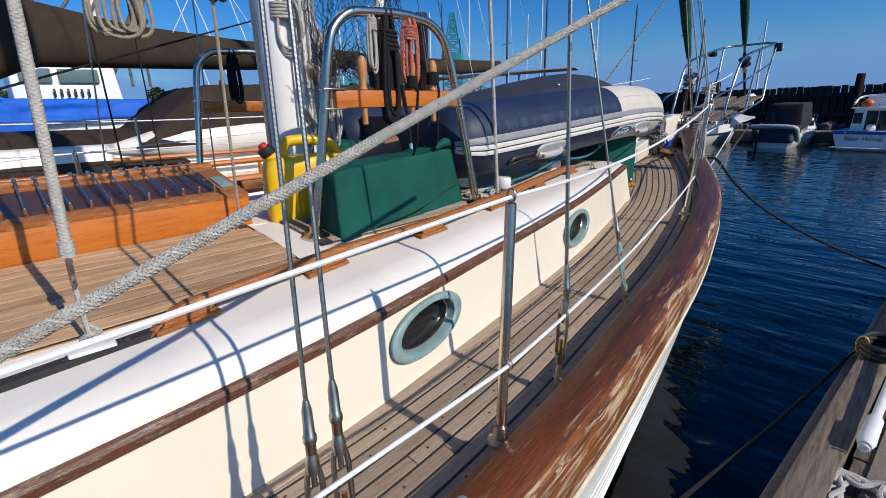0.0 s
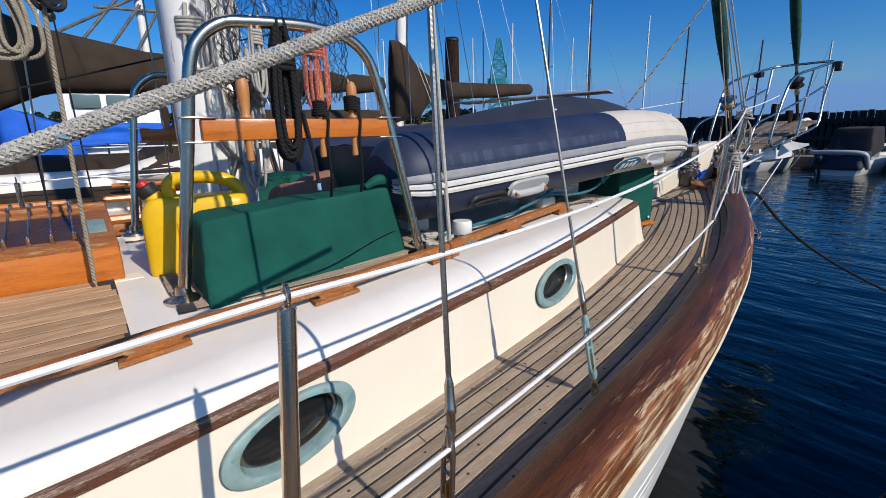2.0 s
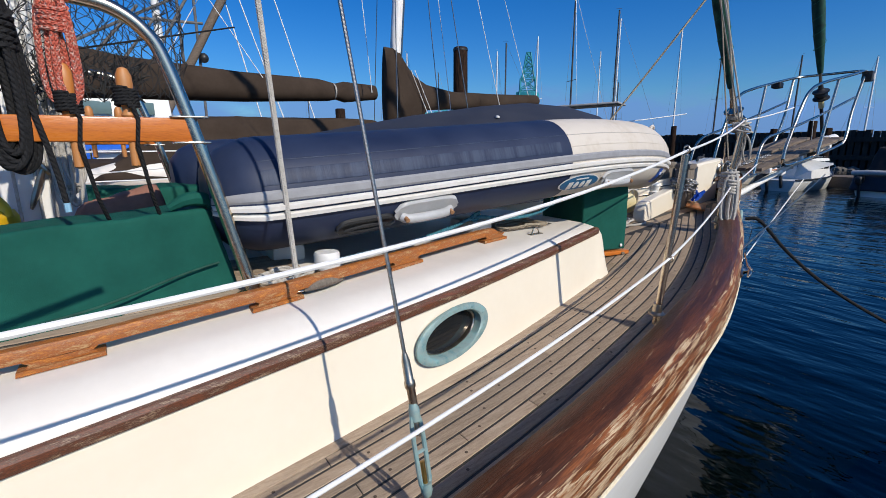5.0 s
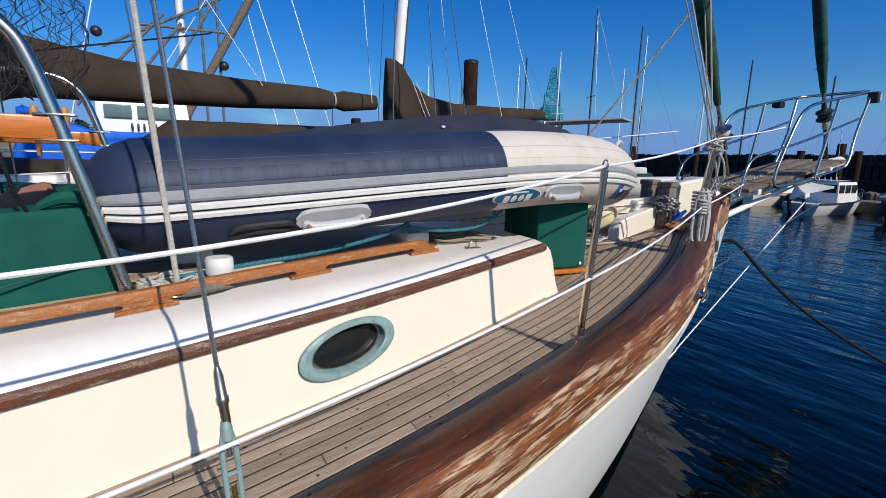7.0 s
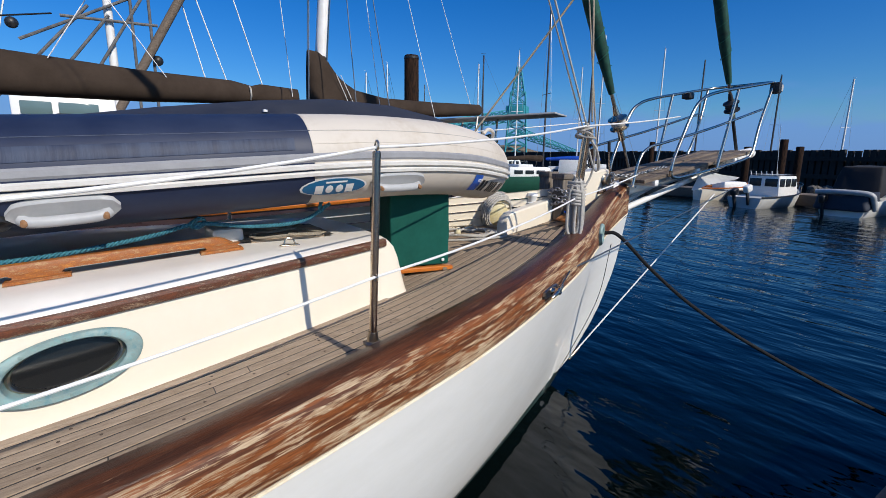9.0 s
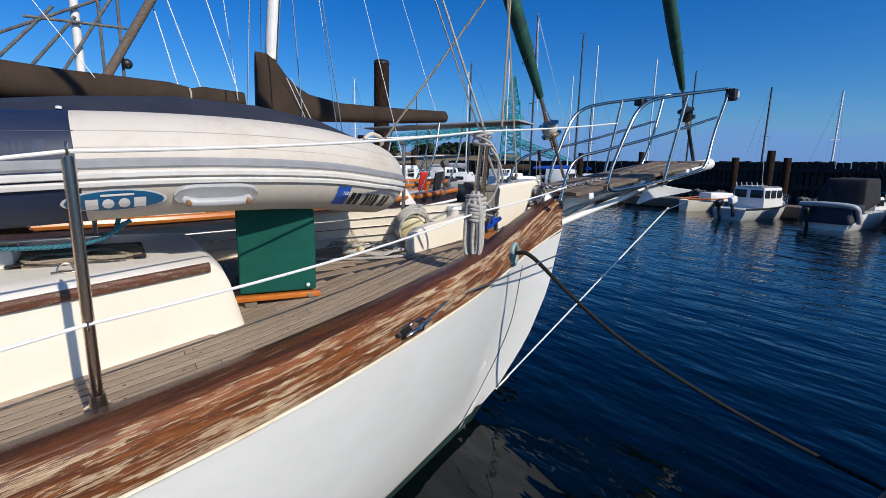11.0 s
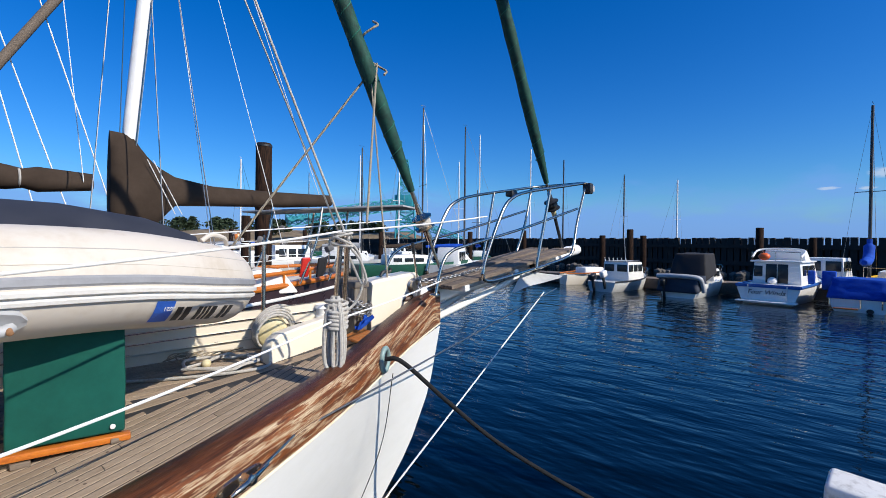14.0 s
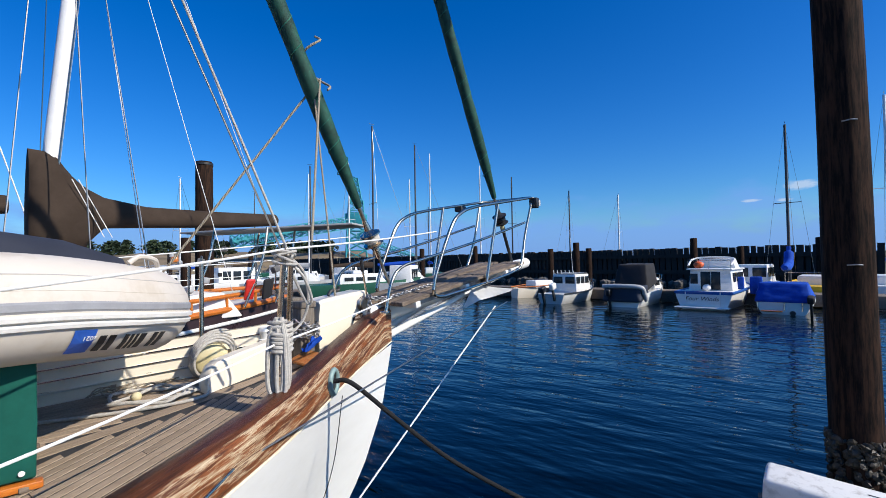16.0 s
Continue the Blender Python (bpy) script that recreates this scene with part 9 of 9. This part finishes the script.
dz = lambda x, y: deck_z(y)
for side in (1, -1):
    for k in range(34):
        def edge(y, k=k, o=0.0):
            x = rail_in(y) + 0.012 - (k * (PW + GAP) + o) * norm(y)
            return x
        # where this plank runs: from aft to where it meets the centreline plank
        y = -2.4 if side > 0 else 2.0
        run = []
        while y < 6.35:
            xo, xi = edge(y), edge(y, o=PW)
            hidden = xo < cabin_x(y) - 0.02 and y < 3.80
            if not hidden and xi > CX + 0.05:
                run.append(y)
            y += 0.1
        if len(run) < 3:
            continue
        # butts
        cuts = []
        p = run[0] + rnd.uniform(0.4, 1.6)
        while p < run[-1] - 0.4:
            cuts.append(p)
            p += rnd.uniform(1.1, 2.0)
        ends = [run[0]] + cuts + [run[-1]]
        for a, b in zip(ends, ends[1:]):
            nn = max(2, int((b - a) / 0.14))
            ys = np.linspace(a + 0.002, b - 0.002, nn + 1)
            if side > 0:
                strip("deck_plank", lambda v: edge(v, o=PW), lambda v: edge(v), dz, ys, 0.010, TEAK_GREY, deck)
            else:
                strip("deck_plank", lambda v: 2 * CX - edge(v), lambda v: 2 * CX - edge(v, o=PW), dz, ys, 0.010, TEAK_GREY, deck)
# king plank and covering boards at the cabin foot
strip("king_plank", lambda v: CX - 0.05, lambda v: CX + 0.045, dz, np.linspace(3.9, 6.3, 18), 0.010, TEAK_GREY, deck)
strip("margin_plank", lambda v: cabin_x(v) - 0.02, lambda v: cabin_x(v) + 0.045, lambda x, y: deck_z(y) + 0.003, np.linspace(-2.4, 3.80, 50), 0.012, TEAK_GREY, deck)

# round timber bungs over the deck fastenings
bung_m = mat("dark_teak_bung", (0.10, 0.065, 0.042), (0.06, 0.04, 0.028), 30, 0.85)
b0 = lathe(B(), [(0.0052, -0.002), (0.0052, 0.0008), (0.0045, 0.0012)], None, 9)
bung_me = bpy.data.meshes.new("bung")
b0.to_mesh(bung_me)
b0.free()
bung_me.materials.append(bung_m)
for k in range(10):
    y = -0.2 + 0.13 * (k % 3)
    while y < 4.4:
        x = rail_in(y) + 0.012 - (k * (PW + GAP) + PW / 2) * norm(y)
        if y > 3.95 or x > cabin_x(y) + 0.06:
            o = new("bung", bung_me)
            o.location = (x, y, deck_z(y))
            o.parent = deck
        y += rnd.uniform(0.34, 0.46)

# teak on the cabin top
ct = thing("cabin_top_decking", "teak planking laid on the cabin top", "decking", at=(-1.7, 0, 1.58))


def top_strip(x0, x1, y0, y1, material, skew=0.0):
    bm = B()
    rows = []
    for y in np.linspace(y0, y1, max(3, int((y1 - y0) / 0.15) + 1)):
        f = skew * (0.7 - y)
        rows.append([(x0 + f, y, top_z(x0 + f, y) - 0.004), (x0 + f, y, top_z(x0 + f, y) + 0.0115), (x0 + f + 0.0015, y, top_z(x0 + f, y) + 0.013), (x1 + f - 0.0015, y, top_z(x1 + f, y) + 0.013), (x1 + f, y, top_z(x1 + f, y) + 0.0115), (x1 + f, y, top_z(x1 + f, y) - 0.004)])
    grid(bm, rows, True, True)
    return part("deck_plank", bm, material, smooth=False)


for x0, x1, y0, y1, m in ((-2.02, -1.44, -2.3, 0.735, TEAK_WARM), (-2.06, -1.605, 0.87, 2.05, TEAK_GREY), (-2.3, -1.92, 3.14, 3.60, TEAK_GREY)):
    bm = B()
    grid(bm, [[(x, y, top_z(x, y) + 0.0105) for x in np.linspace(x0, x1, 8)] for y in np.linspace(y0, y1, 8)])
    hold(ct, part("caulk_bed", bm, CAULK))
    n = int((x1 - x0) / 0.053)
    for i in range(n):
        xa = x0 + i * (x1 - x0) / n
        xb = xa + (x1 - x0) / n - 0.007
        # rounded corners of the panel
        cut = 0.0
        d = min(i, n - 1 - i)
        cut = (0.05, 0.015, 0.004)[d] if d < 3 else 0
        ya, yb = y0 + cut, y1 - cut
        mid = rnd.uniform(ya + 0.3, yb - 0.3) if yb - ya > 1.5 else None
        for a, b in (((ya, mid - 0.002), (mid + 0.002, yb)) if mid else ((ya, yb),)):
            hold(ct, top_strip(xa, xb, a, b, m))
